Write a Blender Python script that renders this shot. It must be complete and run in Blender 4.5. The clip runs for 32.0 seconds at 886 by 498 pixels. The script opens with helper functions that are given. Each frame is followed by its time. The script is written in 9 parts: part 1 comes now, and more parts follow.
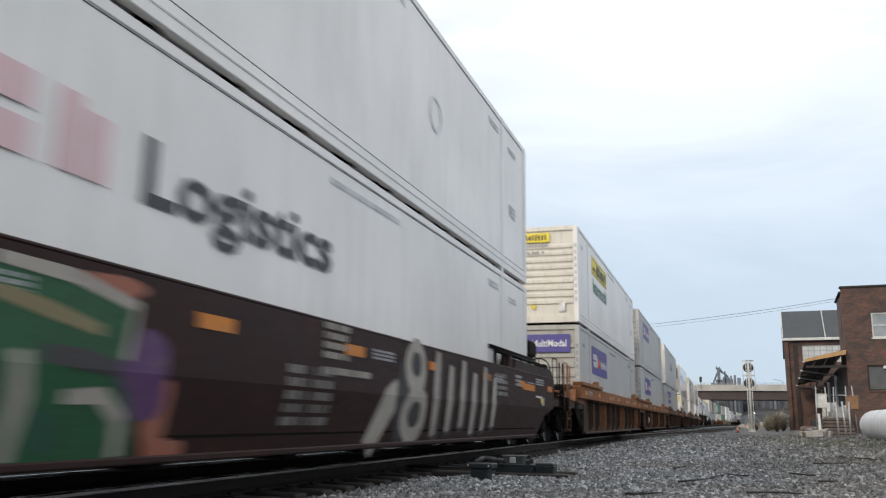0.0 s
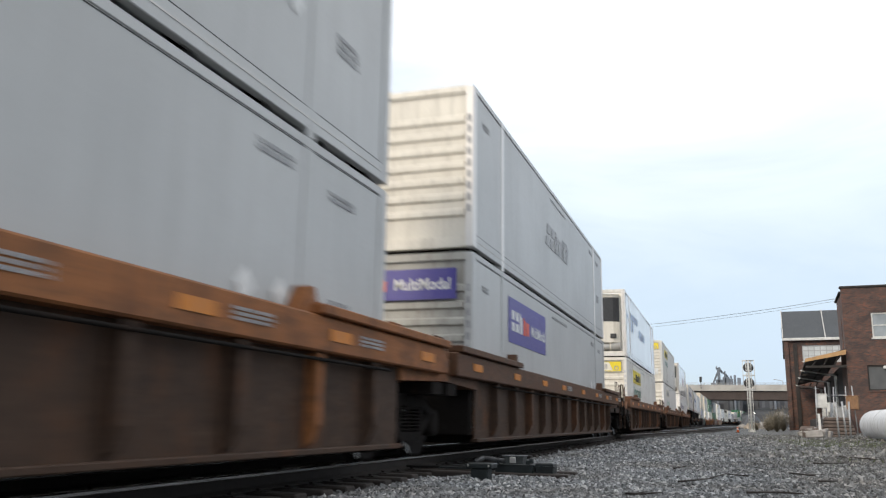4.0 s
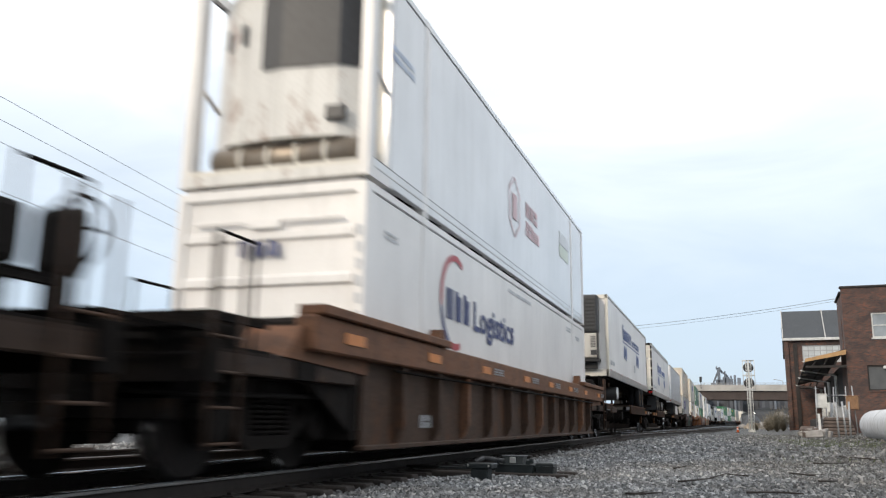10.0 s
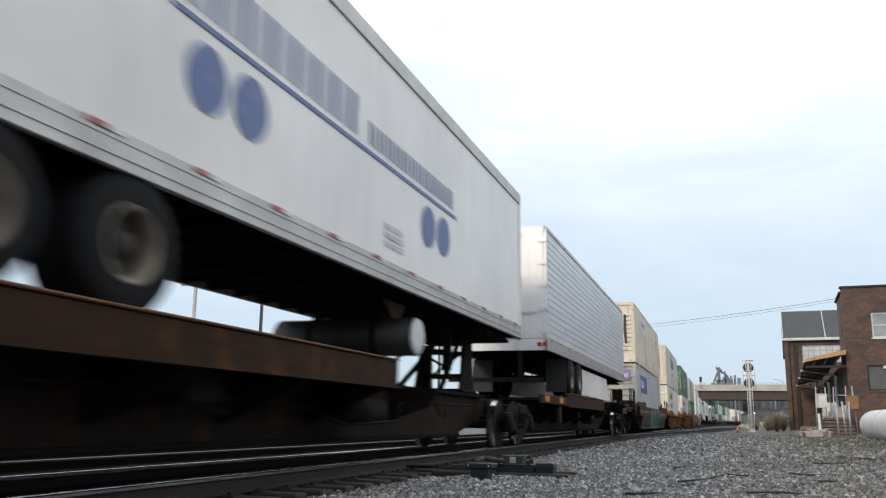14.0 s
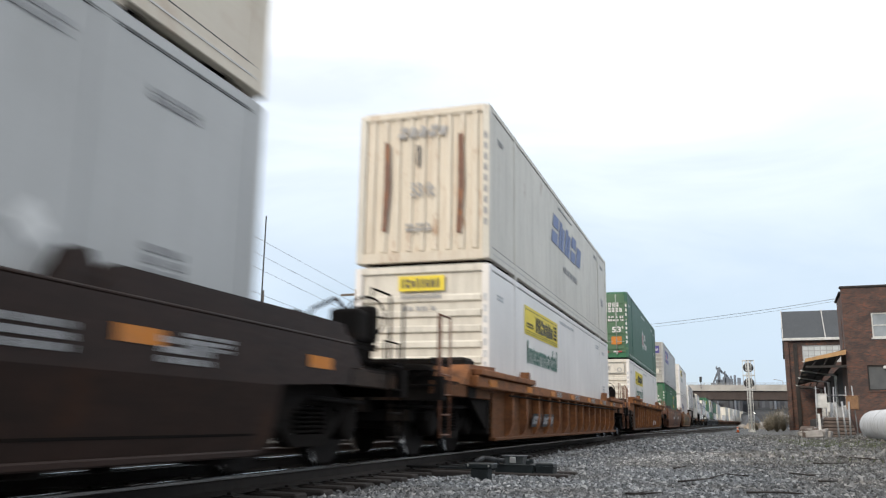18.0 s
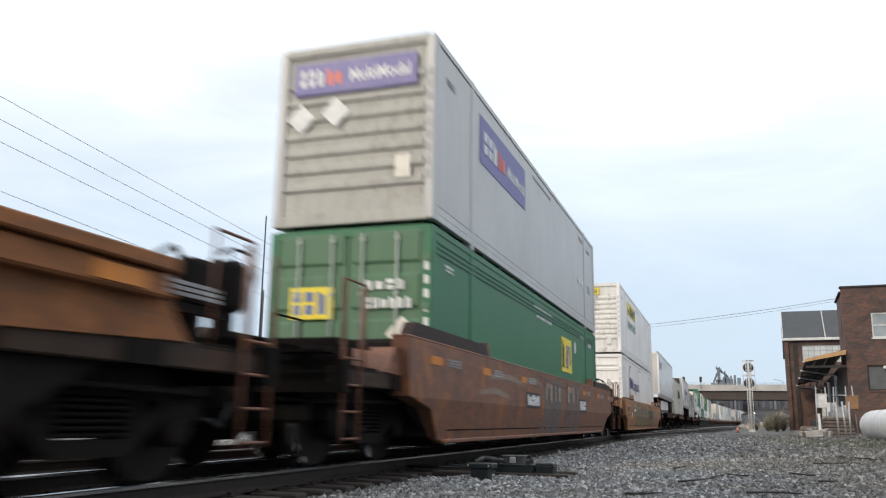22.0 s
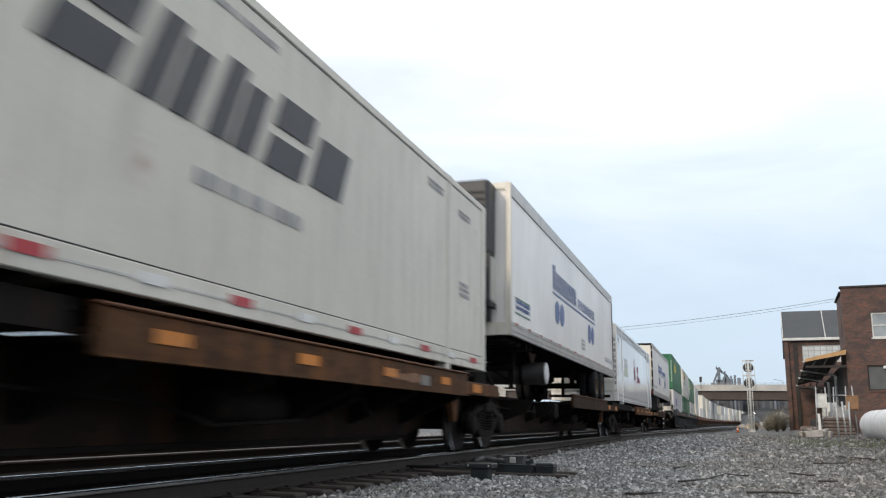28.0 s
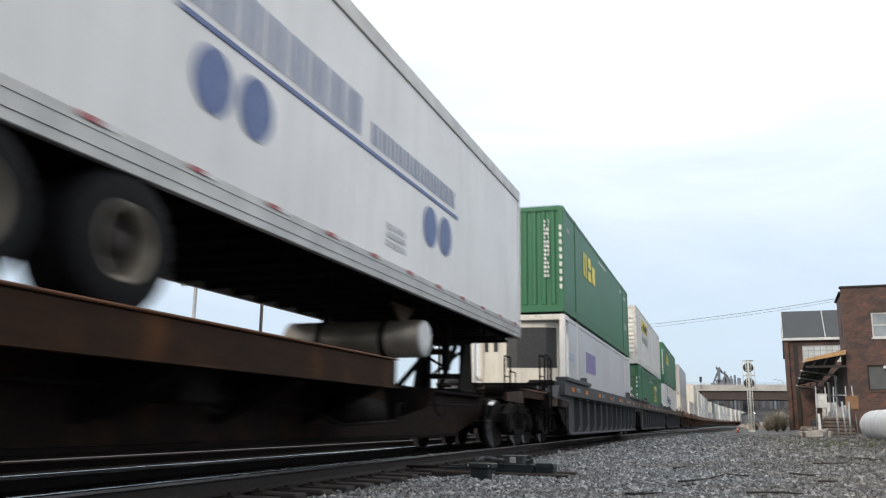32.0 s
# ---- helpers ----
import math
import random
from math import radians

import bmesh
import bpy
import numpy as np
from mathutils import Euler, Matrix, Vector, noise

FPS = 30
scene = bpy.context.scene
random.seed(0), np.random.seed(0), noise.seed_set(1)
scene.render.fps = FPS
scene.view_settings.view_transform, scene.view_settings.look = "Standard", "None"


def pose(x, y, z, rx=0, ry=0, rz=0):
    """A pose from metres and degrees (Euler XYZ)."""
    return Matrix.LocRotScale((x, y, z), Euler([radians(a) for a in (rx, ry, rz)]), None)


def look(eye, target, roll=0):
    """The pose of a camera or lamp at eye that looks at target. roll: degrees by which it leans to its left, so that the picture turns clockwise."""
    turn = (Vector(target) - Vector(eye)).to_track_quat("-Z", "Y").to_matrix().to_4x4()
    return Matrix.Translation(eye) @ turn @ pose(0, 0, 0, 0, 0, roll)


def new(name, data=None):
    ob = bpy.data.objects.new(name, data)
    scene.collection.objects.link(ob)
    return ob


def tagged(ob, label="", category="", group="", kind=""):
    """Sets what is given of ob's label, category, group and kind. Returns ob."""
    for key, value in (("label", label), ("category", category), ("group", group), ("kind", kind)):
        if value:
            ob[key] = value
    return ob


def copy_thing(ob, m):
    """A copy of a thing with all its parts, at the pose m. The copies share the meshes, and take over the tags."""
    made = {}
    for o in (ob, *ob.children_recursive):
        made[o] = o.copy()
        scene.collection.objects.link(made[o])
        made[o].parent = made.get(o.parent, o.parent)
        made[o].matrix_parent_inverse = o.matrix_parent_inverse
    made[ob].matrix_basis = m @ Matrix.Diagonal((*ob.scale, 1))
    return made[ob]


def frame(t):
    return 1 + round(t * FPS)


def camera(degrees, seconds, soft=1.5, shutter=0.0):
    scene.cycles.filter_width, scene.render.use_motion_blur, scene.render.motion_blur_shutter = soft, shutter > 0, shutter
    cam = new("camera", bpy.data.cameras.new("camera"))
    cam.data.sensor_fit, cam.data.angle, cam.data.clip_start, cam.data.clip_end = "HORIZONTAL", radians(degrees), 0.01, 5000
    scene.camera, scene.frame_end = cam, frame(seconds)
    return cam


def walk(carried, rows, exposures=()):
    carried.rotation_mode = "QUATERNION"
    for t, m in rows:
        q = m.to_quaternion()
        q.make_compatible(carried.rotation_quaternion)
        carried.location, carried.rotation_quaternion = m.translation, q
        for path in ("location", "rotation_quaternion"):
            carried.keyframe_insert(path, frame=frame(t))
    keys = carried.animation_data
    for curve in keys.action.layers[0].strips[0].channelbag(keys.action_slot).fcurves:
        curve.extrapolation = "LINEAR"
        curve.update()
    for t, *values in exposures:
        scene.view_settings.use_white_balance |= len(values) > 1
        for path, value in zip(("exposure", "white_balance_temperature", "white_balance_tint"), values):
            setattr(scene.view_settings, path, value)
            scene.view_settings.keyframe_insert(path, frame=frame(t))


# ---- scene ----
# x: right of the camera, y: ahead along the track, z: up from the rail head.
cam = camera(56.55, 32.0, soft=1.25, shutter=0.5)
EYE_Z = 0.523
walk(cam, [(0.0, pose(0, 0, EYE_Z, 90 + 11.718, -0.764, 18.372)),
           (32.0, pose(0, 0, EYE_Z, 90 + 11.718, -0.764, 18.372))],
     exposures=((0.0, -0.12), (1.0, -0.10), (4.0, 0.06), (10.0, 0.04), (13.0, -0.02), (20.0, 0.05), (22.0, 0.02), (24.0, 0.08), (26.0, -0.10), (27.5, -0.02), (29.0, 0.02), (32.0, 0.03)))

# ---- light: thin high cloud, a weak warm sun low behind the camera ----
SUN_EL, SUN_AZ = 26.0, 205.0      # degrees; azimuth clockwise from +y
world = bpy.data.worlds.new("world")
scene.world = world
world.use_nodes = True
wn, wl = world.node_tree.nodes, world.node_tree.links
wn.clear()
w_out = wn.new("ShaderNodeOutputWorld")
w_bg = wn.new("ShaderNodeBackground")
w_sky = wn.new("ShaderNodeTexSky")
w_sky.sky_type = 'NISHITA'
w_sky.sun_disc = False
w_sky.sun_elevation = radians(SUN_EL)
w_sky.sun_rotation = radians(SUN_AZ)
w_co = wn.new("ShaderNodeTexCoord")
w_map = wn.new("ShaderNodeMapping")
w_map.inputs["Scale"].default_value = (1.0, 1.0, 4.2)
w_map.inputs["Rotation"].default_value = (0.12, 0.05, 0.6)
w_noise = wn.new("ShaderNodeTexNoise")
w_noise.inputs["Scale"].default_value = 2.3
w_noise.inputs["Detail"].default_value = 7.0
w_noise.inputs["Roughness"].default_value = 0.55
w_noise.inputs["Distortion"].default_value = 0.6
w_ramp = wn.new("ShaderNodeValToRGB")
w_ramp.color_ramp.elements[0].position = 0.30
w_ramp.color_ramp.elements[0].color = (0.72, 0.72, 0.72, 1)
w_ramp.color_ramp.elements[1].position = 0.60
w_ramp.color_ramp.elements[1].color = (0.97, 0.97, 0.97, 1)
w_gain = wn.new("ShaderNodeMix")
w_gain.data_type, w_gain.blend_type = 'RGBA', 'MULTIPLY'
w_gain.inputs[0].default_value = 1.0
w_gain.inputs[7].default_value = (0.11, 0.11, 0.11, 1)
w_mix = wn.new("ShaderNodeMix")
w_mix.data_type = 'RGBA'
w_sep = wn.new("ShaderNodeSeparateXYZ")
w_el = wn.new("ShaderNodeMapRange")
w_el.interpolation_type = 'SMOOTHSTEP'
w_el.inputs["From Min"].default_value = 0.0
w_el.inputs["From Max"].default_value = 0.75
w_cloud = wn.new("ShaderNodeMix")                          # thin bluish cloud low down, white overhead
w_cloud.data_type = 'RGBA'
w_cloud.inputs[6].default_value = (0.64, 0.78, 0.94, 1)
w_cloud.inputs[7].default_value = (1.58, 1.60, 1.62, 1)
wl.new(w_co.outputs["Generated"], w_sep.inputs[0])
wl.new(w_sep.outputs[2], w_el.inputs["Value"])
wl.new(w_el.outputs[0], w_cloud.inputs[0])
wl.new(w_cloud.outputs[2], w_mix.inputs[7])
wl.new(w_co.outputs["Generated"], w_map.inputs["Vector"])
wl.new(w_map.outputs["Vector"], w_noise.inputs["Vector"])
wl.new(w_noise.outputs["Fac"], w_ramp.inputs["Fac"])
wl.new(w_sky.outputs["Color"], w_gain.inputs[6])
wl.new(w_gain.outputs[2], w_mix.inputs[6])
wl.new(w_ramp.outputs["Color"], w_mix.inputs[0])
wl.new(w_mix.outputs[2], w_bg.inputs["Color"])
w_bg.inputs["Strength"].default_value = 1.0
wl.new(w_bg.outputs["Background"], w_out.inputs["Surface"])

sun = new("sun", bpy.data.lights.new("sun", 'SUN'))
sun.data.energy = 1.85
sun.data.angle = radians(12)
sun.data.color = (1.0, 0.86, 0.68)
_az, _el = radians(SUN_AZ), radians(SUN_EL)
SUN_DIR = Vector((math.sin(_az) * math.cos(_el), math.cos(_az) * math.cos(_el), math.sin(_el)))
sun.matrix_world = look(SUN_DIR * 60, (0, 0, 0))


# ---- materials ----
def node_mat(name):
    m = bpy.data.materials.new(name)
    m.use_nodes = True
    nt = m.node_tree
    return m, nt.nodes, nt.links, nt.nodes["Principled BSDF"]


def tex(nodes, links, kind, scale, vec=None, **inputs):
    n = nodes.new(kind)
    n.inputs["Scale"].default_value = scale
    for k, v in inputs.items():
        n.inputs[k].default_value = v
    if vec is not None:
        links.new(vec, n.inputs["Vector"])
    return n


def ramp(nodes, links, fac, stops):
    r = nodes.new("ShaderNodeValToRGB")
    e = r.color_ramp.elements
    while len(e) < len(stops):
        e.new(0.5)
    for i, (p, c) in enumerate(stops):
        e[i].position = p
        e[i].color = (*c, 1) if len(c) == 3 else c
    links.new(fac, r.inputs["Fac"])
    return r


def mixc(nodes, links, fac, a, b, blend='MIX'):
    m = nodes.new("ShaderNodeMix")
    m.data_type, m.blend_type = 'RGBA', blend
    for s, v in ((0, fac), (6, a), (7, b)):
        if isinstance(v, (int, float)):
            m.inputs[s].default_value = v
        elif isinstance(v, tuple):
            m.inputs[s].default_value = (*v, 1)
        else:
            links.new(v, m.inputs[s])
    return m.outputs[2]


def coords(nodes, links, scale=(1, 1, 1), shift=True):
    """Object space, moved by the object's random number so that repeats differ."""
    c = nodes.new("ShaderNodeTexCoord")
    mp = nodes.new("ShaderNodeMapping")
    mp.inputs["Scale"].default_value = scale
    links.new(c.outputs["Object"], mp.inputs["Vector"])
    if shift:
        info = nodes.new("ShaderNodeObjectInfo")
        mul = nodes.new("ShaderNodeMath")
        mul.operation = 'MULTIPLY'
        mul.inputs[1].default_value = 37.0
        links.new(info.outputs["Random"], mul.inputs[0])
        links.new(mul.outputs[0], mp.inputs["Location"])
    return mp.outputs["Vector"]


def bump(nodes, links, bsdf, height, strength, distance=0.01):
    b = nodes.new("ShaderNodeBump")
    b.inputs["Strength"].default_value = strength
    b.inputs["Distance"].default_value = distance
    links.new(height, b.inputs["Height"])
    links.new(b.outputs["Normal"], bsdf.inputs["Normal"])


def paint(name, rgb, rough=0.42, dirt=0.35, rust=0.0, dirt_rgb=(0.16, 0.14, 0.12), rust_rgb=(0.20, 0.075, 0.03),
          metal=0.0, wave=0.15, spec=0.5, streak=1.0):
    """Painted steel: broad fading, dirt streaks that run down, rust spots, slightly uneven plate."""
    m, n, l, bs = node_mat(name)
    v1 = coords(n, l)
    v2 = coords(n, l, (5.0, 5.0, 0.45))
    broad = tex(n, l, "ShaderNodeTexNoise", 0.5, v1, Detail=5.0)
    run = tex(n, l, "ShaderNodeTexNoise", 1.3, v2, Detail=6.0, Roughness=0.6)
    fine = tex(n, l, "ShaderNodeTexNoise", 26.0, v1, Detail=4.0)
    lo = tuple(c * 0.84 for c in rgb)
    base = mixc(n, l, ramp(n, l, broad.outputs["Fac"], [(0.3, (0, 0, 0)), (0.7, (1, 1, 1))]).outputs[0], lo, rgb)
    d = ramp(n, l, run.outputs["Fac"], [(0.48, (0, 0, 0)), (0.78, (dirt * streak,) * 3)])
    base = mixc(n, l, d.outputs[0], base, dirt_rgb)
    f = ramp(n, l, fine.outputs["Fac"], [(0.45, (0, 0, 0)), (0.8, (dirt * 0.35,) * 3)])
    base = mixc(n, l, f.outputs[0], base, dirt_rgb)
    if rust >= 0.3 and max(rgb) < 0.4:                         # scuffs and grime patches along the plate
        v4 = coords(n, l, (1.0, 0.5, 1.6))
        scuff = tex(n, l, "ShaderNodeTexNoise", 5.5, v4, Detail=8.0, Roughness=0.7)
        sc = ramp(n, l, scuff.outputs["Fac"], [(0.46, (0, 0, 0)), (0.66, (min(1.0, dirt * 0.9),) * 3)])
        base = mixc(n, l, sc.outputs[0], base, tuple(c * 0.8 for c in dirt_rgb))
        hi = ramp(n, l, scuff.outputs["Fac"], [(0.30, (0.5, 0.5, 0.5)), (0.40, (0, 0, 0))])
        base = mixc(n, l, hi.outputs[0], base, tuple(min(0.9, c * 1.35 + 0.01) for c in rgb))
    if rust > 0:
        v3 = coords(n, l, (1.6, 1.6, 0.8))
        rs = tex(n, l, "ShaderNodeTexNoise", 1.7, v3, Detail=9.0, Roughness=0.68)
        rr = ramp(n, l, rs.outputs["Fac"], [(0.66 - 0.22 * rust, (0, 0, 0)), (0.74 - 0.16 * rust, (min(1, 0.5 + rust * .5),) * 3)])
        base = mixc(n, l, rr.outputs[0], base, rust_rgb)
    l.new(base, bs.inputs["Base Color"])
    rgh = ramp(n, l, fine.outputs["Fac"], [(0.2, (rough * 0.8,) * 3), (0.8, (min(1, rough * 1.35),) * 3)])
    l.new(rgh.outputs[0], bs.inputs["Roughness"])
    bs.inputs["Metallic"].default_value = metal
    bs.inputs["Specular IOR Level"].default_value = spec
    if wave:
        h = tex(n, l, "ShaderNodeTexNoise", 1.6, v1, Detail=3.0)
        bump(n, l, bs, h.outputs["Fac"], wave, 0.02)
    return m


def plain(name, rgb, rough=0.6, metal=0.0, vary=0.25, scale=8.0, grain=0.1):
    m, n, l, bs = node_mat(name)
    v = coords(n, l)
    a = tex(n, l, "ShaderNodeTexNoise", scale, v, Detail=6.0)
    b = tex(n, l, "ShaderNodeTexNoise", scale * 7, v, Detail=3.0)
    lo = tuple(c * (1 - vary) for c in rgb)
    c = mixc(n, l, ramp(n, l, a.outputs["Fac"], [(0.3, (0, 0, 0)), (0.7, (1, 1, 1))]).outputs[0], lo, rgb)
    l.new(c, bs.inputs["Base Color"])
    bs.inputs["Roughness"].default_value = rough
    bs.inputs["Metallic"].default_value = metal
    if max(rgb) < 0.016:
        bs.inputs["Specular IOR Level"].default_value = 0.2
    if grain:
        bump(n, l, bs, b.outputs["Fac"], grain, 0.01)
    return m


M = {}
M["white"] = paint("white_enamel", (0.85, 0.825, 0.80), 0.33, 0.16)
M["white_worn"] = paint("worn_white_enamel", (0.76, 0.74, 0.70), 0.42, 0.42, 0.42)
M["white_rusty"] = paint("rust_stained_white_enamel", (0.72, 0.65, 0.54), 0.5, 0.4, 0.42, dirt_rgb=(0.40, 0.27, 0.17), rust_rgb=(0.36, 0.19, 0.095))
M["cream"] = paint("cream_enamel", (0.74, 0.70, 0.62), 0.42, 0.32)
M["beige"] = paint("beige_enamel", (0.66, 0.63, 0.56), 0.45, 0.35, 0.15)
M["grey"] = paint("light_grey_enamel", (0.475, 0.48, 0.477), 0.38, 0.17)
M["grey_end"] = paint("grimy_grey_enamel", (0.43, 0.42, 0.385), 0.5, 0.55, 0.25, dirt_rgb=(0.14, 0.12, 0.10), rust_rgb=(0.16, 0.10, 0.06))
M["gloss"] = paint("glossy_white_composite", (0.80, 0.81, 0.82), 0.12, 0.14, wave=0.05)
M["green"] = paint("green_enamel", (0.036, 0.165, 0.082), 0.45, 0.28, dirt_rgb=(0.09, 0.14, 0.09), spec=0.3)
M["green_dark"] = paint("dark_green_enamel", (0.034, 0.122, 0.082), 0.45, 0.25, dirt_rgb=(0.08, 0.12, 0.10), spec=0.4)
M["nose_dull"] = paint("dull_white_enamel", (0.56, 0.54, 0.50), 0.5, 0.5, 0.15, dirt_rgb=(0.30, 0.25, 0.20))
M["alu"] = paint("ribbed_aluminium", (0.70, 0.71, 0.73), 0.36, 0.25, metal=0.35)
M["rail_alu"] = plain("aluminium_rail", (0.54, 0.52, 0.49), 0.4, 0.5, 0.3, 3.0)
M["seal"] = plain("black_rubber", (0.02, 0.02, 0.021), 0.7, 0, 0.3, 6.0)
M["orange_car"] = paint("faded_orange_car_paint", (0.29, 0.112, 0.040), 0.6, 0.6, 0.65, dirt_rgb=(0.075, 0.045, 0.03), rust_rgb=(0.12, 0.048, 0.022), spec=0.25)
# side paint, a darker base than the orange chord, with dirt and rust noise
M["orange_side"] = paint("darker_orange_car_side", (0.155, 0.064, 0.027), 0.65, 0.7, 0.65, dirt_rgb=(0.060, 0.033, 0.019), rust_rgb=(0.12, 0.048, 0.020), spec=0.15)
# darker copy of the orange chord paint: grime, and end shade in the colour
M["orange_dull"] = paint("shaded_grimy_orange_car_paint", (0.105, 0.048, 0.024), 0.55, 0.7, 0.65, dirt_rgb=(0.040, 0.026, 0.018), rust_rgb=(0.09, 0.040, 0.02), spec=0.25)
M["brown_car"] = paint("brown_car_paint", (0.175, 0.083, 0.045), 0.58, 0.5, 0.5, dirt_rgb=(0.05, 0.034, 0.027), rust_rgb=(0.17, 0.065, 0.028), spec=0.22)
# side paint, a darker base than the brown chord, with dirt and rust noise
M["brown_side"] = paint("darker_brown_car_side", (0.068, 0.041, 0.028), 0.6, 0.55, 0.55, dirt_rgb=(0.028, 0.020, 0.016), rust_rgb=(0.10, 0.044, 0.022), spec=0.18)
M["maroon"] = paint("maroon_brown_car_paint", (0.034, 0.016, 0.014), 0.48, 0.55, 0.4, dirt_rgb=(0.016, 0.011, 0.010), rust_rgb=(0.055, 0.022, 0.014), spec=0.15)
M["dark_brown"] = paint("dark_brown_car_paint", (0.032, 0.018, 0.014), 0.46, 0.5, 0.4, dirt_rgb=(0.011, 0.009, 0.008), rust_rgb=(0.05, 0.022, 0.012), spec=0.18)
M["tan_car"] = paint("weathered_orange_brown_car_paint", (0.36, 0.165, 0.070), 0.52, 0.7, 0.55, dirt_rgb=(0.12, 0.07, 0.042), rust_rgb=(0.19, 0.10, 0.06), spec=0.4)
M["rosy_car"] = paint("weathered_brown_car_paint", (0.20, 0.085, 0.050), 0.5, 0.65, 0.6, dirt_rgb=(0.070, 0.042, 0.032), rust_rgb=(0.30, 0.11, 0.028), spec=0.4)
M["black_car"] = paint("black_car_paint", (0.045, 0.047, 0.052), 0.55, 0.4, 0.15, dirt_rgb=(0.07, 0.065, 0.06))
M["spine_edge"] = paint("grimy_brown_platform_edge", (0.040, 0.024, 0.016), 0.55, 0.6, 0.5, dirt_rgb=(0.013, 0.010, 0.009), rust_rgb=(0.10, 0.042, 0.017), spec=0.2)
M["spine_rust"] = paint("rusty_brown_platform_side", (0.036, 0.018, 0.010), 0.7, 0.7, 0.6, dirt_rgb=(0.018, 0.012, 0.009), rust_rgb=(0.09, 0.038, 0.015), spec=0.12)
M["spine_worn"] = paint("orange_rust_platform_side", (0.095, 0.044, 0.019), 0.65, 0.7, 0.65, dirt_rgb=(0.024, 0.015, 0.010), rust_rgb=(0.17, 0.066, 0.02), spec=0.15)
M["sill"] = paint("grimy_brown_sill_plate", (0.023, 0.015, 0.011), 0.7, 0.6, 0.55, dirt_rgb=(0.012, 0.009, 0.008), rust_rgb=(0.05, 0.023, 0.011), spec=0.1)
M["spine_lip"] = paint("rusty_platform_lip", (0.15, 0.062, 0.028), 0.6, 0.6, 0.6, dirt_rgb=(0.03, 0.021, 0.016), rust_rgb=(0.17, 0.068, 0.026), spec=0.3)
M["hitch"] = paint("greasy_black_steel", (0.014, 0.012, 0.011), 0.8, 0.4, 0.25, dirt_rgb=(0.02, 0.016, 0.014), rust_rgb=(0.05, 0.025, 0.014), spec=0.1)
M["spine_dark"] = paint("grimy_dark_steel", (0.011, 0.009, 0.008), 0.85, 0.4, 0.4, dirt_rgb=(0.007, 0.006, 0.006), rust_rgb=(0.034, 0.017, 0.010), spec=0.08)
M["under"] = paint("underframe_grime", (0.012, 0.010, 0.009), 0.85, 0.4, 0.3, dirt_rgb=(0.018, 0.014, 0.012), rust_rgb=(0.030, 0.017, 0.011), spec=0.1)
M["wheel"] = plain("rolled_steel_wheel", (0.014, 0.011, 0.010), 0.75, 0.1, 0.4, 5.0)
M["tread"] = plain("polished_tread", (0.62, 0.62, 0.62), 0.2, 1.0, 0.2, 5.0, 0)
M["rail_head"] = plain("polished_rail_head", (0.50, 0.50, 0.51), 0.2, 1.0, 0.12, 2.0, 0.02)
M["rail_dull"] = plain("dull_rail_head", (0.11, 0.09, 0.08), 0.5, 0.7, 0.3, 2.0, 0.05)
M["rail_web"] = plain("rusted_rail", (0.022, 0.016, 0.013), 0.8, 0.2, 0.4, 7.0)
M["tie"] = plain("creosoted_timber", (0.038, 0.029, 0.024), 0.85, 0, 0.45, 4.0, 0.4)
M["tyre"] = plain("tyre_rubber", (0.010, 0.010, 0.011), 0.85, 0, 0.3, 9.0, 0.2)
M["rim"] = plain("grimy_aluminium_rim", (0.25, 0.215, 0.17), 0.5, 0.4, 0.55, 4.0)
M["rim_brown"] = plain("rusty_brown_rim", (0.09, 0.055, 0.030), 0.6, 0.3, 0.4, 6.0)
M["hub"] = plain("greasy_wheel_hub", (0.030, 0.022, 0.016), 0.6, 0.2, 0.5, 6.0)
M["rod_green"] = paint("pale_worn_lock_rod", (0.34, 0.38, 0.34), 0.5, 0.3, dirt_rgb=(0.14, 0.2, 0.15), wave=0)
M["green_door"] = paint("faded_green_door", (0.075, 0.165, 0.092), 0.5, 0.4, dirt_rgb=(0.16, 0.20, 0.14), spec=0.4)
M["rust_stain"] = paint("orange_brown_rust_stain", (0.17, 0.075, 0.036), 0.7, 0.5, dirt_rgb=(0.5, 0.38, 0.26), wave=0)
M["yellow"] = paint("yellow_decal", (0.84, 0.66, 0.02), 0.4, 0.22, wave=0)
M["amber"] = paint("amber_reflector_tape", (0.58, 0.19, 0.006), 0.45, 0.4, wave=0)
M["orange_tape"] = paint("orange_reflector_tape", (0.62, 0.22, 0.05), 0.4, 0.35, wave=0)
M["purple"] = paint("purple_decal", (0.075, 0.065, 0.29), 0.4, 0.18, dirt_rgb=(0.2, 0.18, 0.25), wave=0)
M["purple_pale"] = paint("sun_bleached_purple_decal", (0.22, 0.18, 0.38), 0.45, 0.3, dirt_rgb=(0.3, 0.28, 0.36), wave=0)
M["letter_green"] = paint("dark_green_lettering", (0.05, 0.17, 0.125), 0.45, 0.3, dirt_rgb=(0.5, 0.52, 0.5), wave=0)
M["letter_green_pale"] = paint("faded_green_lettering", (0.42, 0.58, 0.50), 0.45, 0.3, dirt_rgb=(0.7, 0.7, 0.68), wave=0)
M["letter_black"] = plain("black_lettering", (0.035, 0.037, 0.045), 0.5, 0, 0.3, 4.0, 0)
M["letter_grey"] = plain("grey_lettering", (0.37, 0.37, 0.38), 0.5, 0, 0.3, 9.0, 0)
M["letter_pale"] = plain("pale_grey_lettering", (0.60, 0.61, 0.63), 0.5, 0, 0.2, 9.0, 0)
M["letter_white"] = plain("white_lettering", (0.74, 0.74, 0.73), 0.5, 0, 0.25, 7.0, 0)
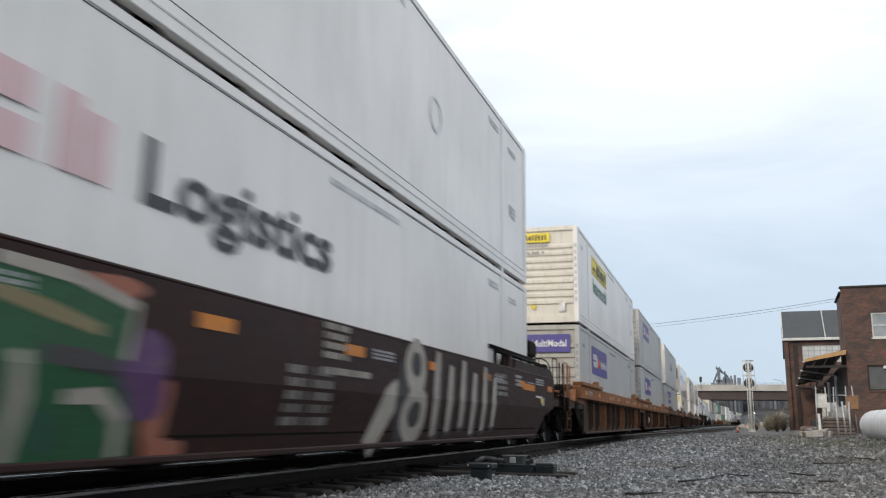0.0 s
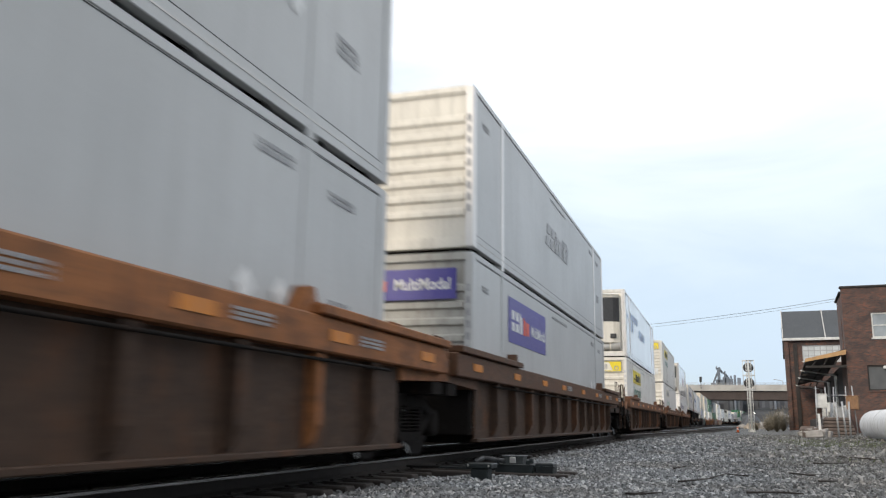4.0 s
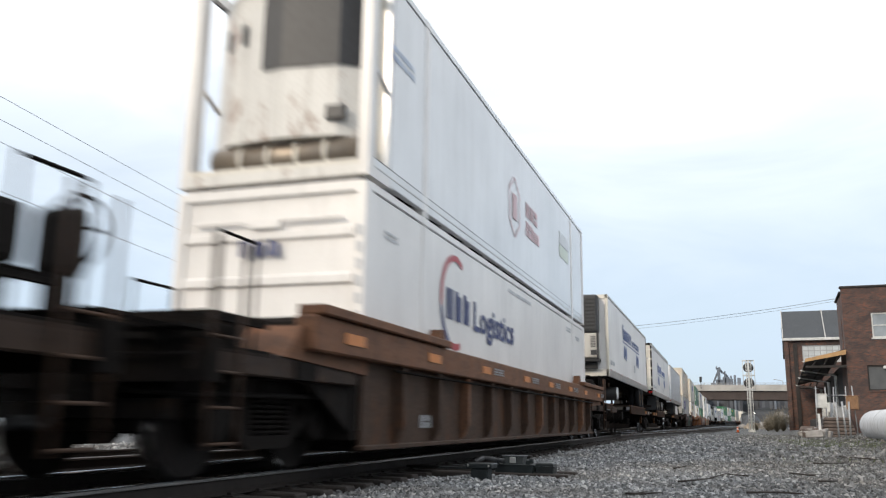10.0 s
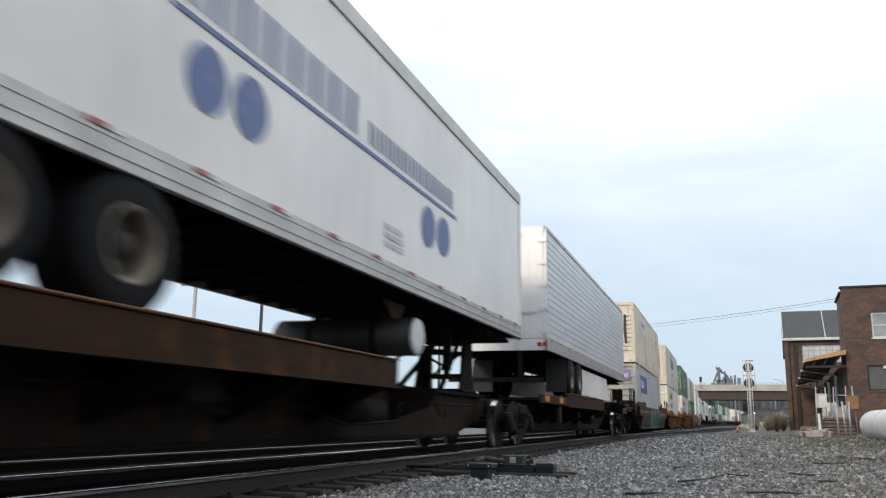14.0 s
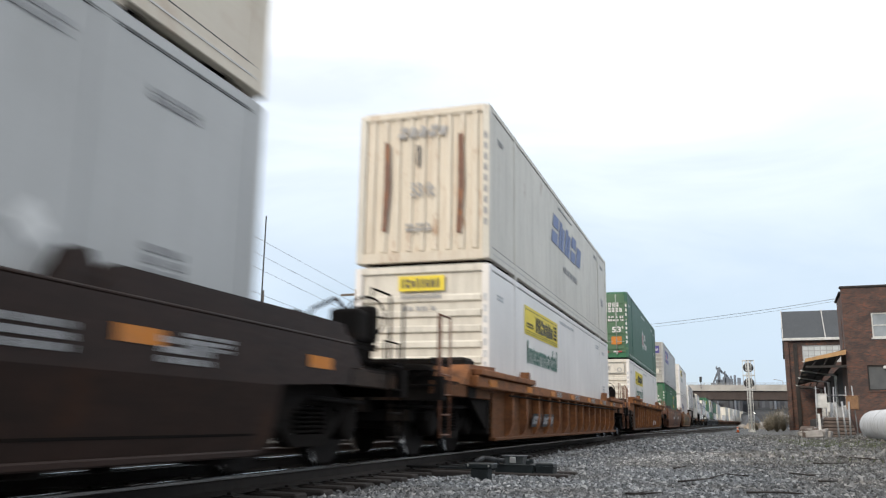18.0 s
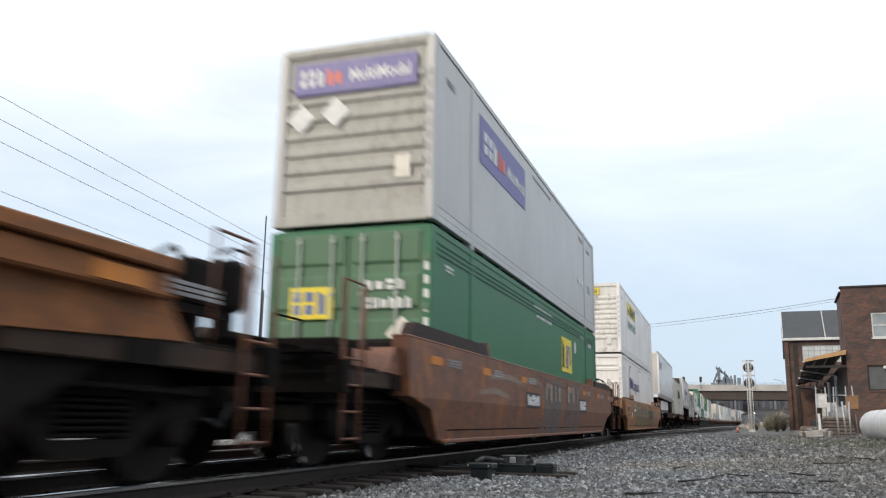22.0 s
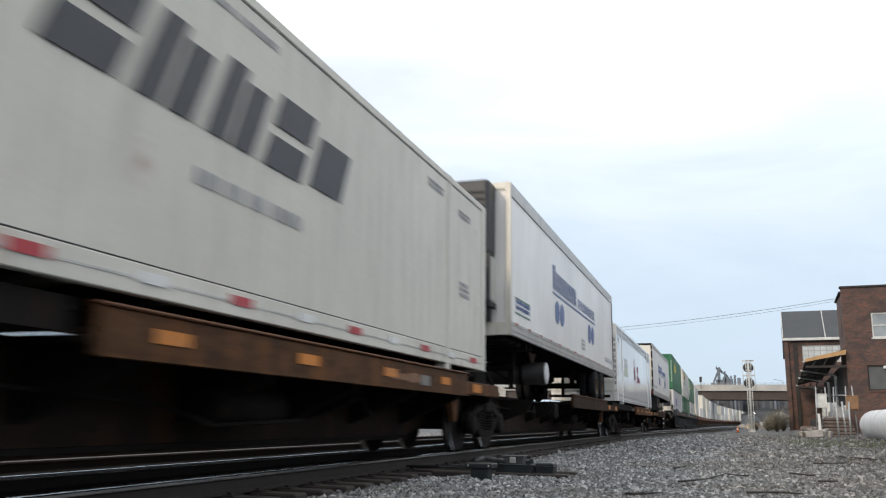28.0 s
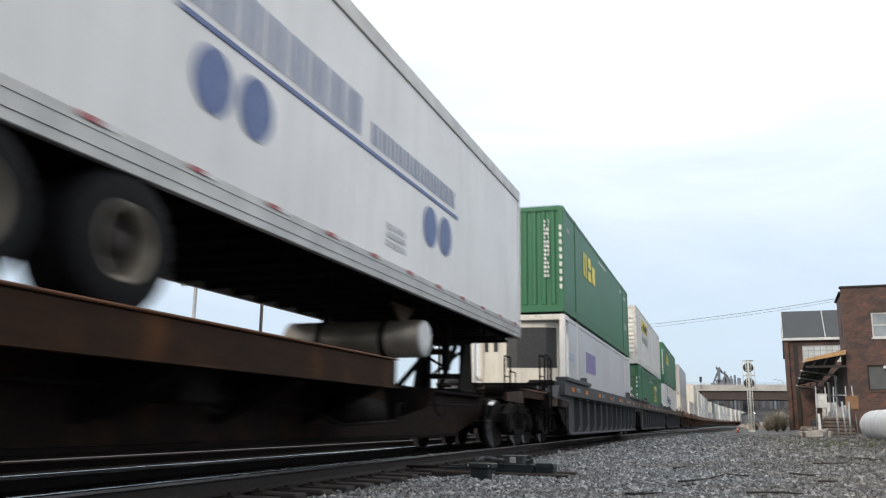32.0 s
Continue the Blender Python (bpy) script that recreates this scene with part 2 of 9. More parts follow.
M["letter_navy"] = paint("navy_lettering", (0.035, 0.05, 0.16), 0.45, 0.2, dirt_rgb=(0.3, 0.3, 0.4), wave=0)
M["letter_blue"] = paint("slate_blue_lettering", (0.09, 0.14, 0.32), 0.45, 0.25, dirt_rgb=(0.4, 0.42, 0.5), wave=0)
M["blue_pale"] = paint("pale_blue_lettering", (0.45, 0.55, 0.72), 0.4, 0.2, dirt_rgb=(0.6, 0.62, 0.7), wave=0)
M["pink_pale"] = paint("bleached_pink_lettering", (0.70, 0.48, 0.50), 0.45, 0.3, dirt_rgb=(0.74, 0.66, 0.66), wave=0)
M["red"] = paint("red_decal", (0.42, 0.03, 0.04), 0.4, 0.2, wave=0)
M["orange_red"] = paint("orange_red_lettering", (0.75, 0.10, 0.02), 0.4, 0.2, wave=0)
M["maroon_mark"] = paint("faded_maroon_mark", (0.36, 0.13, 0.17), 0.4, 0.25, dirt_rgb=(0.55, 0.48, 0.5), wave=0)
M["lime_pale"] = paint("pale_lime_panel", (0.68, 0.75, 0.62), 0.35, 0.2, wave=0)
M["black_panel"] = plain("black_grille", (0.035, 0.036, 0.04), 0.45, 0.1, 0.3, 12.0)
M["tank_alu"] = plain("scuffed_aluminium_tank", (0.30, 0.25, 0.20), 0.42, 0.5, 0.4, 3.0)
M["tank_dark"] = plain("sooty_fuel_tank", (0.022, 0.018, 0.016), 0.6, 0.1, 0.4, 3.0)
M["tail_red"] = plain("red_lamp_glass", (0.45, 0.02, 0.02), 0.25, 0, 0.2, 9.0, 0)
M["graf_white"] = paint("white_spray_paint", (0.36, 0.33, 0.29), 0.6, 0.5, dirt_rgb=(0.14, 0.10, 0.085), wave=0)
M["graf_grey"] = paint("grey_spray_paint", (0.20, 0.19, 0.18), 0.6, 0.5, dirt_rgb=(0.12, 0.1, 0.09), wave=0)
M["graf_black"] = paint("black_spray_paint", (0.03, 0.03, 0.033), 0.6, 0.4, dirt_rgb=(0.09, 0.06, 0.05), wave=0)
M["graf_green"] = paint("green_spray_paint", (0.010, 0.085, 0.030), 0.6, 0.7, dirt_rgb=(0.012, 0.03, 0.014), wave=0)
M["graf_teal"] = paint("teal_spray_paint", (0.030, 0.150, 0.108), 0.6, 0.7, dirt_rgb=(0.03, 0.055, 0.05), wave=0)
M["graf_teal_deep"] = paint("deep_teal_spray_paint", (0.014, 0.075, 0.052), 0.6, 0.6, dirt_rgb=(0.03, 0.04, 0.038), wave=0)
M["graf_dust"] = paint("faded_grey_buff_paint", (0.24, 0.18, 0.14), 0.7, 0.6, dirt_rgb=(0.15, 0.09, 0.06), wave=0)
M["pink_dull"] = paint("dull_pink_spray_paint", (0.30, 0.17, 0.16), 0.6, 0.4, dirt_rgb=(0.16, 0.07, 0.06), wave=0)
M["graf_blue"] = paint("pale_blue_spray_paint", (0.10, 0.19, 0.19), 0.6, 0.6, dirt_rgb=(0.03, 0.06, 0.06), wave=0)
M["graf_purple"] = paint("purple_spray_paint", (0.085, 0.028, 0.11), 0.6, 0.5, wave=0)
M["graf_salmon"] = paint("salmon_spray_paint", (0.30, 0.10, 0.06), 0.6, 0.5, wave=0)
M["graf_buff"] = paint("thin_buff_spray_paint", (0.22, 0.145, 0.085), 0.65, 0.6, dirt_rgb=(0.16, 0.095, 0.05), wave=0)
M["graf_pink"] = paint("faded_pink_spray_paint", (0.30, 0.20, 0.17), 0.65, 0.5, dirt_rgb=(0.16, 0.10, 0.08), wave=0)
M["graf_olive"] = paint("olive_spray_paint", (0.19, 0.165, 0.085), 0.6, 0.5, dirt_rgb=(0.2, 0.12, 0.06), wave=0)
M["graf_dark"] = paint("dark_grey_spray_paint", (0.052, 0.055, 0.045), 0.6, 0.5, dirt_rgb=(0.13, 0.09, 0.05), wave=0)
M["graf_red"] = paint("brick_red_spray_paint", (0.10, 0.028, 0.024), 0.6, 0.4, wave=0)


# ---- mesh helpers ----
def box(bm, x0, x1, y0, y1, z0, z1):
    v = [bm.verts.new((x, y, z)) for x in (x0, x1) for y in (y0, y1) for z in (z0, z1)]
    for f in ((0, 1, 3, 2), (4, 6, 7, 5), (0, 4, 5, 1), (2, 3, 7, 6), (0, 2, 6, 4), (1, 5, 7, 3)):
        bm.faces.new([v[i] for i in f])
    return v


def rounded(bm, x0, x1, y0, y1, z0, z1, r=0.02, seg=1):
    """A box with bevelled edges."""
    b = bmesh.new()
    box(b, x0, x1, y0, y1, z0, z1)
    bmesh.ops.recalc_face_normals(b, faces=b.faces)
    bmesh.ops.bevel(b, geom=b.edges[:], offset=r, segments=seg, affect='EDGES', profile=0.5)
    join(bm, b)


def join(bm, b, m=None):
    idx = {}
    for v in b.verts:
        idx[v] = bm.verts.new(m @ v.co if m else v.co)
    for f in b.faces:
        nf = bm.faces.new([idx[v] for v in f.verts])
        nf.smooth = f.smooth
    b.free()


def tube(bm, a, b, r, n=10, r2=None, cap=True):
    a, b = Vector(a), Vector(b)
    d = (b - a).normalized()
    u = d.orthogonal().normalized()
    w = d.cross(u)
    r2 = r if r2 is None else r2
    ring = []
    for p, rr in ((a, r), (b, r2)):
        ring.append([bm.verts.new(p + (u * math.cos(k * math.tau / n) + w * math.sin(k * math.tau / n)) * rr) for k in range(n)])
    for k in range(n):
        f = bm.faces.new((ring[0][k], ring[0][(k + 1) % n], ring[1][(k + 1) % n], ring[1][k]))
        f.smooth = True
    if cap:
        bm.faces.new(ring[0][::-1])
        bm.faces.new(ring[1])


def pipe(bm, pts, r, n=6):
    for a, b in zip(pts, pts[1:]):
        tube(bm, a, b, r, n)


def lathe(bm, prof, axis='x', n=24, centre=(0, 0, 0), caps=True):
    """Turns a profile of (along, radius) about an axis."""
    rings = []
    c = Vector(centre)
    for s, r in prof:
        ring = []
        for k in range(n):
            a = k * math.tau / n
            p = (s, r * math.cos(a), r * math.sin(a)) if axis == 'x' else (r * math.cos(a), s, r * math.sin(a)) if axis == 'y' else (r * math.cos(a), r * math.sin(a), s)
            ring.append(bm.verts.new(c + Vector(p)))
        rings.append(ring)
    for a, b in zip(rings, rings[1:]):
        for k in range(n):
            f = bm.faces.new((a[k], a[(k + 1) % n], b[(k + 1) % n], b[k]))
            f.smooth = True
    if caps:
        bm.faces.new(rings[0])
        bm.faces.new(rings[-1])


def prism(bm, poly, axis, a, b):
    """Extrudes a polygon: axis 'x': poly is (y, z); 'y': (x, z); 'z': (x, y)."""
    def at(p, s):
        return (s, p[0], p[1]) if axis == 'x' else (p[0], s, p[1]) if axis == 'y' else (p[0], p[1], s)
    lo = [bm.verts.new(at(p, a)) for p in poly]
    hi = [bm.verts.new(at(p, b)) for p in poly]
    n = len(poly)
    bm.faces.new(lo)
    bm.faces.new(hi[::-1])
    for k in range(n):
        bm.faces.new((lo[k], hi[k], hi[(k + 1) % n], lo[(k + 1) % n]))


def mesh_of(name, bm, mat):
    bmesh.ops.recalc_face_normals(bm, faces=bm.faces)
    me = bpy.data.meshes.new(name)
    bm.to_mesh(me)
    bm.free()
    for m in (mat if isinstance(mat, (list, tuple)) else (mat,)):
        me.materials.append(M[m] if isinstance(m, str) else m)
    return me


def part(name, bm, mat, parent=None, label="", at=None):
    """Links a bmesh (or ready mesh) as one mesh object under a thing or a part."""
    ob = new(name, bm if isinstance(bm, bpy.types.Mesh) else mesh_of(name, bm, mat))
    if parent is not None:
        ob.parent = parent
    if at is not None:
        ob.matrix_basis = at if isinstance(at, Matrix) else Matrix.Translation(at)
    if label:
        tagged(ob, label)
    return ob


def quick(name, mat, parent, *boxes, label="", r=0.0):
    bm = bmesh.new()
    for b in boxes:
        if r:
            rounded(bm, *b, r)
        else:
            box(bm, *b)
    return part(name, bm, mat, parent, label)


def thing(name, label, category, group=""):
    return tagged(new(name), label, category, group)


SIDE = Matrix(((0, 0, 1, 0), (1, 0, 0, 0), (0, 1, 0, 0), (0, 0, 0, 1)))     # writing on a wall that faces +x
END = Matrix(((1, 0, 0, 0), (0, 0, -1, 0), (0, 1, 0, 0), (0, 0, 0, 1)))     # writing on a wall that faces -y
_glyphs = {}


def words(text, width, height, bold=0.022):
    """A mesh of the word in the built-in font, width by height, in its own x and y, 4 mm thick."""
    key = (text, width, height)
    if key not in _glyphs:
        cu = bpy.data.curves.new("lettering", 'FONT')
        cu.body = text
        cu.extrude = 0.0
        cu.offset = bold
        cu.resolution_u = 2
        tmp = bpy.data.objects.new("lettering", cu)
        me = bpy.data.meshes.new_from_object(tmp)
        bpy.data.objects.remove(tmp)
        xs = [v.co.x for v in me.vertices]
        ys = [v.co.y for v in me.vertices]
        sx, sy = width / (max(xs) - min(xs)), height / (max(ys) - min(ys))
        x0, y0 = min(xs), min(ys)
        for v in me.vertices:
            v.co = ((v.co.x - x0) * sx, (v.co.y - y0) * sy, 0.0)
        _glyphs[key] = me
    return _glyphs[key].copy()


def blocks(bm, x0, x1, y0, y1, n, lean=0.0, fill=0.68, seed=1):
    """A row of letter-sized plain bars."""
    rnd = random.Random(seed)
    step = (x1 - x0) / n
    for k in range(n):
        a = x0 + step * k
        b = a + step * fill
        h = y1 - y0

        def bar(p, q, lo, hi):
            prism(bm, [(p + lean * lo, y0 + h * lo), (q + lean * lo, y0 + h * lo), (q + lean * hi, y0 + h * hi), (p + lean * hi, y0 + h * hi)], 'z', -0.003, 0.003)
        kind, w = rnd.randrange(4), b - a
        if kind == 0:
            bar(a, a + w * 0.42, 0, 1)
            bar(a + w * 0.52, b, 0, 0.85)
        elif kind == 1:
            bar(a, a + w * 0.36, 0, 1)
            bar(a + w * 0.60, b, 0, 1)
        elif kind == 2:
            bar(a, b, 0, 0.42)
            bar(a, b, 0.56, 1)
        else:
            bar(a, b, 0.05, 0.80)


def disc(bm, x, y, r, n=20, sx=1.0, hole=0.0):
    if hole:
        for k in range(n):
            a, b = k * math.tau / n, (k + 1) * math.tau / n
            prism(bm, [(x + sx * r * math.cos(a), y + r * math.sin(a)), (x + sx * r * math.cos(b), y + r * math.sin(b)),
                       (x + sx * hole * math.cos(b), y + hole * math.sin(b)), (x + sx * hole * math.cos(a), y + hole * math.sin(a))], 'z', -0.003, 0.003)
    else:
        prism(bm, [(x + sx * r * math.cos(k * math.tau / n), y + r * math.sin(k * math.tau / n)) for k in range(n)], 'z', -0.003, 0.003)


CREASE, LEAN = 0.79, 0.20


class Decals:
    """Signs and writing on one wall of a thing. frame_m carries (along, up, out) into the thing's space."""
    def __init__(self, parent, frame_m, crease=None):
        self.parent, self.m, self.crease = parent, frame_m, crease   # below the crease the wall leans inwards

    def put(self, name, bm, mat, out=0.005, label=""):
        if self.crease is not None:
            bmesh.ops.bisect_plane(bm, geom=bm.verts[:] + bm.edges[:] + bm.faces[:], plane_co=(0, self.crease, 0), plane_no=(0, 1, 0))
            for v in bm.verts:
                v.co.z -= LEAN * max(0, self.crease - v.co.y)
        return part(name, bm, mat, self.parent, label, self.m @ Matrix.Translation((0, 0, out)))

    def panel(self, x0, x1, y0, y1, mat, name="sign_panel", out=0.005, label=""):
        bm = bmesh.new()
        box(bm, x0, x1, y0, y1, -0.004, 0.004)
        return self.put(name, bm, mat, out, label)

    def bars(self, x0, x1, y0, y1, n, mat, lean=0.0, out=0.012, seed=1, fill=0.68, name="mark"):
        bm = bmesh.new()
        blocks(bm, x0, x1, y0, y1, n, lean, fill, seed)
        return tagged(self.put(name, bm, mat, out), kind="stuff")

    def lines(self, x0, x1, y0, y1, rows, mat, out=0.006, seed=1, name="marking"):
        """Small print: rows of short bars."""
        rnd = random.Random(seed)
        bm = bmesh.new()
        h = (y1 - y0) / rows
        for r in range(rows):
            x = x0
            while x < x1:
                w = min(rnd.uniform(0.28, 0.62) * h, x1 - x)
                box(bm, x, x + w, y1 - (r + 0.66) * h, y1 - r * h, -0.003, 0.003)
                x += w + h * (rnd.uniform(0.16, 0.28) if rnd.random() < 0.8 else 0.7)
        return tagged(self.put(name, bm, mat, out), kind="stuff")

    def word(self, text, x0, x1, y0, y1, mat, out=0.014):
        me = words(text, x1 - x0, y1 - y0)
        me.materials.append(M[mat])
        return part("lettering", me, None, self.parent, "", self.m @ Matrix.Translation((x0, y0, out)))

    def disc(self, x, y, r, mat, sx=1.0, hole=0.0, n=20, out=0.006, name="mark"):
        bm = bmesh.new()
        disc(bm, x, y, r, n, sx, hole)
        return self.put(name, bm, mat, out)

    def diamond(self, x, y, r, mat, out=0.012):
        bm = bmesh.new()
        prism(bm, [(x - r, y), (x, y - r), (x + r, y), (x, y + r)], 'z', -0.004, 0.004)
        return self.put("placard", bm, mat, out)

    def stroke(self, pts, w, mat, out=0.006, name="spray_paint", label=""):
        """A painted line of width w through the points."""
        bm = bmesh.new()
        pts = [Vector(p) for p in pts]
        left, right = [], []
        for i, p in enumerate(pts):
            d = (pts[min(i + 1, len(pts) - 1)] - pts[max(i - 1, 0)]).normalized()
            nrm = Vector((-d.y, d.x))
            ww = w * (0.75 if i in (0, len(pts) - 1) else 1.0) / 2
            left.append(bm.verts.new((*(p + nrm * ww), 0)))
            right.append(bm.verts.new((*(p - nrm * ww), 0)))
        for i in range(len(pts) - 1):
            bm.faces.new((left[i], right[i], right[i + 1], left[i + 1]))
        return self.put(name, bm, mat, out, label)

    def blob(self, x, y, rx, ry, mat, seed=1, out=0.006, rough=0.18, n=28):
        rnd = random.Random(seed)
        ph = [rnd.uniform(0, 6.28) for _ in range(4)]
        bm = bmesh.new()
        vs = []
        for k in range(n):
            a = k * math.tau / n
            q = 1 + rough * (math.sin(2 * a + ph[0]) * .5 + math.sin(3 * a + ph[1]) * .6 + math.sin(5 * a + ph[2]) * .4)
            vs.append(bm.verts.new((x + rx * q * math.cos(a), y + ry * q * math.sin(a), 0)))
        bm.faces.new(vs)
        return self.put("spray_paint", bm, mat, out)


M["faint"] = plain("faint_grey_print", (0.70, 0.72, 0.73), 0.4, 0, 0.15, 6.0, 0)


# ---- the track and how the train runs on it ----
TRACK_X = -5.07
BEND_FROM, BEND_TO, BEND_R = 150.0, 345.0, 2440.0


def on_track(s, x=TRACK_X):
    """Place and heading (degrees) at s metres along the track; x: the line's place before the bend."""
    if s <= BEND_FROM:
        return x, s, 0.0
    a = (min(s, BEND_TO) - BEND_FROM) / BEND_R
    r = BEND_R + TRACK_X - x
    px, py = x + r * (1 - math.cos(a)), BEND_FROM + r * math.sin(a)
    if s > BEND_TO:
        px, py = px + (s - BEND_TO) * math.sin(a), py + (s - BEND_TO) * math.cos(a)
    return px, py, -math.degrees(a)


SPEED, GAIN = 12.446, 0.00855


def run(t):
    return SPEED * t + GAIN * t * t / 2


MOVING, WHEELS = [], []      # (thing, place along the train at 0 s, height); (wheelset, place on its truck)


def train_pose(place, z, t):
    x, y, h = on_track(place - run(t))
    return pose(x, y, z, 0, 0, h)


def rolls(ob, place, z=0.0):
    MOVING.append((ob, place, z))
    ob.matrix_basis = train_pose(place, z, 0)
    return ob


# ---- ground ----
def ground_mat():
    m, n, l, bs = node_mat("gravel_and_dirt")
    v = coords(n, l, shift=False)
    big = tex(n, l, "ShaderNodeTexNoise", 0.16, v, Detail=6.0, Roughness=0.6)
    mid = tex(n, l, "ShaderNodeTexNoise", 1.1, v, Detail=6.0, Roughness=0.65)
    st = tex(n, l, "ShaderNodeTexVoronoi", 17.0, v)
    st2 = tex(n, l, "ShaderNodeTexVoronoi", 43.0, v)
    stone = ramp(n, l, st.outputs["Color"], [(0.1, (0.050, 0.053, 0.057)), (0.5, (0.122, 0.128, 0.136)), (0.92, (0.32, 0.33, 0.34))])
    fines = ramp(n, l, mid.outputs["Fac"], [(0.3, (0.050, 0.051, 0.053)), (0.7, (0.115, 0.116, 0.118))])
    c = mixc(n, l, ramp(n, l, mid.outputs["Fac"], [(0.40, (0.9, 0.9, 0.9)), (0.66, (0.35, 0.35, 0.35))]).outputs[0], fines.outputs[0], stone.outputs[0])
    grass = ramp(n, l, big.outputs["Fac"], [(0.56, (0, 0, 0)), (0.66, (0.6, 0.6, 0.6))])
    c = mixc(n, l, grass.outputs[0], c, (0.085, 0.10, 0.045))
    l.new(c, bs.inputs["Base Color"])
    bs.inputs["Roughness"].default_value = 0.95
    h = mixc(n, l, 0.5, st.outputs["Distance"], st2.outputs["Distance"])
    bump(n, l, bs, h, 0.9, 0.05)
    return m


M["ground"] = ground_mat()


def ground_z(x, y):
    """Nearly level gravel, a ballast shoulder towards the track, gentle ruts."""
    z = -0.22 + 0.035 * noise.noise((x * 0.35, y * 0.22, 3)) + 0.05 * noise.noise((x * 0.09, y * 0.06, 9))
    if x < 6 and y > 38:
        z += (-0.235 - z) * min(1, (y - 38) / 12)
    if x < -2.6:
        z += 0.05 * min(1, (-2.6 - x) / 1.4)
    if x < -3.0:                                          # the ballast falls away to the tie ends
        z += (-0.255 - z) * min(1, (-3.0 - x) / 0.55)
    if x > 5 and y > 40:
        z += 0.25 * min(1, (x - 5) / 4)
    return z


def axis_steps(lo, hi, fine_lo, fine_hi, fine, grow=1.35):
    a = list(np.arange(fine_lo, fine_hi + 1e-6, fine))
    s = fine
    while a[-1] < hi:
        s *= grow
        a.append(a[-1] + s)
    s = fine
    while a[0] > lo:
        s *= grow
        a.insert(0, a[0] - s)
    return a


def make_ground():
    xs = axis_steps(-2500, 2500, -12, 14, 0.6)
    ys = axis_steps(-300, 3200, 0, 60, 0.8)
    verts = [(x, y, ground_z(x, y) if -12 < x < 20 and -2 < y < 120 else -0.26) for y in ys for x in xs]
    w = len(xs)
    faces = [(j * w + i, j * w + i + 1, (j + 1) * w + i + 1, (j + 1) * w + i) for j in range(len(ys) - 1) for i in range(w - 1)]
    me = bpy.data.meshes.new("ground")
    me.from_pydata(verts, [], faces)
    me.materials.append(M["ground"])
    for p in me.polygons:
        p.use_smooth = True
    tagged(new("ground", me), "grey gravel and dirt beside the tracks with thin grass patches", "ground", kind="structure")


make_ground()


def stone_mat():
    m, n, l, bs = node_mat("crushed_stone")
    g = n.new("ShaderNodeNewGeometry")
    c = ramp(n, l, g.outputs["Random Per Island"], [(0.0, (0.055, 0.059, 0.064)), (0.38, (0.142, 0.150, 0.159)), (0.78, (0.285, 0.296, 0.306)), (1.0, (0.62, 0.62, 0.61))])
    v = coords(n, l, shift=False)
    f = tex(n, l, "ShaderNodeTexNoise", 45.0, v, Detail=4.0)
    patch = tex(n, l, "ShaderNodeTexNoise", 0.45, v, Detail=5.0, Roughness=0.6)
    dirt = ramp(n, l, patch.outputs["Fac"], [(0.42, (1, 1, 1)), (0.62, (0.80, 0.76, 0.72))])
    sx = n.new("ShaderNodeSeparateXYZ")                   # clean ballast by the rail, trodden and earthy further off
    l.new(v, sx.inputs[0])
    away = n.new("ShaderNodeMapRange")
    away.inputs["From Min"].default_value, away.inputs["From Max"].default_value = -1.2, 3.2
    l.new(sx.outputs[0], away.inputs["Value"])
    soil = mixc(n, l, away.outputs[0], (1.06, 1.06, 1.06), (0.56, 0.56, 0.56))
    dirt_c = mixc(n, l, 1.0, dirt.outputs[0], soil, 'MULTIPLY')
    l.new(mixc(n, l, 1.0, dirt_c, mixc(n, l, 0.30, c.outputs[0], ramp(n, l, f.outputs["Fac"], [(0.3, (0.07, 0.07, 0.07)), (0.7, (0.36, 0.355, 0.345))]).outputs[0]), 'MULTIPLY'), bs.inputs["Base Color"])
    bs.inputs["Roughness"].default_value = 0.9
    bump(n, l, bs, f.outputs["Fac"], 0.5, 0.01)
    return m


M["stone"] = stone_mat()
# stone between the rails: its dark colour stands for shade under the cars
M["shaded_stone"] = plain("shade_darkened_stone", (0.034, 0.031, 0.029), 0.85, 0, 0.5, 9.0, 0.4)


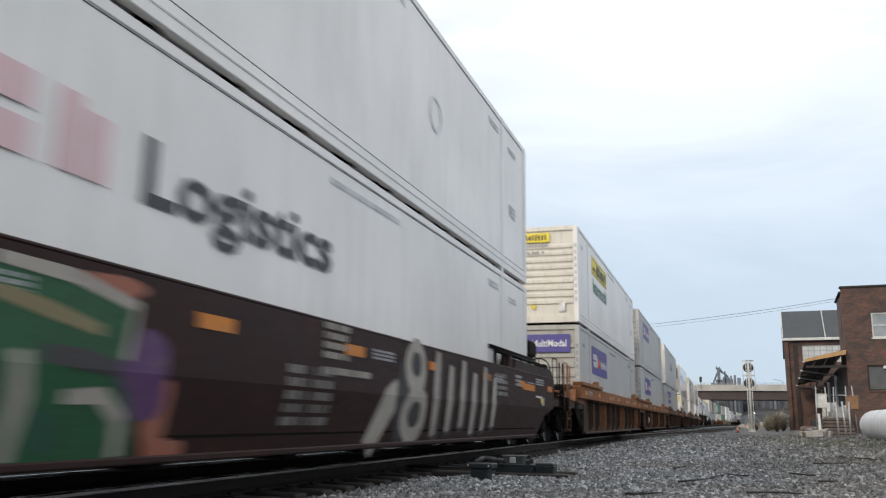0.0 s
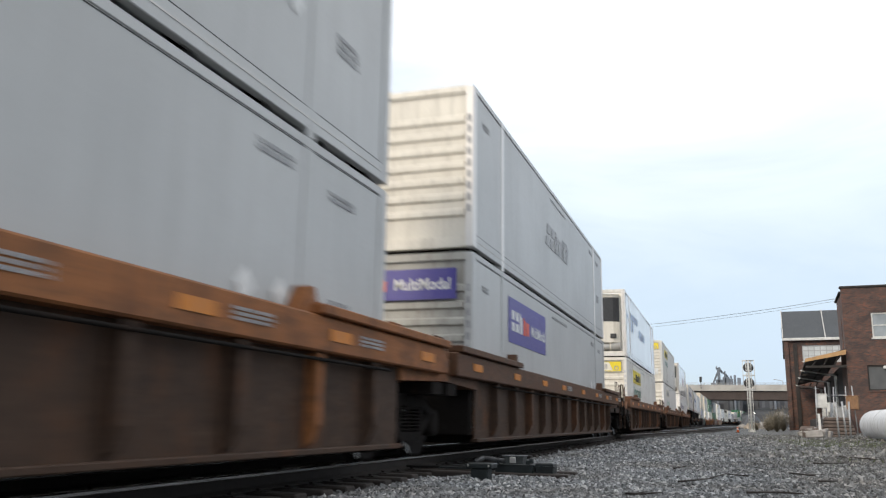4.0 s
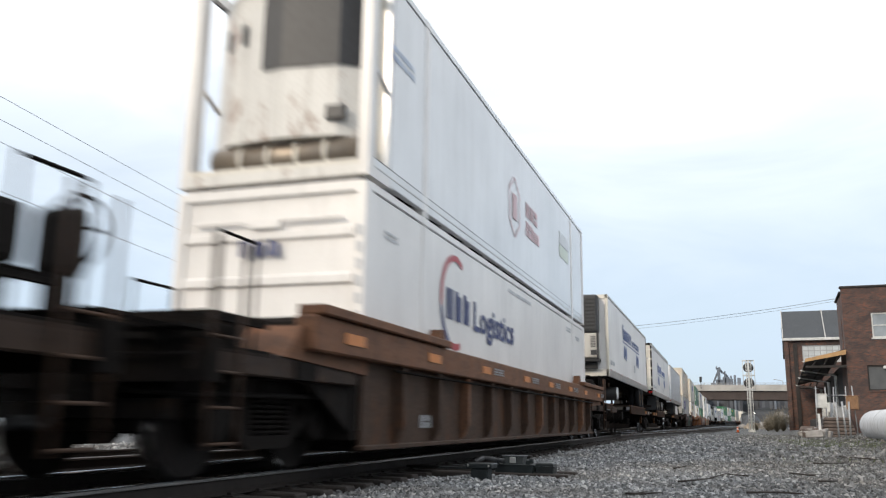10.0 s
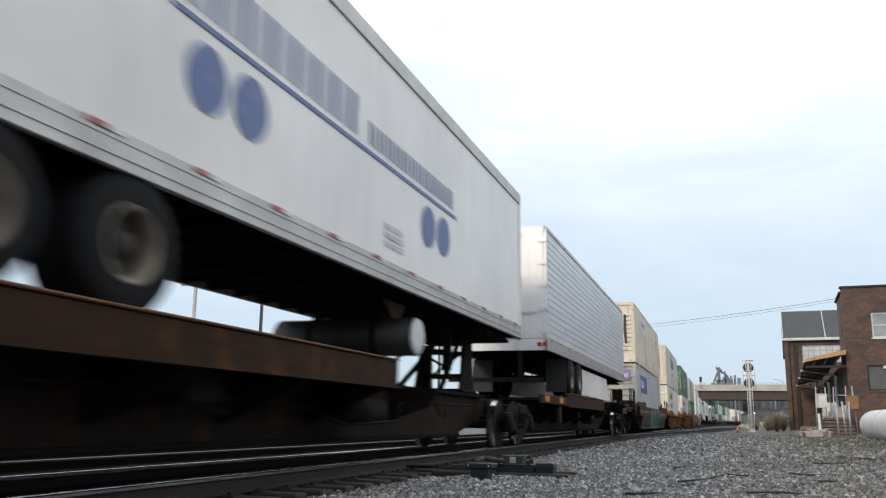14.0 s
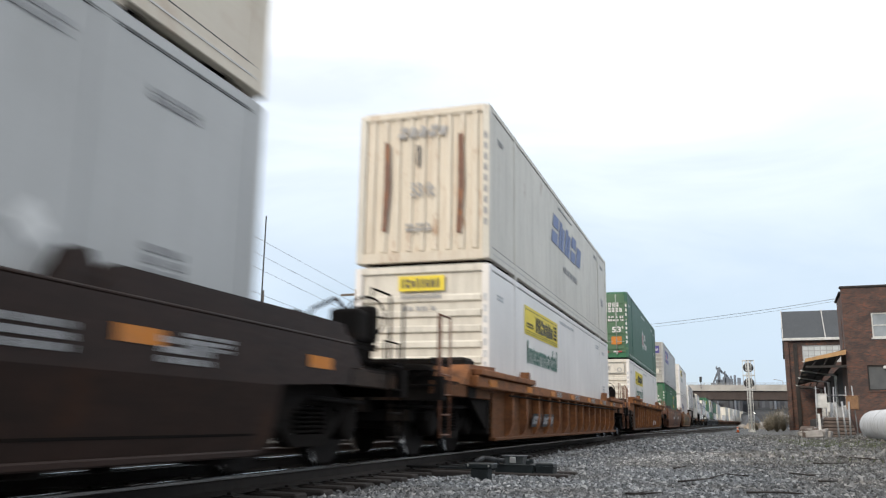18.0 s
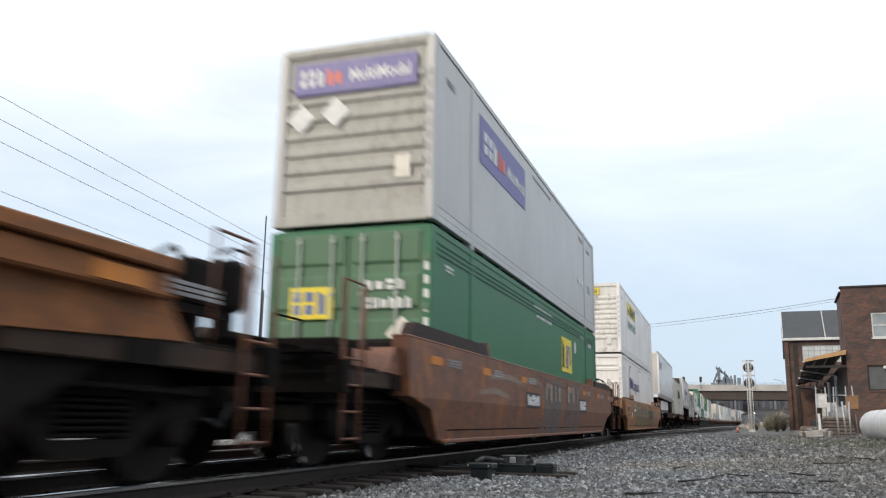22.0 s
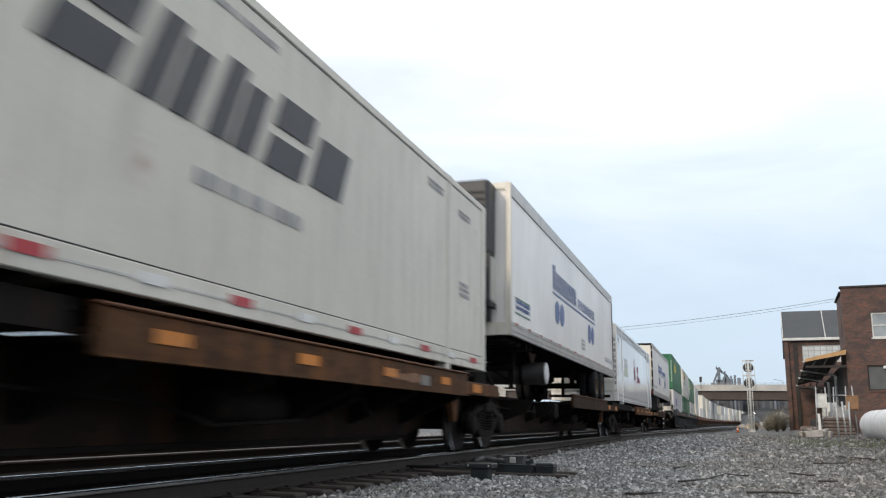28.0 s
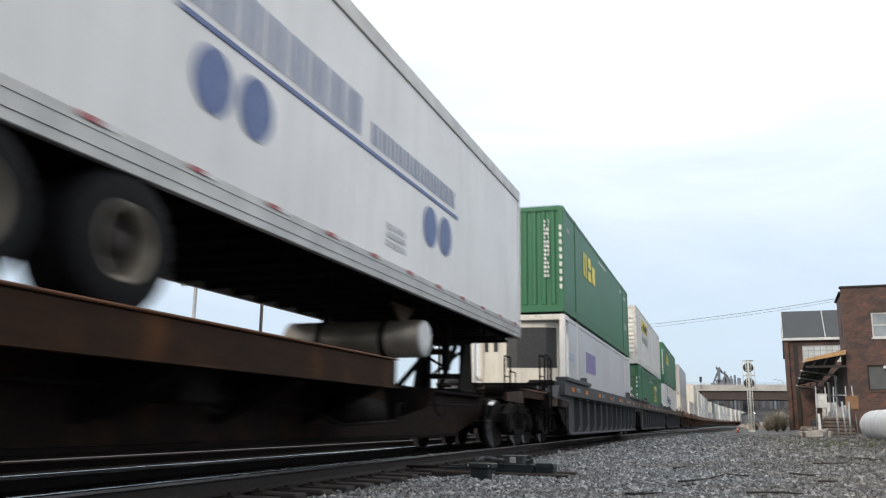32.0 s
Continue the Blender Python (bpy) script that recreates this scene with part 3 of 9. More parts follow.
def scatter_stones(name, label, count, place, size, seed, mat="stone"):
    """Many small broken stones in one mesh."""
    rng = np.random.default_rng(seed)
    base = np.array([(x, y, z) for x in (-1, 1) for y in (-1, 1) for z in (-1, 1)], float)
    quad = np.array([(0, 1, 3, 2), (4, 6, 7, 5), (0, 4, 5, 1), (2, 3, 7, 6), (0, 2, 6, 4), (1, 5, 7, 3)])
    px, py = place(rng, count)
    pz = np.array([ground_z(a, b) for a, b in zip(px, py)])
    r = size(rng, count)
    v = base[None] * (1 + rng.uniform(-0.42, 0.42, (count, 8, 3)))
    v *= rng.uniform(0.6, 1.15, (count, 1, 3))
    q = rng.normal(size=(count, 4))
    q /= np.linalg.norm(q, axis=1)[:, None]
    w, x, y, z = q.T
    rot = np.stack([np.stack([1 - 2 * (y * y + z * z), 2 * (x * y - w * z), 2 * (x * z + w * y)], 1),
                    np.stack([2 * (x * y + w * z), 1 - 2 * (x * x + z * z), 2 * (y * z - w * x)], 1),
                    np.stack([2 * (x * z - w * y), 2 * (y * z + w * x), 1 - 2 * (x * x + y * y)], 1)], 1)
    v = np.einsum("nij,nkj->nki", rot, v) * (r[:, None, None] * 0.62)
    v += np.stack([px, py, pz + r * 0.30], 1)[:, None]
    f = (quad[None] + 8 * np.arange(count)[:, None, None]).reshape(-1, 4)
    me = bpy.data.meshes.new(name)
    me.from_pydata(v.reshape(-1, 3).tolist(), [], f.tolist())
    me.materials.append(M[mat])
    tagged(new(name, me), label, "gravel", kind="stuff")


def near_place(rng, n):
    y = 5.8 + 17.0 * rng.random(n) ** 1.5
    x = rng.uniform(-4.05, 0, n) + rng.random(n) * (0.62 * y + 2.2) * (rng.random(n) < 0.62)
    return x, y


def far_place(rng, n):
    y = 20 + 45 * rng.random(n) ** 1.4
    return -3.95 + rng.random(n) * 14, y


def crib_place(rng, n):
    return rng.uniform(-6.0, -4.5, n), 4.0 + 34 * rng.random(n) ** 1.3


def beyond_place(rng, n):
    return rng.uniform(-16.0, -5.98, n), 3.0 + 40 * rng.random(n) ** 1.3


scatter_stones("gravel", "loose crushed grey stone beside the track", 58000, near_place, lambda r, n: 0.020 + 0.022 * r.random(n) ** 2, 4)
scatter_stones("gravel", "loose crushed grey stone further along the track", 16000, far_place, lambda r, n: 0.035 + 0.04 * r.random(n) ** 2, 5)
scatter_stones("ballast", "grey crushed stone ballast between the ties", 9000, crib_place, lambda r, n: 0.026 + 0.02 * r.random(n), 6, "shaded_stone")
scatter_stones("gravel", "pale crushed stone beyond the main track", 26000, beyond_place, lambda r, n: 0.03 + 0.03 * r.random(n) ** 2, 7)


# ---- rails and ties ----
def rail_profile(bm, pts_fn, s_list, prof):
    rings = []
    for s in s_list:
        x, y, h = pts_fn(s)
        c, d = math.cos(radians(h)), math.sin(radians(h))
        rings.append([bm.verts.new((x + p * c, y + p * d, z)) for p, z in prof])
    n = len(prof)
    for a, b in zip(rings, rings[1:]):
        for k in range(n - 1):
            bm.faces.new((a[k], a[k + 1], b[k + 1], b[k]))


def make_track(x0, s_from, s_to, label, head="rail_head"):
    th = thing("railway_track", label, "railway track", "railway tracks")
    ss = [s_from] + list(np.arange(0, s_to, 12.0)) + [s_to]
    for off in (-0.755, 0.755):
        bm = bmesh.new()
        fn = lambda s: on_track(s, x0 + off)
        rail_profile(bm, fn, ss, [(-0.036, -0.03), (-0.010, -0.042), (-0.009, -0.125), (-0.07, -0.15), (-0.07, -0.165), (0.07, -0.165), (0.07, -0.15), (0.009, -0.125), (0.010, -0.042), (0.036, -0.03)])
        rail = part("rail", bm, "rail_web", th)
        bm = bmesh.new()
        rail_profile(bm, fn, ss, [(-0.036, -0.03), (-0.036, -0.008), (-0.026, 0.0), (0.026, 0.0), (0.036, -0.008), (0.036, -0.03)])
        part("rail_head", bm, head, rail, "worn steel running surface")
    return th


main_track = make_track(TRACK_X, -60, 900, "steel rails on timber ties, worn bright on top")
side_track = make_track(-8.40, -60, 420, "second pair of steel rails on timber ties", "rail_dull")


def make_ties():
    bm = bmesh.new()
    rounded(bm, -1.3, 1.3, -0.115, 0.115, -0.36, -0.168, 0.015)
    tie = mesh_of("tie", bm, "tie")
    bm = bmesh.new()
    box(bm, -0.17, 0.17, -0.09, 0.09, -0.168, -0.158)
    for sx in (-0.1, 0.1):
        box(bm, sx - 0.02, sx + 0.02, -0.05, -0.02, -0.158, -0.135)
    plate = mesh_of("tie_plate", bm, "rail_web")
    for th, x0 in ((main_track, TRACK_X), (side_track, -8.40)):
        for k in range(70):
            y = 2.0 + 0.52 * k
            t = part("tie", tie, None, th, "", pose(x0 + random.uniform(-.04, .04), y, random.uniform(-0.012, 0), 0, 0, random.uniform(-.8, .8)))
            if th is main_track:
                for off in (-0.755, 0.755):
                    part("tie_plate", plate, None, t, "", (off, 0, 0))
        bm = bmesh.new()
        for k in range(520):
            x, y, h = on_track(38.4 + 0.54 * k, x0)
            b = bmesh.new()
            box(b, -1.3, 1.3, -0.115, 0.115, -0.36, -0.17)
            join(bm, b, pose(x, y, 0, 0, 0, h))
        tagged(part("tie_row", bm, "tie", th, "far row of timber ties"), kind="stuff")


make_ties()


# ---- trucks (bogies) ----
WHEEL_R, AXLE = 0.46, 0.89
_truck = {}


def truck_meshes():
    if _truck:
        return _truck
    bm = bmesh.new()                                   # wheelset about its axle
    tube(bm, (-1.08, 0, 0), (1.08, 0, 0), 0.075, 14)
    for s in (-1, 1):
        prof = [(0.690, 0.10), (0.690, 0.16), (0.720, 0.20), (0.735, 0.36), (0.700, 0.40), (0.690, WHEEL_R + 0.028), (0.715, WHEEL_R + 0.028), (0.735, WHEEL_R + 0.002)]
        lathe(bm, [(s * a, r) for a, r in prof], 'x', 36)
        lathe(bm, [(s * a, r) for a, r in [(0.835, WHEEL_R - 0.006), (0.838, WHEEL_R - 0.05), (0.805, 0.38), (0.770, 0.22), (0.83, 0.17), (0.83, 0.08)]], 'x', 36)
    n_dark = len(bm.faces)
    for s in (-1, 1):
        lathe(bm, [(s * 0.735, WHEEL_R + 0.002), (s * 0.835, WHEEL_R - 0.006)], 'x', 36, caps=False)
    bm.faces.ensure_lookup_table()
    for f in bm.faces[n_dark:]:
        f.material_index = 1
    _truck["wheelset"] = mesh_of("wheelset", bm, ("wheel", "tread"))
    bm = bmesh.new()                                   # side frame, outer face at +x
    top = [(-1.12, 0.62), (-0.78, 0.70), (-0.45, 0.86), (0.45, 0.86), (0.78, 0.70), (1.12, 0.62), (1.12, 0.50), (0.80, 0.56), (0.42, 0.70), (-0.42, 0.70), (-0.80, 0.56), (-1.12, 0.50)]
    prism(bm, top, 'x', 0.93, 1.09)
    low = [(-0.84, 0.58), (-0.36, 0.24), (0.36, 0.24), (0.84, 0.58), (0.70, 0.62), (0.30, 0.36), (-0.30, 0.36), (-0.70, 0.62)]
    prism(bm, low, 'x', 0.94, 1.08)
    for s in (-1, 1):
        box(bm, 0.94, 1.08, s * 0.42 - 0.05, s * 0.42 + 0.05, 0.30, 0.74)
        lathe(bm, [(0.92, 0.17), (1.11, 0.17), (1.13, 0.13), (1.13, 0.05)], 'x', 18, (0, s * AXLE, WHEEL_R))
        box(bm, 0.93, 1.08, s * AXLE - 0.21, s * AXLE + 0.21, 0.52, 0.66)
    _truck["side_frame"] = mesh_of("side_frame", bm, "under")
    bm = bmesh.new()                                   # nest of coil springs
    for dy in (-0.22, 0.0, 0.22):
        for k in range(7):
            lathe(bm, [(0.375 + k * 0.046, 0.085), (0.39 + k * 0.046, 0.102), (0.405 + k * 0.046, 0.085)], 'z', 12, (1.02, dy, 0))
    _truck["spring_nest"] = mesh_of("spring_nest", bm, "under")
    bm = bmesh.new()
    rounded(bm, -1.12, 1.12, -0.22, 0.22, 0.66, 0.86, 0.03)
    lathe(bm, [(0.84, 0.36), (0.98, 0.36)], 'z', 20)
    for s in (-1, 1):
        box(bm, -0.75, 0.75, s * 0.34 - 0.05, s * 0.34 + 0.05, 0.36, 0.46)
    _truck["bolster"] = mesh_of("truck", bm, "under")
    return _truck


MIRROR = Matrix.Rotation(math.pi, 4, 'Z')


def truck(parent, y, place, spins=True):
    t = truck_meshes()
    tr = part("truck", t["bolster"], None, parent, "", (0, y, 0))
    for m in (Matrix(), MIRROR):
        part("side_frame", t["side_frame"], None, tr, "", m)
        tagged(part("spring_nest", t["spring_nest"], None, tr, "", m), kind="stuff")
    for s in (-1, 1):
        w = part("wheelset", t["wheelset"], None, tr, "", (0, s * AXLE, WHEEL_R))
        if spins:
            WHEELS.append((w, s * AXLE))
    return tr


# ---- well cars ----
HALF = 8.075          # half of a 53 ft container
W_OUT = 1.57          # outer face of a car's top chord


def both(bm_fn):
    """The same shape on both sides of the car."""
    bm = bmesh.new()
    for s in (1, -1):
        b = bmesh.new()
        bm_fn(b)
        join(bm, b, Matrix.Diagonal((s, 1, 1, 1)))
    return bm


def one_side(name, mat, parent, fn, label=""):
    for s in (1, -1):
        b = bmesh.new()
        fn(b)
        bm = bmesh.new()
        join(bm, b, Matrix.Diagonal((s, 1, 1, 1)))
        part(name, bm, mat, parent, label)


def car_end(car, sgn, mat, kind, place, brake=False, z_deck=1.0, z_chord=1.13):
    """Platform, steps, rails and coupler beyond the container. sgn: -1 the end that comes first."""
    e = sgn * HALF
    L = 3.35 if kind == "coupler" else 1.45
    y0, y1 = sorted((e + sgn * 0.25, e + sgn * L))
    b = bmesh.new()
    box(b, -0.42, 0.42, y0, y1, 0.62, z_deck)                     # centre sill
    box(b, -1.35, 1.35, *sorted((e + sgn * 0.2, e + sgn * 0.34)), 0.30, 1.35)
    box(b, -1.45, 1.45, *sorted((e + sgn * 1.35, e + sgn * 1.75)), z_deck - 0.14, z_deck + 0.02)
    part("end_frame", b, "under", car)
    one_side("shear_plate", mat, car, lambda q: prism(q, [(e + sgn * 0.2, 1.40), (e + sgn * 1.7, 1.36), (e + sgn * 2.0, 1.05), (e + sgn * 0.2, 0.98)], 'x', 0.9, 1.45))
    if kind != "coupler":
        b = bmesh.new()
        pts = [(1.05, e + sgn * 1.2, z_deck), (1.05, e + sgn * 1.2, z_deck + 0.75), (1.05, e + sgn * 0.75, z_deck + 0.75), (1.05, e + sgn * 0.75, z_deck)]
        pipe(b, pts, 0.018)
        part("handrail", b, mat, car)
        return
    b = bmesh.new()
    box(b, -1.42, 1.42, *sorted((e + sgn * 2.15, e + sgn * 3.1)), z_deck + 0.02, z_deck + 0.07)
    box(b, -1.5, 1.5, *sorted((e + sgn * 3.05, e + sgn * 3.2)), z_deck - 0.22, z_deck + 0.1)
    part("end_platform", b, "spine_dark", car)
    b = bmesh.new()                                               # coupler shank and knuckle
    ya, yb = sorted((e + sgn * 3.1, e + sgn * 3.62))
    box(b, -0.09, 0.09, ya, yb, 0.72, 0.92)
    rounded(b, -0.20, 0.17, *sorted((e + sgn * 3.5, e + sgn * 3.78)), 0.66, 0.98, 0.05)
    part("coupler", b, "under", car)
    b = bmesh.new()
    tube(b, (0.3, e + sgn * 3.3, 0.70), (0.34, e + sgn * 3.55, 0.42), 0.025, 8)
    tube(b, (0.34, e + sgn * 3.55, 0.42), (0.30, e + sgn * 3.74, 0.50), 0.025, 8)
    part("air_hose", b, "seal", car)
    one_side("end_beam", "orange_side" if mat == "orange_car" and z_chord < 1.1 else "spine_edge", car, lambda q: rounded(q, 1.31, 1.42, *sorted((e + sgn * 0.36, e + sgn * 3.2)), 0.86, 1.06, 0.012))
    b = bmesh.new()                                               # raised walkway of open grating
    for k in range(9):
        yw = e + sgn * (1.95 + 0.11 * k)
        box(b, -1.25, 1.25, yw - 0.018, yw + 0.018, z_deck + 0.34, z_deck + 0.37)
    for x in (-1.2, -0.4, 0.4, 1.2):
        box(b, x - 0.03, x + 0.03, *sorted((e + sgn * 1.93, e + sgn * 2.86)), z_deck + 0.30, z_deck + 0.342)
        box(b, x - 0.03, x + 0.03, *sorted((e + sgn * 2.4, e + sgn * 2.46)), z_deck + 0.06, z_deck + 0.31)
    tagged(part("walkway_grating", b, "hitch", car), kind="stuff")
    b = bmesh.new()
    lathe(b, [(-0.62, 0.08), (-0.60, 0.17), (0.45, 0.17), (0.50, 0.12), (0.62, 0.06)], 'x', 18, (0.35, e + sgn * 2.0, z_deck + 0.22))
    part("brake_cylinder", b, "hitch", car)
    b = bmesh.new()
    rounded(b, 0.55, 1.2, *sorted((e + sgn * 0.55, e + sgn * 1.15)), z_deck + 0.12, z_deck + 0.52, 0.05)
    part("valve_box", b, "hitch", car)
    b = bmesh.new()                                               # brake rigging under the sill
    box(b, -0.95, 0.95, *sorted((e + sgn * 2.75, e + sgn * 2.95)), 0.50, 0.66)
    part("brake_beam", b, "hitch", car)
    b = bmesh.new()
    pipe(b, [(1.2, e + sgn * 0.4, 0.74), (1.2, e + sgn * 2.6, 0.70), (0.7, e + sgn * 3.1, 0.72)], 0.025)
    part("brake_pipe", b, "hitch", car)
    b = bmesh.new()                                               # air reservoir lying across the deck
    lathe(b, [(-0.95, 0.06), (-0.90, 0.19), (0.85, 0.19), (0.90, 0.06)], 'x', 18, (0.1, e + sgn * 1.45, z_deck + (0.44 if brake else 0.24)))
    rs = part("air_reservoir", b, "hitch", car)
    for x in (-0.55, 0.6):
        b = bmesh.new()
        lathe(b, [(x - 0.03, 0.17), (x - 0.03, 0.20), (x + 0.03, 0.20), (x + 0.03, 0.17)], 'x', 18, (0.1, e + sgn * 1.45, z_deck + (0.44 if brake else 0.24)))
        box(b, x + 0.07, x + 0.13, e + sgn * 1.45 - 0.16, e + sgn * 1.45 + 0.16, z_deck + 0.02, z_deck + 0.26)
        part("reservoir_strap", b, "spine_edge", rs)
    if brake:
        b = bmesh.new()                                               # control valve on its bracket, with hose loops
        rounded(b, 0.86, 1.22, *sorted((e + sgn * 2.32, e + sgn * 2.66)), z_deck + 0.38, z_deck + 0.76, 0.05, 2)
        rounded(b, 0.94, 1.14, *sorted((e + sgn * 2.40, e + sgn * 2.58)), z_deck + 0.06, z_deck + 0.40, 0.02)
        cv = part("control_valve", b, "hitch", car)
        b = bmesh.new()
        pipe(b, [(1.0, e + sgn * 2.5, z_deck + 0.74), (0.8, e + sgn * 2.62, z_deck + 0.92), (0.55, e + sgn * 2.55, z_deck + 0.80), (0.5, e + sgn * 2.2, z_deck + 0.5), (0.6, e + sgn * 1.6, z_deck + 0.46)], 0.022)
        part("air_hose", b, "seal", cv)
    b = bmesh.new()                                               # uncoupling lever across the end
    pipe(b, [(1.42, e + sgn * 3.24, z_deck - 0.30), (1.42, e + sgn * 3.26, z_deck - 0.02), (0.25, e + sgn * 3.30, z_deck - 0.02), (0.12, e + sgn * 3.5, z_deck - 0.06)], 0.014)
    part("uncoupling_lever", b, "spine_dark", car)
    b = bmesh.new()                                               # thin crossover plates over the coupler
    box(b, -1.38, 1.38, *sorted((e + sgn * 3.08, e + sgn * 3.42)), z_deck + 0.17, z_deck + 0.195)
    part("crossover_plate", b, "spine_dark", car)
    for x in (-1.1, 1.1):
        b = bmesh.new()
        prism(b, [(e + sgn * 3.08, z_deck + 0.17), (e + sgn * 3.40, z_deck + 0.17), (e + sgn * 3.10, z_deck - 0.10)], 'x', x - 0.02, x + 0.02)
        part("plate_bracket", b, "spine_dark", car)
    b = bmesh.new()                                               # gusset between chord and bolster
    prism(b, [(e + sgn * 0.30, 0.86), (e + sgn * 1.30, 0.86), (e + sgn * 0.30, 0.36)], 'x', 1.28, 1.33)
    part("end_gusset", b, "under", car)
    for x in (1.36, 0.55):                                        # end handrails
        b = bmesh.new()
        top = z_deck + (0.98 if x > 1 else 0.62)
        pts = [(x, e + sgn * 2.95, z_deck - 0.1), (x, e + sgn * 2.95, top), (x, e + sgn * 2.40, top), (x, e + sgn * 2.40, z_deck)]
        pipe(b, pts, 0.015)
        part("handrail", b, "rosy_car" if x > 1 and mat in ("orange_car", "rosy_car", "tan_car") else "spine_dark", car)
    b = bmesh.new()                                               # corner ladder with steps
    for yy in (2.72, 3.14):
        tube(b, (1.46, e + sgn * yy, 0.28), (1.46, e + sgn * yy, z_deck + 0.9), 0.019, 6)
    for k in range(4):
        tube(b, (1.46, e + sgn * 2.72, 0.32 + 0.27 * k), (1.46, e + sgn * 3.14, 0.32 + 0.27 * k), 0.014, 6)
    part("ladder", b, "rosy_car" if mat in ("orange_car", "rosy_car", "tan_car") else "brown_side" if mat in ("brown_car", "orange_dull") else "spine_dark", car)
    if brake:
        b = bmesh.new()
        rounded(b, 0.72, 1.06, *sorted((e + sgn * 3.14, e + sgn * 3.37)), z_deck + 0.42, z_deck + 0.90, 0.07, 2)
        rounded(b, 0.78, 0.98, *sorted((e + sgn * 3.20, e + sgn * 3.32)), z_deck + 0.19, z_deck + 0.44, 0.02)
        bx = part("brake_housing", b, "hitch", car)
        b = bmesh.new()
        n = 20
        c = Vector((0.82, e + sgn * 3.44, z_deck + 0.78))
        ring = [c + Vector((0.27 * math.cos(k * math.tau / n), 0, 0.27 * math.sin(k * math.tau / n))) for k in range(n + 1)]
        pipe(b, ring, 0.016, 6)
        for k in range(4):
            tube(b, c, ring[k * 5], 0.011, 6)
        part("brake_wheel", b, "spine_dark", bx)


def well_car(place, style, mats, chord=(1.13, 1.47), ends=("coupler", "coupler"), trucks=(True, True), ribs=12, brake=True, label="", spins=True, tape="amber", seed=1, square=False, near_gear=False):
    """A container well car unit. style: 'ribbed' (posts under a deep chord) or 'smooth' (flat plate side)."""
    top_m, side_m = mats
    car = thing("well_car", label, "rail car", "well cars of the train")
    z_lo, z_hi = chord
    if style == "ribbed":
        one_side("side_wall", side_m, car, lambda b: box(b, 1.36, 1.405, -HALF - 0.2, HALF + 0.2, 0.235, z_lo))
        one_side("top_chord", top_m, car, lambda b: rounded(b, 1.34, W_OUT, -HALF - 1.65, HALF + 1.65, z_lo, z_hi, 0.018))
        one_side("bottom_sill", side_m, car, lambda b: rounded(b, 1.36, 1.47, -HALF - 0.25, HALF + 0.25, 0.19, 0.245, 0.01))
        for e in (-1, 1):
            one_side("reinforcing_plate", top_m, car, lambda b: rounded(b, 1.34, W_OUT + 0.06, *sorted((e * (HALF - 2.25), e * (HALF + 1.6))), z_hi + 0.004, z_hi + 0.10, 0.012))
        bm = bmesh.new()
        prism(bm, [(1.407, 0.25), (1.47, 0.302), (1.54, 0.46), (1.54, z_lo - 0.01), (1.407, z_lo - 0.01)], 'y', -0.055, 0.055)
        rib_bright = mesh_of("side_post", bm.copy(), top_m)
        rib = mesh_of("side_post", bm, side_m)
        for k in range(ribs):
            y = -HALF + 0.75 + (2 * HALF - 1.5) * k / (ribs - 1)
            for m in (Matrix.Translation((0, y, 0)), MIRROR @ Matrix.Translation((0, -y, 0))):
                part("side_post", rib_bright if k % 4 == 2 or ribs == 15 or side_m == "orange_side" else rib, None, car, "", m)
        one_side("side_pipe", "spine_dark", car, lambda b: tube(b, (1.555, -HALF + 0.4, z_lo - 0.07), (1.555, HALF - 0.4, z_lo - 0.07), 0.018, 6))
    else:
        z_top = z_hi
        poly = [(-HALF + 0.05, 0.235), (HALF - 0.05, 0.235), (HALF + 0.15, 0.28), (HALF + 0.62, 0.66), (HALF + 1.45, 0.80), (HALF + 1.55, z_top), (-HALF - 1.55, z_top), (-HALF - 1.45, 0.80), (-HALF - 0.62, 0.66), (-HALF - 0.15, 0.28)]
        if square:                                        # the deep plate ends upright behind the trucks
            poly = [(-HALF - 0.1, 0.235), (HALF + 0.1, 0.235), (HALF + 0.12, 0.80), (HALF + 1.45, 0.86), (HALF + 1.55, z_top), (-HALF - 1.55, z_top), (-HALF - 1.45, 0.86), (-HALF - 0.12, 0.80)]
        def folded(b):
            prism(b, poly, 'x', 1.34, 1.556)
            bmesh.ops.bisect_plane(b, geom=b.verts[:] + b.edges[:] + b.faces[:], plane_co=(0, 0, CREASE), plane_no=(0, 0, 1))
            for v in b.verts:
                if v.co.x > 1.5:
                    v.co.x -= LEAN * max(0, CREASE - v.co.z)
        one_side("side_wall", side_m, car, folded)
        one_side("top_chord", top_m, car, lambda b: rounded(b, 1.33, 1.55, -HALF - 1.55, HALF + 1.55, z_top + 0.001, z_top + 0.03, 0.01))
        one_side("bottom_sill", side_m, car, lambda b: rounded(b, 1.33, 1.475, -HALF + 0.1, HALF - 0.1, 0.21, 0.265, 0.012))
        one_side("sill_seam", "spine_dark", car, lambda b: prism(b, [(1.472, 0.375), (1.478, 0.375), (1.482, 0.395), (1.476, 0.395)], 'y', -HALF + 0.2, HALF - 0.2))
        for e in (-1, 1):
            one_side("reinforcing_plate", "hitch" if top_m == "tan_car" else "dark_brown", car, lambda b: prism(b, [(e * (HALF - 2.15), z_top + 0.003), (e * (HALF - 2.0), z_top + (0.08 if top_m == "tan_car" else 0.20)), (e * (HALF + 1.3), z_top + (0.08 if top_m == "tan_car" else 0.20)), (e * (HALF + 1.5), z_top + 0.003)], 'x', 1.40, 1.54))
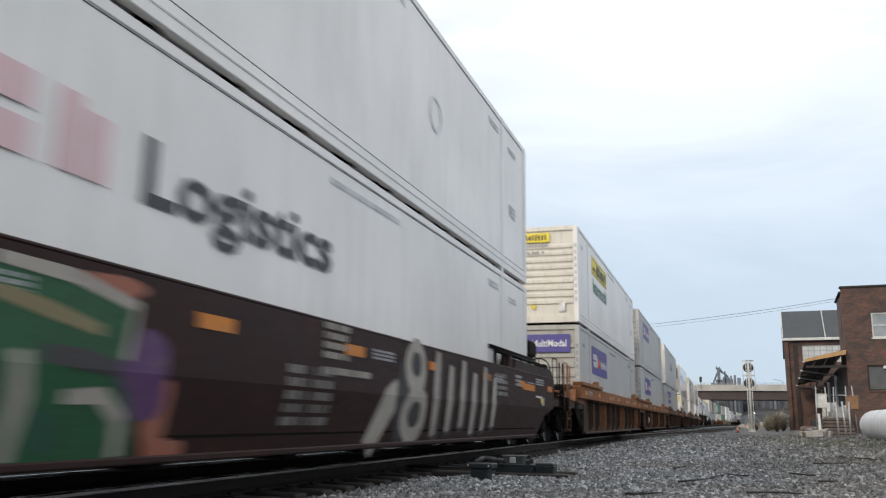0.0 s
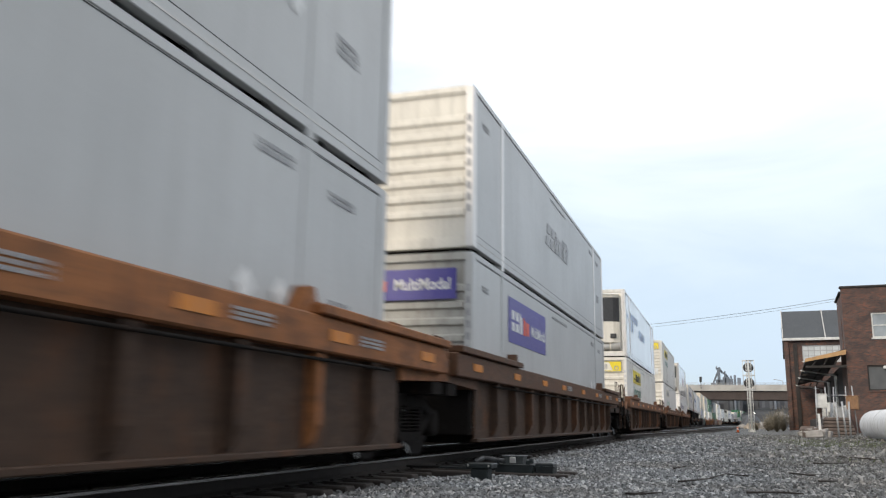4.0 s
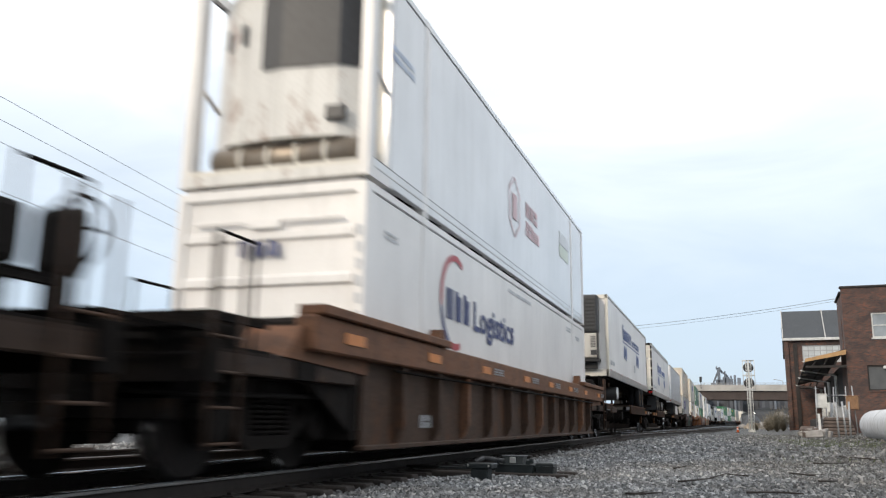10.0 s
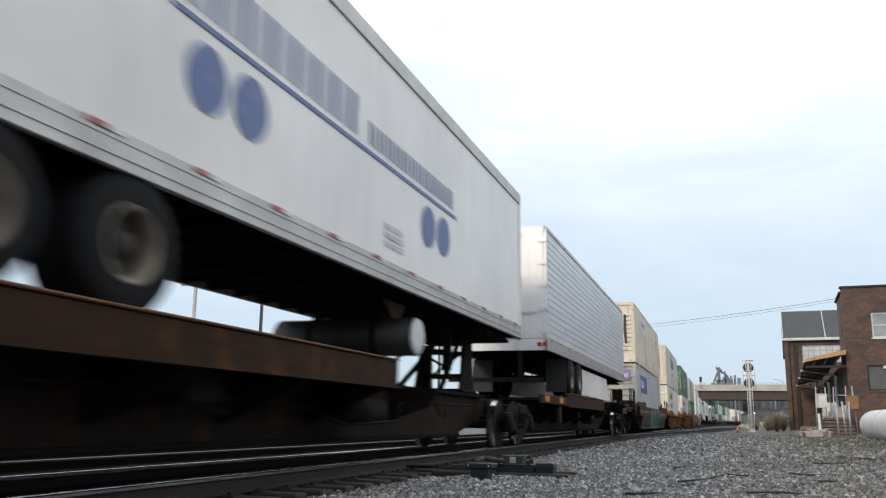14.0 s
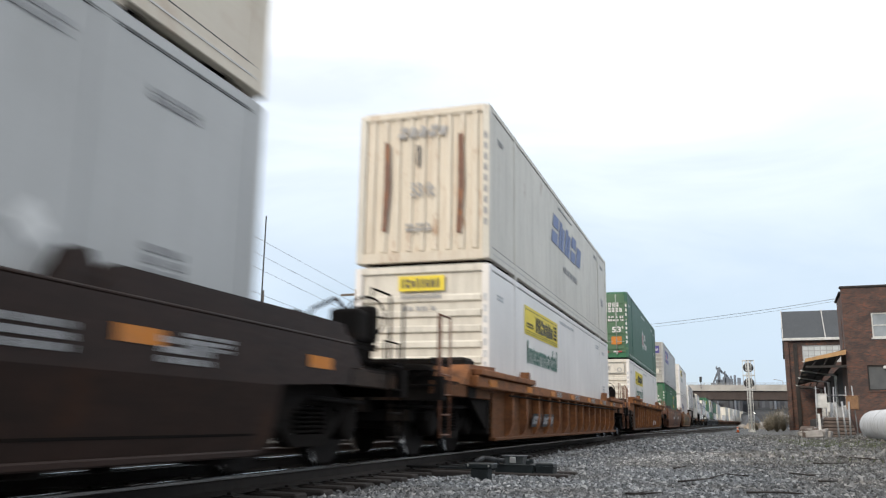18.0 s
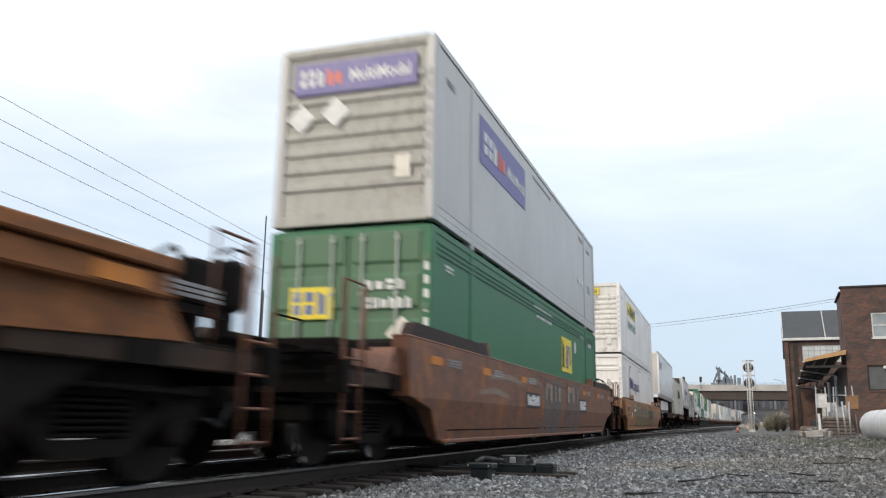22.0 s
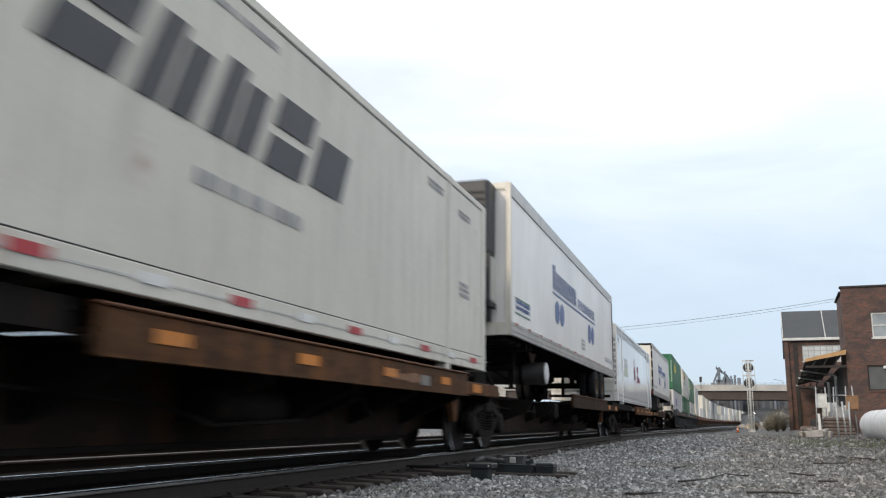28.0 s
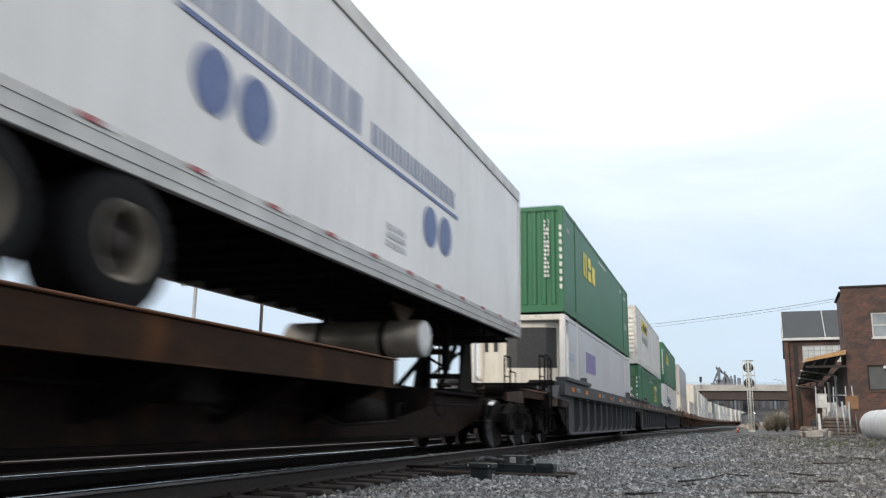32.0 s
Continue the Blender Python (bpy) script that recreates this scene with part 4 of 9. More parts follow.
    # corner guides
    for e in (-1, 1):
        one_side("corner_guide", top_m, car, lambda b: prism(b, [(e * (HALF - 2.45), z_hi), (e * (HALF - 2.30), z_hi + 0.26), (e * (HALF - 2.2), z_hi + 0.26), (e * (HALF - 2.05), z_hi)], 'x', 1.33, 1.50))
    # floor
    b = bmesh.new()
    for k in range(9):
        y = -HALF + 0.4 + (2 * HALF - 0.8) * k / 8
        box(b, -1.36, 1.36, y - 0.12, y + 0.12, 0.16, 0.33)
    tagged(part("floor_beam", b, "under", car), kind="stuff")
    # reflector tape and stencils
    d = Decals(car, SIDE.copy())
    x_face = W_OUT + 0.002 if style == "ribbed" else 1.556
    d.m = Matrix.Translation((x_face, 0, 0)) @ SIDE
    zc = (z_lo + z_hi) / 2 if style == "ribbed" else z_hi - 0.22
    rnd = random.Random(seed)
    for k in range(8):
        y = -HALF - 0.9 + (2 * HALF + 1.6) * k / 7 + rnd.uniform(-.2, .2)
        d.panel(y, y + 0.46, zc - 0.055, zc + 0.055, tape, "reflector")
        if rnd.random() < 0.6:
            d.lines(y + 0.7, y + 1.3, zc - 0.06, zc + 0.06, 3, "letter_grey", seed=k + seed)
    for e, kind, own, br in ((-1, ends[0], trucks[0], near_gear), (1, ends[1], trucks[1], brake)):
        car_end(car, e, top_m, kind, place, br, z_chord=z_lo)
        if own:
            truck(car, e * (HALF + 1.55), place, spins)
    rolls(car, place)
    return car


def stencil(car, x_face, y0, y1, z0, z1, n=8, dark=False, mat="letter_white"):
    """Reporting marks: bars on the car's side, some on a black ground."""
    d = Decals(car, Matrix.Translation((x_face, 0, 0)) @ SIDE, CREASE if 1.5 < x_face < 1.57 else None)
    if dark:
        d.panel(y0 - 0.06, y1 + 0.06, z0 - 0.05, z1 + 0.05, "graf_black", "stencil_panel", 0.004)
    d.bars(y0, y1, z0, z1, n, mat, 0.0, 0.012, n, 0.74, "stencil")


# ---- containers ----
CW, CL, CH = 1.295, 8.075, 2.90


def container(kind, side="white", end="white", ribs=9, label="", style="ribbed_end", post="white", inset=0.0):
    """A 53 ft domestic container standing on its base at z = 0. Its near end is at -y."""
    c = thing("container", label, "container", "containers of the train")
    b = bmesh.new()
    box(b, -CW + 0.03, CW - 0.03, -CL + 0.06 + inset, CL - 0.06, 0.16, CH - 0.05)
    part("body", b, side, c)
    one_side("side_panel", side, c, lambda q: box(q, CW - 0.03, CW - 0.018, -CL + 0.12 + inset, CL - 0.12, 0.26, CH - 0.11))
    one_side("bottom_rail", side, c, lambda q: rounded(q, CW - 0.10, CW - 0.006, -CL + 0.1, CL - 0.1, 0.03, 0.25, 0.008))
    one_side("rail_lip", "rail_alu" if side not in ("green", "green_dark") else "green_dark", c, lambda q: box(q, CW - 0.008, CW - 0.001, -CL + 0.12, CL - 0.12, 0.135, 0.152))
    one_side("rail_gap", "seal", c, lambda q: box(q, CW - 0.04, CW - 0.016, -CL + 0.12, CL - 0.12, 0.25, 0.264))
    one_side("top_rail", side, c, lambda q: rounded(q, CW - 0.09, CW - 0.006, -CL + 0.1, CL - 0.1, CH - 0.11, CH - 0.01, 0.008))
    if kind != "far":
        one_side("top_seam", "seal" if side not in ("green", "green_dark") else "green_dark", c, lambda q: box(q, CW - 0.03, CW - 0.0155, -CL + 0.12, CL - 0.12, CH - 0.128, CH - 0.118))
    bm = bmesh.new()
    rounded(bm, CW - 0.14, CW, -0.11, 0.11, 0.02, CH - 0.02, 0.012)
    post_me = mesh_of("corner_post", bm, post)
    bm = bmesh.new()
    rounded(bm, CW - 0.06, CW - 0.002, -0.09, 0.09, 0.05, CH - 0.04, 0.01)
    mid_me = mesh_of("stacking_post", bm, post)
    bm = bmesh.new()
    rounded(bm, CW - 0.165, CW + 0.001, -0.085, 0.085, -0.06, 0.065, 0.01)
    cast_me = mesh_of("corner_casting", bm, "seal" if kind == "hub_green" else post)
    for m in (Matrix(), MIRROR):
        for y in (-CL + 0.11, CL - 0.11):
            part("corner_post", post_me, None, c, "", m @ Matrix.Translation((0, y, 0)))
        for y in (-6.05, 6.05):
            part("stacking_post", mid_me, None, c, "", m @ Matrix.Translation((0, y, 0)))
            part("corner_casting", cast_me, None, c, "", m @ Matrix.Translation((0, y, 0.0)))
            part("corner_casting", cast_me, None, c, "", m @ Matrix.Translation((0, y, CH - 0.005 - 0.06)))
    b = bmesh.new()
    box(b, -CW + 0.05, CW - 0.05, -CL + 0.08 + inset, CL - 0.08, CH - 0.05, CH - 0.02)
    part("roof", b, side, c)
    b = bmesh.new()
    for k in range(14):
        y = -CL + 0.5 + k * (2 * CL - 1) / 13
        box(b, -CW + 0.06, CW - 0.06, y - 0.05, y + 0.05, 0.02, 0.16)
    tagged(part("floor_beam", b, "under", c), kind="stuff")
    for e in (-1, 1):
        b = bmesh.new()
        ins = inset if e < 0 else 0.0
        ya, yb = sorted((e * (CL - 0.085 - ins), e * (CL - 0.05 - ins)))
        box(b, -CW + 0.12, CW - 0.12, ya, yb, 0.12, CH - 0.10)
        ew = part("end_wall", b, end, c)
        quick("end_sill", end, c, (-CW + 0.1, CW - 0.1, *sorted((e * (CL - 0.12), e * CL)), 0.02, 0.20))
        quick("end_header", end, c, (-CW + 0.1, CW - 0.1, *sorted((e * (CL - 0.12), e * CL)), CH - 0.14, CH - 0.01))
        if e == -1 and style == "ribbed_end":
            z0, z1 = 0.62, CH - 0.62
            bm = bmesh.new()
            prism(bm, [(-CL + 0.05, -0.075), (-CL + 0.006, -0.045), (-CL + 0.006, 0.045), (-CL + 0.05, 0.075)], 'x', -CW + 0.16, CW - 0.16)
            rib_me = mesh_of("end_rib", bm, end)
            for k in range(ribs):
                part("end_rib", rib_me, None, ew, "", (0, 0, z0 + (z1 - z0) * k / (ribs - 1)))
        elif e == -1 and style == "fluted_end":
            bm = bmesh.new()
            prism(bm, [(-0.07, -CL + 0.05), (-0.045, -CL + 0.008), (0.045, -CL + 0.008), (0.07, -CL + 0.05)], 'z', 0.22, CH - 0.16)
            fl = mesh_of("end_flute", bm, end)
            for k in range(9):
                part("end_flute", fl, None, ew, "", (-CW + 0.28 + k * (2 * CW - 0.56) / 8, 0, 0))
        elif e == -1 and style == "doors":
            dmat, rod = ("green_door", "rod_green") if end == "green" else (end, "rail_alu")
            for s in (-1, 1):
                q = bmesh.new()
                x0, x1 = sorted((s * 0.02, s * (CW - 0.13)))
                box(q, x0, x1, -CL + 0.02, -CL + 0.05, 0.22, CH - 0.15)
                dr = part("door", q, dmat, c)
                for k in range(4):
                    zc = 0.35 + k * 0.66
                    q = bmesh.new()
                    prism(q, [(-CL + 0.02, zc), (-CL - 0.006, zc + 0.05), (-CL - 0.006, zc + 0.48), (-CL + 0.02, zc + 0.53)], 'x', x0 + 0.06, x1 - 0.06)
                    part("door_panel", q, dmat, dr)
                for xr in (0.24, 0.78):
                    q = bmesh.new()
                    tube(q, (s * xr, -CL - 0.04, 0.12), (s * xr, -CL - 0.04, CH - 0.12), 0.022, 8)
                    for zc in (0.18, 0.75, 1.9, CH - 0.2):
                        box(q, s * xr - 0.038, s * xr + 0.038, -CL - 0.06, -CL - 0.01, zc - 0.025, zc + 0.025)
                    part("lock_rod", q, rod, dr)
                    q = bmesh.new()
                    box(q, *sorted((s * xr, s * (xr + 0.36))), -CL - 0.065, -CL - 0.045, 0.685, 0.71)
                    part("door_handle", q, rod, dr)
                for zc in (0.4, 1.0, 1.7, 2.4):
                    quick("hinge", dmat, dr, (*sorted((s * (CW - 0.16), s * (CW - 0.02))), -CL - 0.02, -CL + 0.01, zc - 0.05, zc + 0.05))
    return c


def side_decals(th, x=CW - 0.016):
    return Decals(th, Matrix.Translation((x, 0, 0)) @ SIDE)


def end_decals(th, y=-CL + 0.005):
    return Decals(th, Matrix.Translation((0, y, 0)) @ END)


def serials(d, e, mat="letter_grey", seed=1):
    """Unreadable numbers: near the ends of the side and up the corner post."""
    d.lines(-7.45, -7.05, 2.28, 2.40, 2, mat, seed=seed)
    d.lines(5.1, 5.75, 2.46, 2.60, 2, mat, seed=seed + 1)
    d.lines(6.6, 7.1, 1.08, 1.34, 3, mat, seed=seed + 2)
    d.lines(6.55, 7.15, 2.36, 2.48, 2, mat, seed=seed + 3)
    d.lines(-1.2, 0.8, 2.54, 2.64, 1, mat, seed=seed + 4)
    bm = bmesh.new()
    for k in range(9):
        box(bm, 1.185, 1.255, 0.62 + k * 0.2, 0.62 + k * 0.2 + 0.12, -0.003, 0.003)
    tagged(e.put("marking", bm, mat, 0.012), kind="stuff")


def yellow_brand(d, x0, x1, y0, y1, seed=3, ink="letter_black", ground="yellow"):
    """A yellow sign with dark bars for its name, a scroll line above and below."""
    d.panel(x0, x1, y0, y1, ground)
    h = y1 - y0
    w = x1 - x0
    d.bars(x0 + w * 0.29, x0 + w * 0.84, y0 + h * 0.20, y0 + h * 0.76, 7, ink, 0.03, 0.013, seed, 0.72)
    d.lines(x0 + w * 0.05, x0 + w * 0.22, y0 + h * 0.22, y0 + h * 0.42, 2, ink, 0.013, seed)
    d.lines(x0 + w * 0.86, x0 + w * 0.96, y0 + h * 0.2, y0 + h * 0.8, 4, ink, 0.013, seed + 1)
    bm = bmesh.new()
    for q in (0.06, 0.13, 0.88):
        box(bm, x0 + 0.04, x1 - 0.04, y0 + h * q, y0 + h * q + 0.008, -0.003, 0.003)
    tagged(d.put("marking", bm, ink, 0.012), kind="stuff")


def trucker_container(kind, upper, side="white", end="cream", old=False, label=""):
    """White container with the yellow sign and the green word below it."""
    c = container(kind, side, end, 9 if upper else 7, label, post=side)
    d, e = side_decals(c), end_decals(c)
    if kind == "old":
        d.panel(-5.2, -1.6, 2.02, 2.55, "cream")
        d.bars(-4.4, -2.3, 2.12, 2.42, 6, "letter_grey", 0.03, 0.013, 4)
        d.word("Intermodal", -5.05, -1.75, 1.42, 1.85, "letter_green_pale")
    else:
        yellow_brand(d, -5.25, -1.62, 1.92, 2.52, 3)
        d.word("Intermodal", -5.05, -1.75, 1.32, 1.80, "letter_green")
    serials(d, e, "letter_pale", 5)
    return c, d, e


def small_sign_end(e, word=True):
    """End wall with a small yellow sign and the word under it."""
    e.panel(-0.42, 0.46, 2.42, 2.70, "yellow", out=0.02)
    e.bars(-0.36, 0.40, 2.48, 2.64, 8, "letter_black", 0, 0.027, 8)
    if word:
        e.word("Intermodal", -0.36, 0.40, 2.28, 2.39, "letter_grey", 0.027)
    e.lines(-0.35, 0.35, 2.02, 2.14, 1, "letter_grey", 0.02, 4)
    e.panel(-0.10, 0.02, 0.42, 0.54, "yellow", "sticker", 0.012)
    e.panel(0.72, 0.90, 0.34, 0.58, "letter_white", "sticker", 0.012)


def framed_sign_end(e, ground="yellow", ink="letter_grey"):
    """End wall with a wide framed sign across the top."""
    e.panel(-1.08, 1.08, 2.27, 2.72, ground, out=0.02)
    bm = bmesh.new()
    prism(bm, [(-0.78, 2.32), (0.72, 2.32), (0.56, 2.67), (-0.62, 2.67)], 'z', -0.003, 0.003)
    e.put("sign_panel", bm, "cream", 0.027)
    e.bars(-0.52, 0.50, 2.39, 2.60, 7, ink, 0.02, 0.034, 11)
    bm = bmesh.new()
    for q in ((-1.08, 1.08, 2.27, 2.285), (-1.08, 1.08, 2.705, 2.72), (-1.08, -1.065, 2.27, 2.72), (1.065, 1.08, 2.27, 2.72)):
        box(bm, *q, -0.003, 0.003)
    e.put("sign_border", bm, "letter_grey", 0.034)
    e.disc(0.86, 2.42, 0.10, ink, 1, 0.07, 14, 0.03)


def parcel_container(upper, pale=False, diamonds=(), label=""):
    """Grey container with purple signs."""
    c = container("parcel", "grey", "grey_end", 7, label, post="grey")
    d, e = side_decals(c), end_decals(c)
    p = "purple_pale" if pale else "purple"
    d.panel(-5.6, -2.05, 1.62, 2.50, "purple")
    d.bars(-5.35, -4.35, 1.86, 2.26, 3, "letter_white", 0, 0.013, 5)
    d.bars(-4.33, -3.75, 1.86, 2.22, 2, "letter_pale" if pale else "orange_red", 0, 0.013, 6)
    d.word("MultiModal", -3.60, -2.15, 1.90, 2.14, "purple_pale" if pale else "letter_white")
    e.panel(-1.02, 1.02, 2.10, 2.62, p, out=0.02)
    e.bars(-0.92, -0.48, 2.24, 2.50, 3, "letter_white", 0, 0.027, 5)
    e.bars(-0.46, -0.18, 2.24, 2.48, 2, "letter_pale" if pale else "orange_red", 0, 0.027, 6)
    e.word("MultiModal", -0.08, 0.92, 2.26, 2.46, "letter_white", 0.027)
    serials(d, e, "letter_grey", 7)
    for x, z in diamonds:
        e.diamond(x, z, 0.24, "letter_white", 0.02)
    for x in (5.0, 5.6):
        d.diamond(x, 1.25, 0.16, "letter_white", 0.01)
    return c, d, e


def ring_container(label, faded=False, dark=False):
    """White container with a red and blue ring, dark bars and the word beside them."""
    c = container("ring", "white", "white", 4, label, post="white")
    d, e = side_decals(c), end_decals(c)
    if dark:
        d.bars(-6.3, -4.3, 1.62, 2.15, 3, "pink_pale", 0, 0.012, 5)
        d.word("Logistics", -4.15, -1.15, 1.45, 2.10, "letter_black")
    else:
        for mat, a0, a1 in (("red", 60, 190), ("letter_navy", 190, 245), ("red", 250, 292)):
            pts = [(-4.62 + 0.68 * math.cos(radians(a)), 1.90 + 0.68 * math.sin(radians(a))) for a in np.linspace(a0, a1, 18)]
            d.stroke(pts, 0.10, mat, 0.01, "mark")
        d.bars(-5.05, -3.75, 1.62, 2.08, 3, "letter_navy", 0, 0.013, 15)
        d.word("Logistics", -3.62, -0.85, 1.42, 2.06, "letter_navy")
    serials(d, e, "letter_pale", 9)
    e.bars(-0.35, 0.25, 2.02, 2.22, 3, "letter_navy", 0, 0.02, 15)
    bm = bmesh.new()
    box(bm, -1.0, 1.0, 2.44, 2.47, -0.02, 0.02)
    box(bm, -0.25, 0.2, 2.36, 2.44, -0.03, 0.02)
    e.put("end_trim", bm, "white", 0.03)
    return c, d, e


def reefer_container(label, side="gloss", marks="blue_pale", dirty=False):
    """Glossy insulated container; its refrigeration unit stands in an open frame at the near end."""
    c = container("reefer", side, "cream", 0, label, style="plain", post="white", inset=0.62)
    d, e = side_decals(c), end_decals(c)
    F = -CL + 0.62                                       # face of the insulated box
    b = bmesh.new()                                      # bowed housing of the refrigeration unit
    pts = [(-1.0, F + 0.04), (-1.0, F - 0.22), (-0.75, F - 0.40), (0.0, F - 0.50), (0.75, F - 0.40), (1.0, F - 0.22), (1.0, F + 0.04)]
    prism(b, pts, 'z', 0.60, CH - 0.18)
    unit = part("refrigeration_unit", b, "white_worn" if dirty else "cream", c)
    b = bmesh.new()
    prism(b, [(-0.30, F - 0.475), (0.0, F - 0.515), (0.76, F - 0.415), (1.01, F - 0.23), (0.98, F - 0.20), (0.0, F - 0.48)], 'z', 1.52, CH - 0.32)
    part("grille", b, "black_panel", unit, "dark grey air grille")
    b = bmesh.new()
    prism(b, [(-0.95, F - 0.29), (-0.55, F - 0.46), (-0.55, F - 0.44), (-0.93, F - 0.27)], 'z', 1.95, 2.22)
    part("vent", b, "black_panel", unit)
    b = bmesh.new()
    rounded(b, 0.62, 0.88, F - 0.46, F - 0.36, 0.78, 0.98, 0.02)
    part("gauge", b, "black_panel", unit)
    b = bmesh.new()
    tube(b, (-1.02, F - 0.2, 0.42), (1.02, F - 0.2, 0.42), 0.20, 16)
    tank = part("fuel_tank", b, "tank_alu" if dirty else "rail_alu", c)
    for x in (-0.6, -0.2, 0.2, 0.6):
        b = bmesh.new()
        tube(b, (x - 0.03, F - 0.2, 0.42), (x + 0.03, F - 0.2, 0.42), 0.212, 16)
        part("tank_strap", b, "cream", tank)
    for s in (-1, 1):                                    # open end frame
        b = bmesh.new()
        box(b, *sorted((s * (CW - 0.11), s * CW)), -CL, -CL + 0.12, 0.0, CH)
        for z in (0.06, CH - 0.06):
            box(b, *sorted((s * (CW - 0.10), s * CW)), -CL + 0.06, -CL + 0.72, z - 0.06, z + 0.06)
        tube(b, (s * (CW - 0.05), -CL + 0.05, 1.55), (s * (CW - 0.05), -CL + 0.64, 1.25), 0.03, 6)
        part("end_frame", b, "white", c)
    quick("frame_beam", "white_worn", c, (-CW + 0.12, CW - 0.12, -CL - 0.004, -CL + 0.10, CH - 0.10, CH))
    quick("frame_beam", "white_worn", c, (-CW + 0.12, CW - 0.12, -CL - 0.004, -CL + 0.10, 0.0, 0.14))
    d.lines(-7.4, -6.6, 1.7, 1.95, 2, marks, seed=3)
    return c, d, e


def stack(place, low, high, well_z=0.38, z_step=2.95, tall=1.0):
    """tall: how much higher the upper container is built than the usual one."""
    if low:
        rolls(low, place, well_z)
    if high:
        rolls(high, place, well_z + z_step).scale = (1, 1, tall)


# ---- beside the track ----
def brick_mat():
    m, n, l, bs = node_mat("weathered_brick")
    c = n.new("ShaderNodeTexCoord")
    mp = n.new("ShaderNodeMapping")
    l.new(c.outputs["Object"], mp.inputs["Vector"])
    sep = n.new("ShaderNodeSeparateXYZ")
    l.new(mp.outputs["Vector"], sep.inputs[0])
    add = n.new("ShaderNodeMath")
    l.new(sep.outputs[0], add.inputs[0])
    l.new(sep.outputs[1], add.inputs[1])
    cb = n.new("ShaderNodeCombineXYZ")
    l.new(add.outputs[0], cb.inputs[0])
    l.new(sep.outputs[2], cb.inputs[1])
    bt = n.new("ShaderNodeTexBrick")
    l.new(cb.outputs[0], bt.inputs["Vector"])
    bt.inputs["Scale"].default_value = 1.0
    bt.inputs["Brick Width"].default_value = 0.21
    bt.inputs["Row Height"].default_value = 0.075
    bt.inputs["Mortar Size"].default_value = 0.010
    bt.inputs["Bias"].default_value = -0.05
    bt.inputs["Color1"].default_value = (0.20, 0.074, 0.042, 1)
    bt.inputs["Color2"].default_value = (0.060, 0.040, 0.036, 1)
    bt.inputs["Mortar"].default_value = (0.115, 0.095, 0.085, 1)
    tilt = n.new("ShaderNodeMapping")                     # soot lies in slanting streaks
    tilt.inputs["Scale"].default_value = (0.45, 0.6, 1.0)
    turn = n.new("ShaderNodeMapping")
    turn.inputs["Rotation"].default_value = (0, radians(24), 0)
    l.new(mp.outputs["Vector"], turn.inputs["Vector"])
    l.new(turn.outputs["Vector"], tilt.inputs["Vector"])
    soot = tex(n, l, "ShaderNodeTexNoise", 1.1, tilt.outputs["Vector"], Detail=9.0, Roughness=0.72, Distortion=0.7)
    r = ramp(n, l, soot.outputs["Fac"], [(0.38, (0.05, 0.05, 0.05)), (0.60, (0.85, 0.85, 0.85))])
    l.new(mixc(n, l, r.outputs[0], bt.outputs["Color"], (0.046, 0.037, 0.036)), bs.inputs["Base Color"])
    bs.inputs["Roughness"].default_value = 0.9
    bump(n, l, bs, bt.outputs["Fac"], -0.5, 0.01)
    return m


M["brick"] = brick_mat()
M["slate"] = paint("dark_roof_sheet", (0.036, 0.042, 0.050), 0.6, 0.3, dirt_rgb=(0.12, 0.12, 0.12))
M["trim_white"] = plain("weathered_white_trim", (0.62, 0.62, 0.60), 0.6, 0, 0.25, 3.0)
M["trim_tan"] = plain("new_timber_fascia", (0.46, 0.27, 0.115), 0.6, 0, 0.3, 2.0)
M["dark_timber"] = plain("old_dark_timber", (0.035, 0.03, 0.028), 0.85, 0, 0.4, 3.0)
M["board"] = plain("boarded_window", (0.10, 0.105, 0.11), 0.7, 0, 0.35, 1.5)
M["pane"] = plain("dusty_window_pane", (0.30, 0.33, 0.35), 0.10, 0, 0.3, 1.2, 0)
# bright reflection on the freight house glass, painted as a white base colour
M["pane_white"] = plain("sky_white_window_pane", (0.60, 0.63, 0.64), 0.25, 0, 0.25, 0.9, 0)
M["crate_tan"] = plain("old_crate_boards", (0.30, 0.17, 0.09), 0.75, 0, 0.4, 3.0)
M["concrete"] = plain("bridge_concrete", (0.46, 0.44, 0.41), 0.85, 0, 0.3, 0.4, 0.15)
M["girder"] = plain("weathered_bridge_girder", (0.085, 0.066, 0.060), 0.8, 0.1, 0.3, 0.5)
M["galv"] = plain("galvanised_steel", (0.38, 0.385, 0.39), 0.45, 0.5, 0.25, 4.0)
M["signal_black"] = plain("signal_black_paint", (0.018, 0.018, 0.02), 0.6, 0, 0.2, 6.0)
M["machine"] = plain("switch_machine_paint", (0.020, 0.026, 0.027), 0.42, 0.1, 0.5, 7.0, 0.4)
M["pole_wood"] = plain("weathered_pole", (0.16, 0.13, 0.105), 0.85, 0, 0.35, 3.0, 0.3)
M["wire"] = plain("black_cable", (0.03, 0.03, 0.032), 0.6, 0, 0.2, 1.0, 0)
M["bark"] = plain("bare_grey_bark", (0.13, 0.115, 0.105), 0.9, 0, 0.35, 4.0, 0.3)
M["twig"] = plain("bare_twigs", (0.15, 0.125, 0.115), 0.9, 0, 0.35, 2.0, 0)
M["scrub"] = plain("dry_scrub", (0.19, 0.165, 0.12), 0.9, 0, 0.45, 5.0, 0)
M["grass"] = plain("thin_grass", (0.085, 0.11, 0.042), 0.9, 0, 0.4, 3.0, 0)
# distance haze is mixed into these two colours, there is no real mist
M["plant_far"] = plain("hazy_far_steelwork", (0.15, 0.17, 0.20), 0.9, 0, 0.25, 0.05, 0)
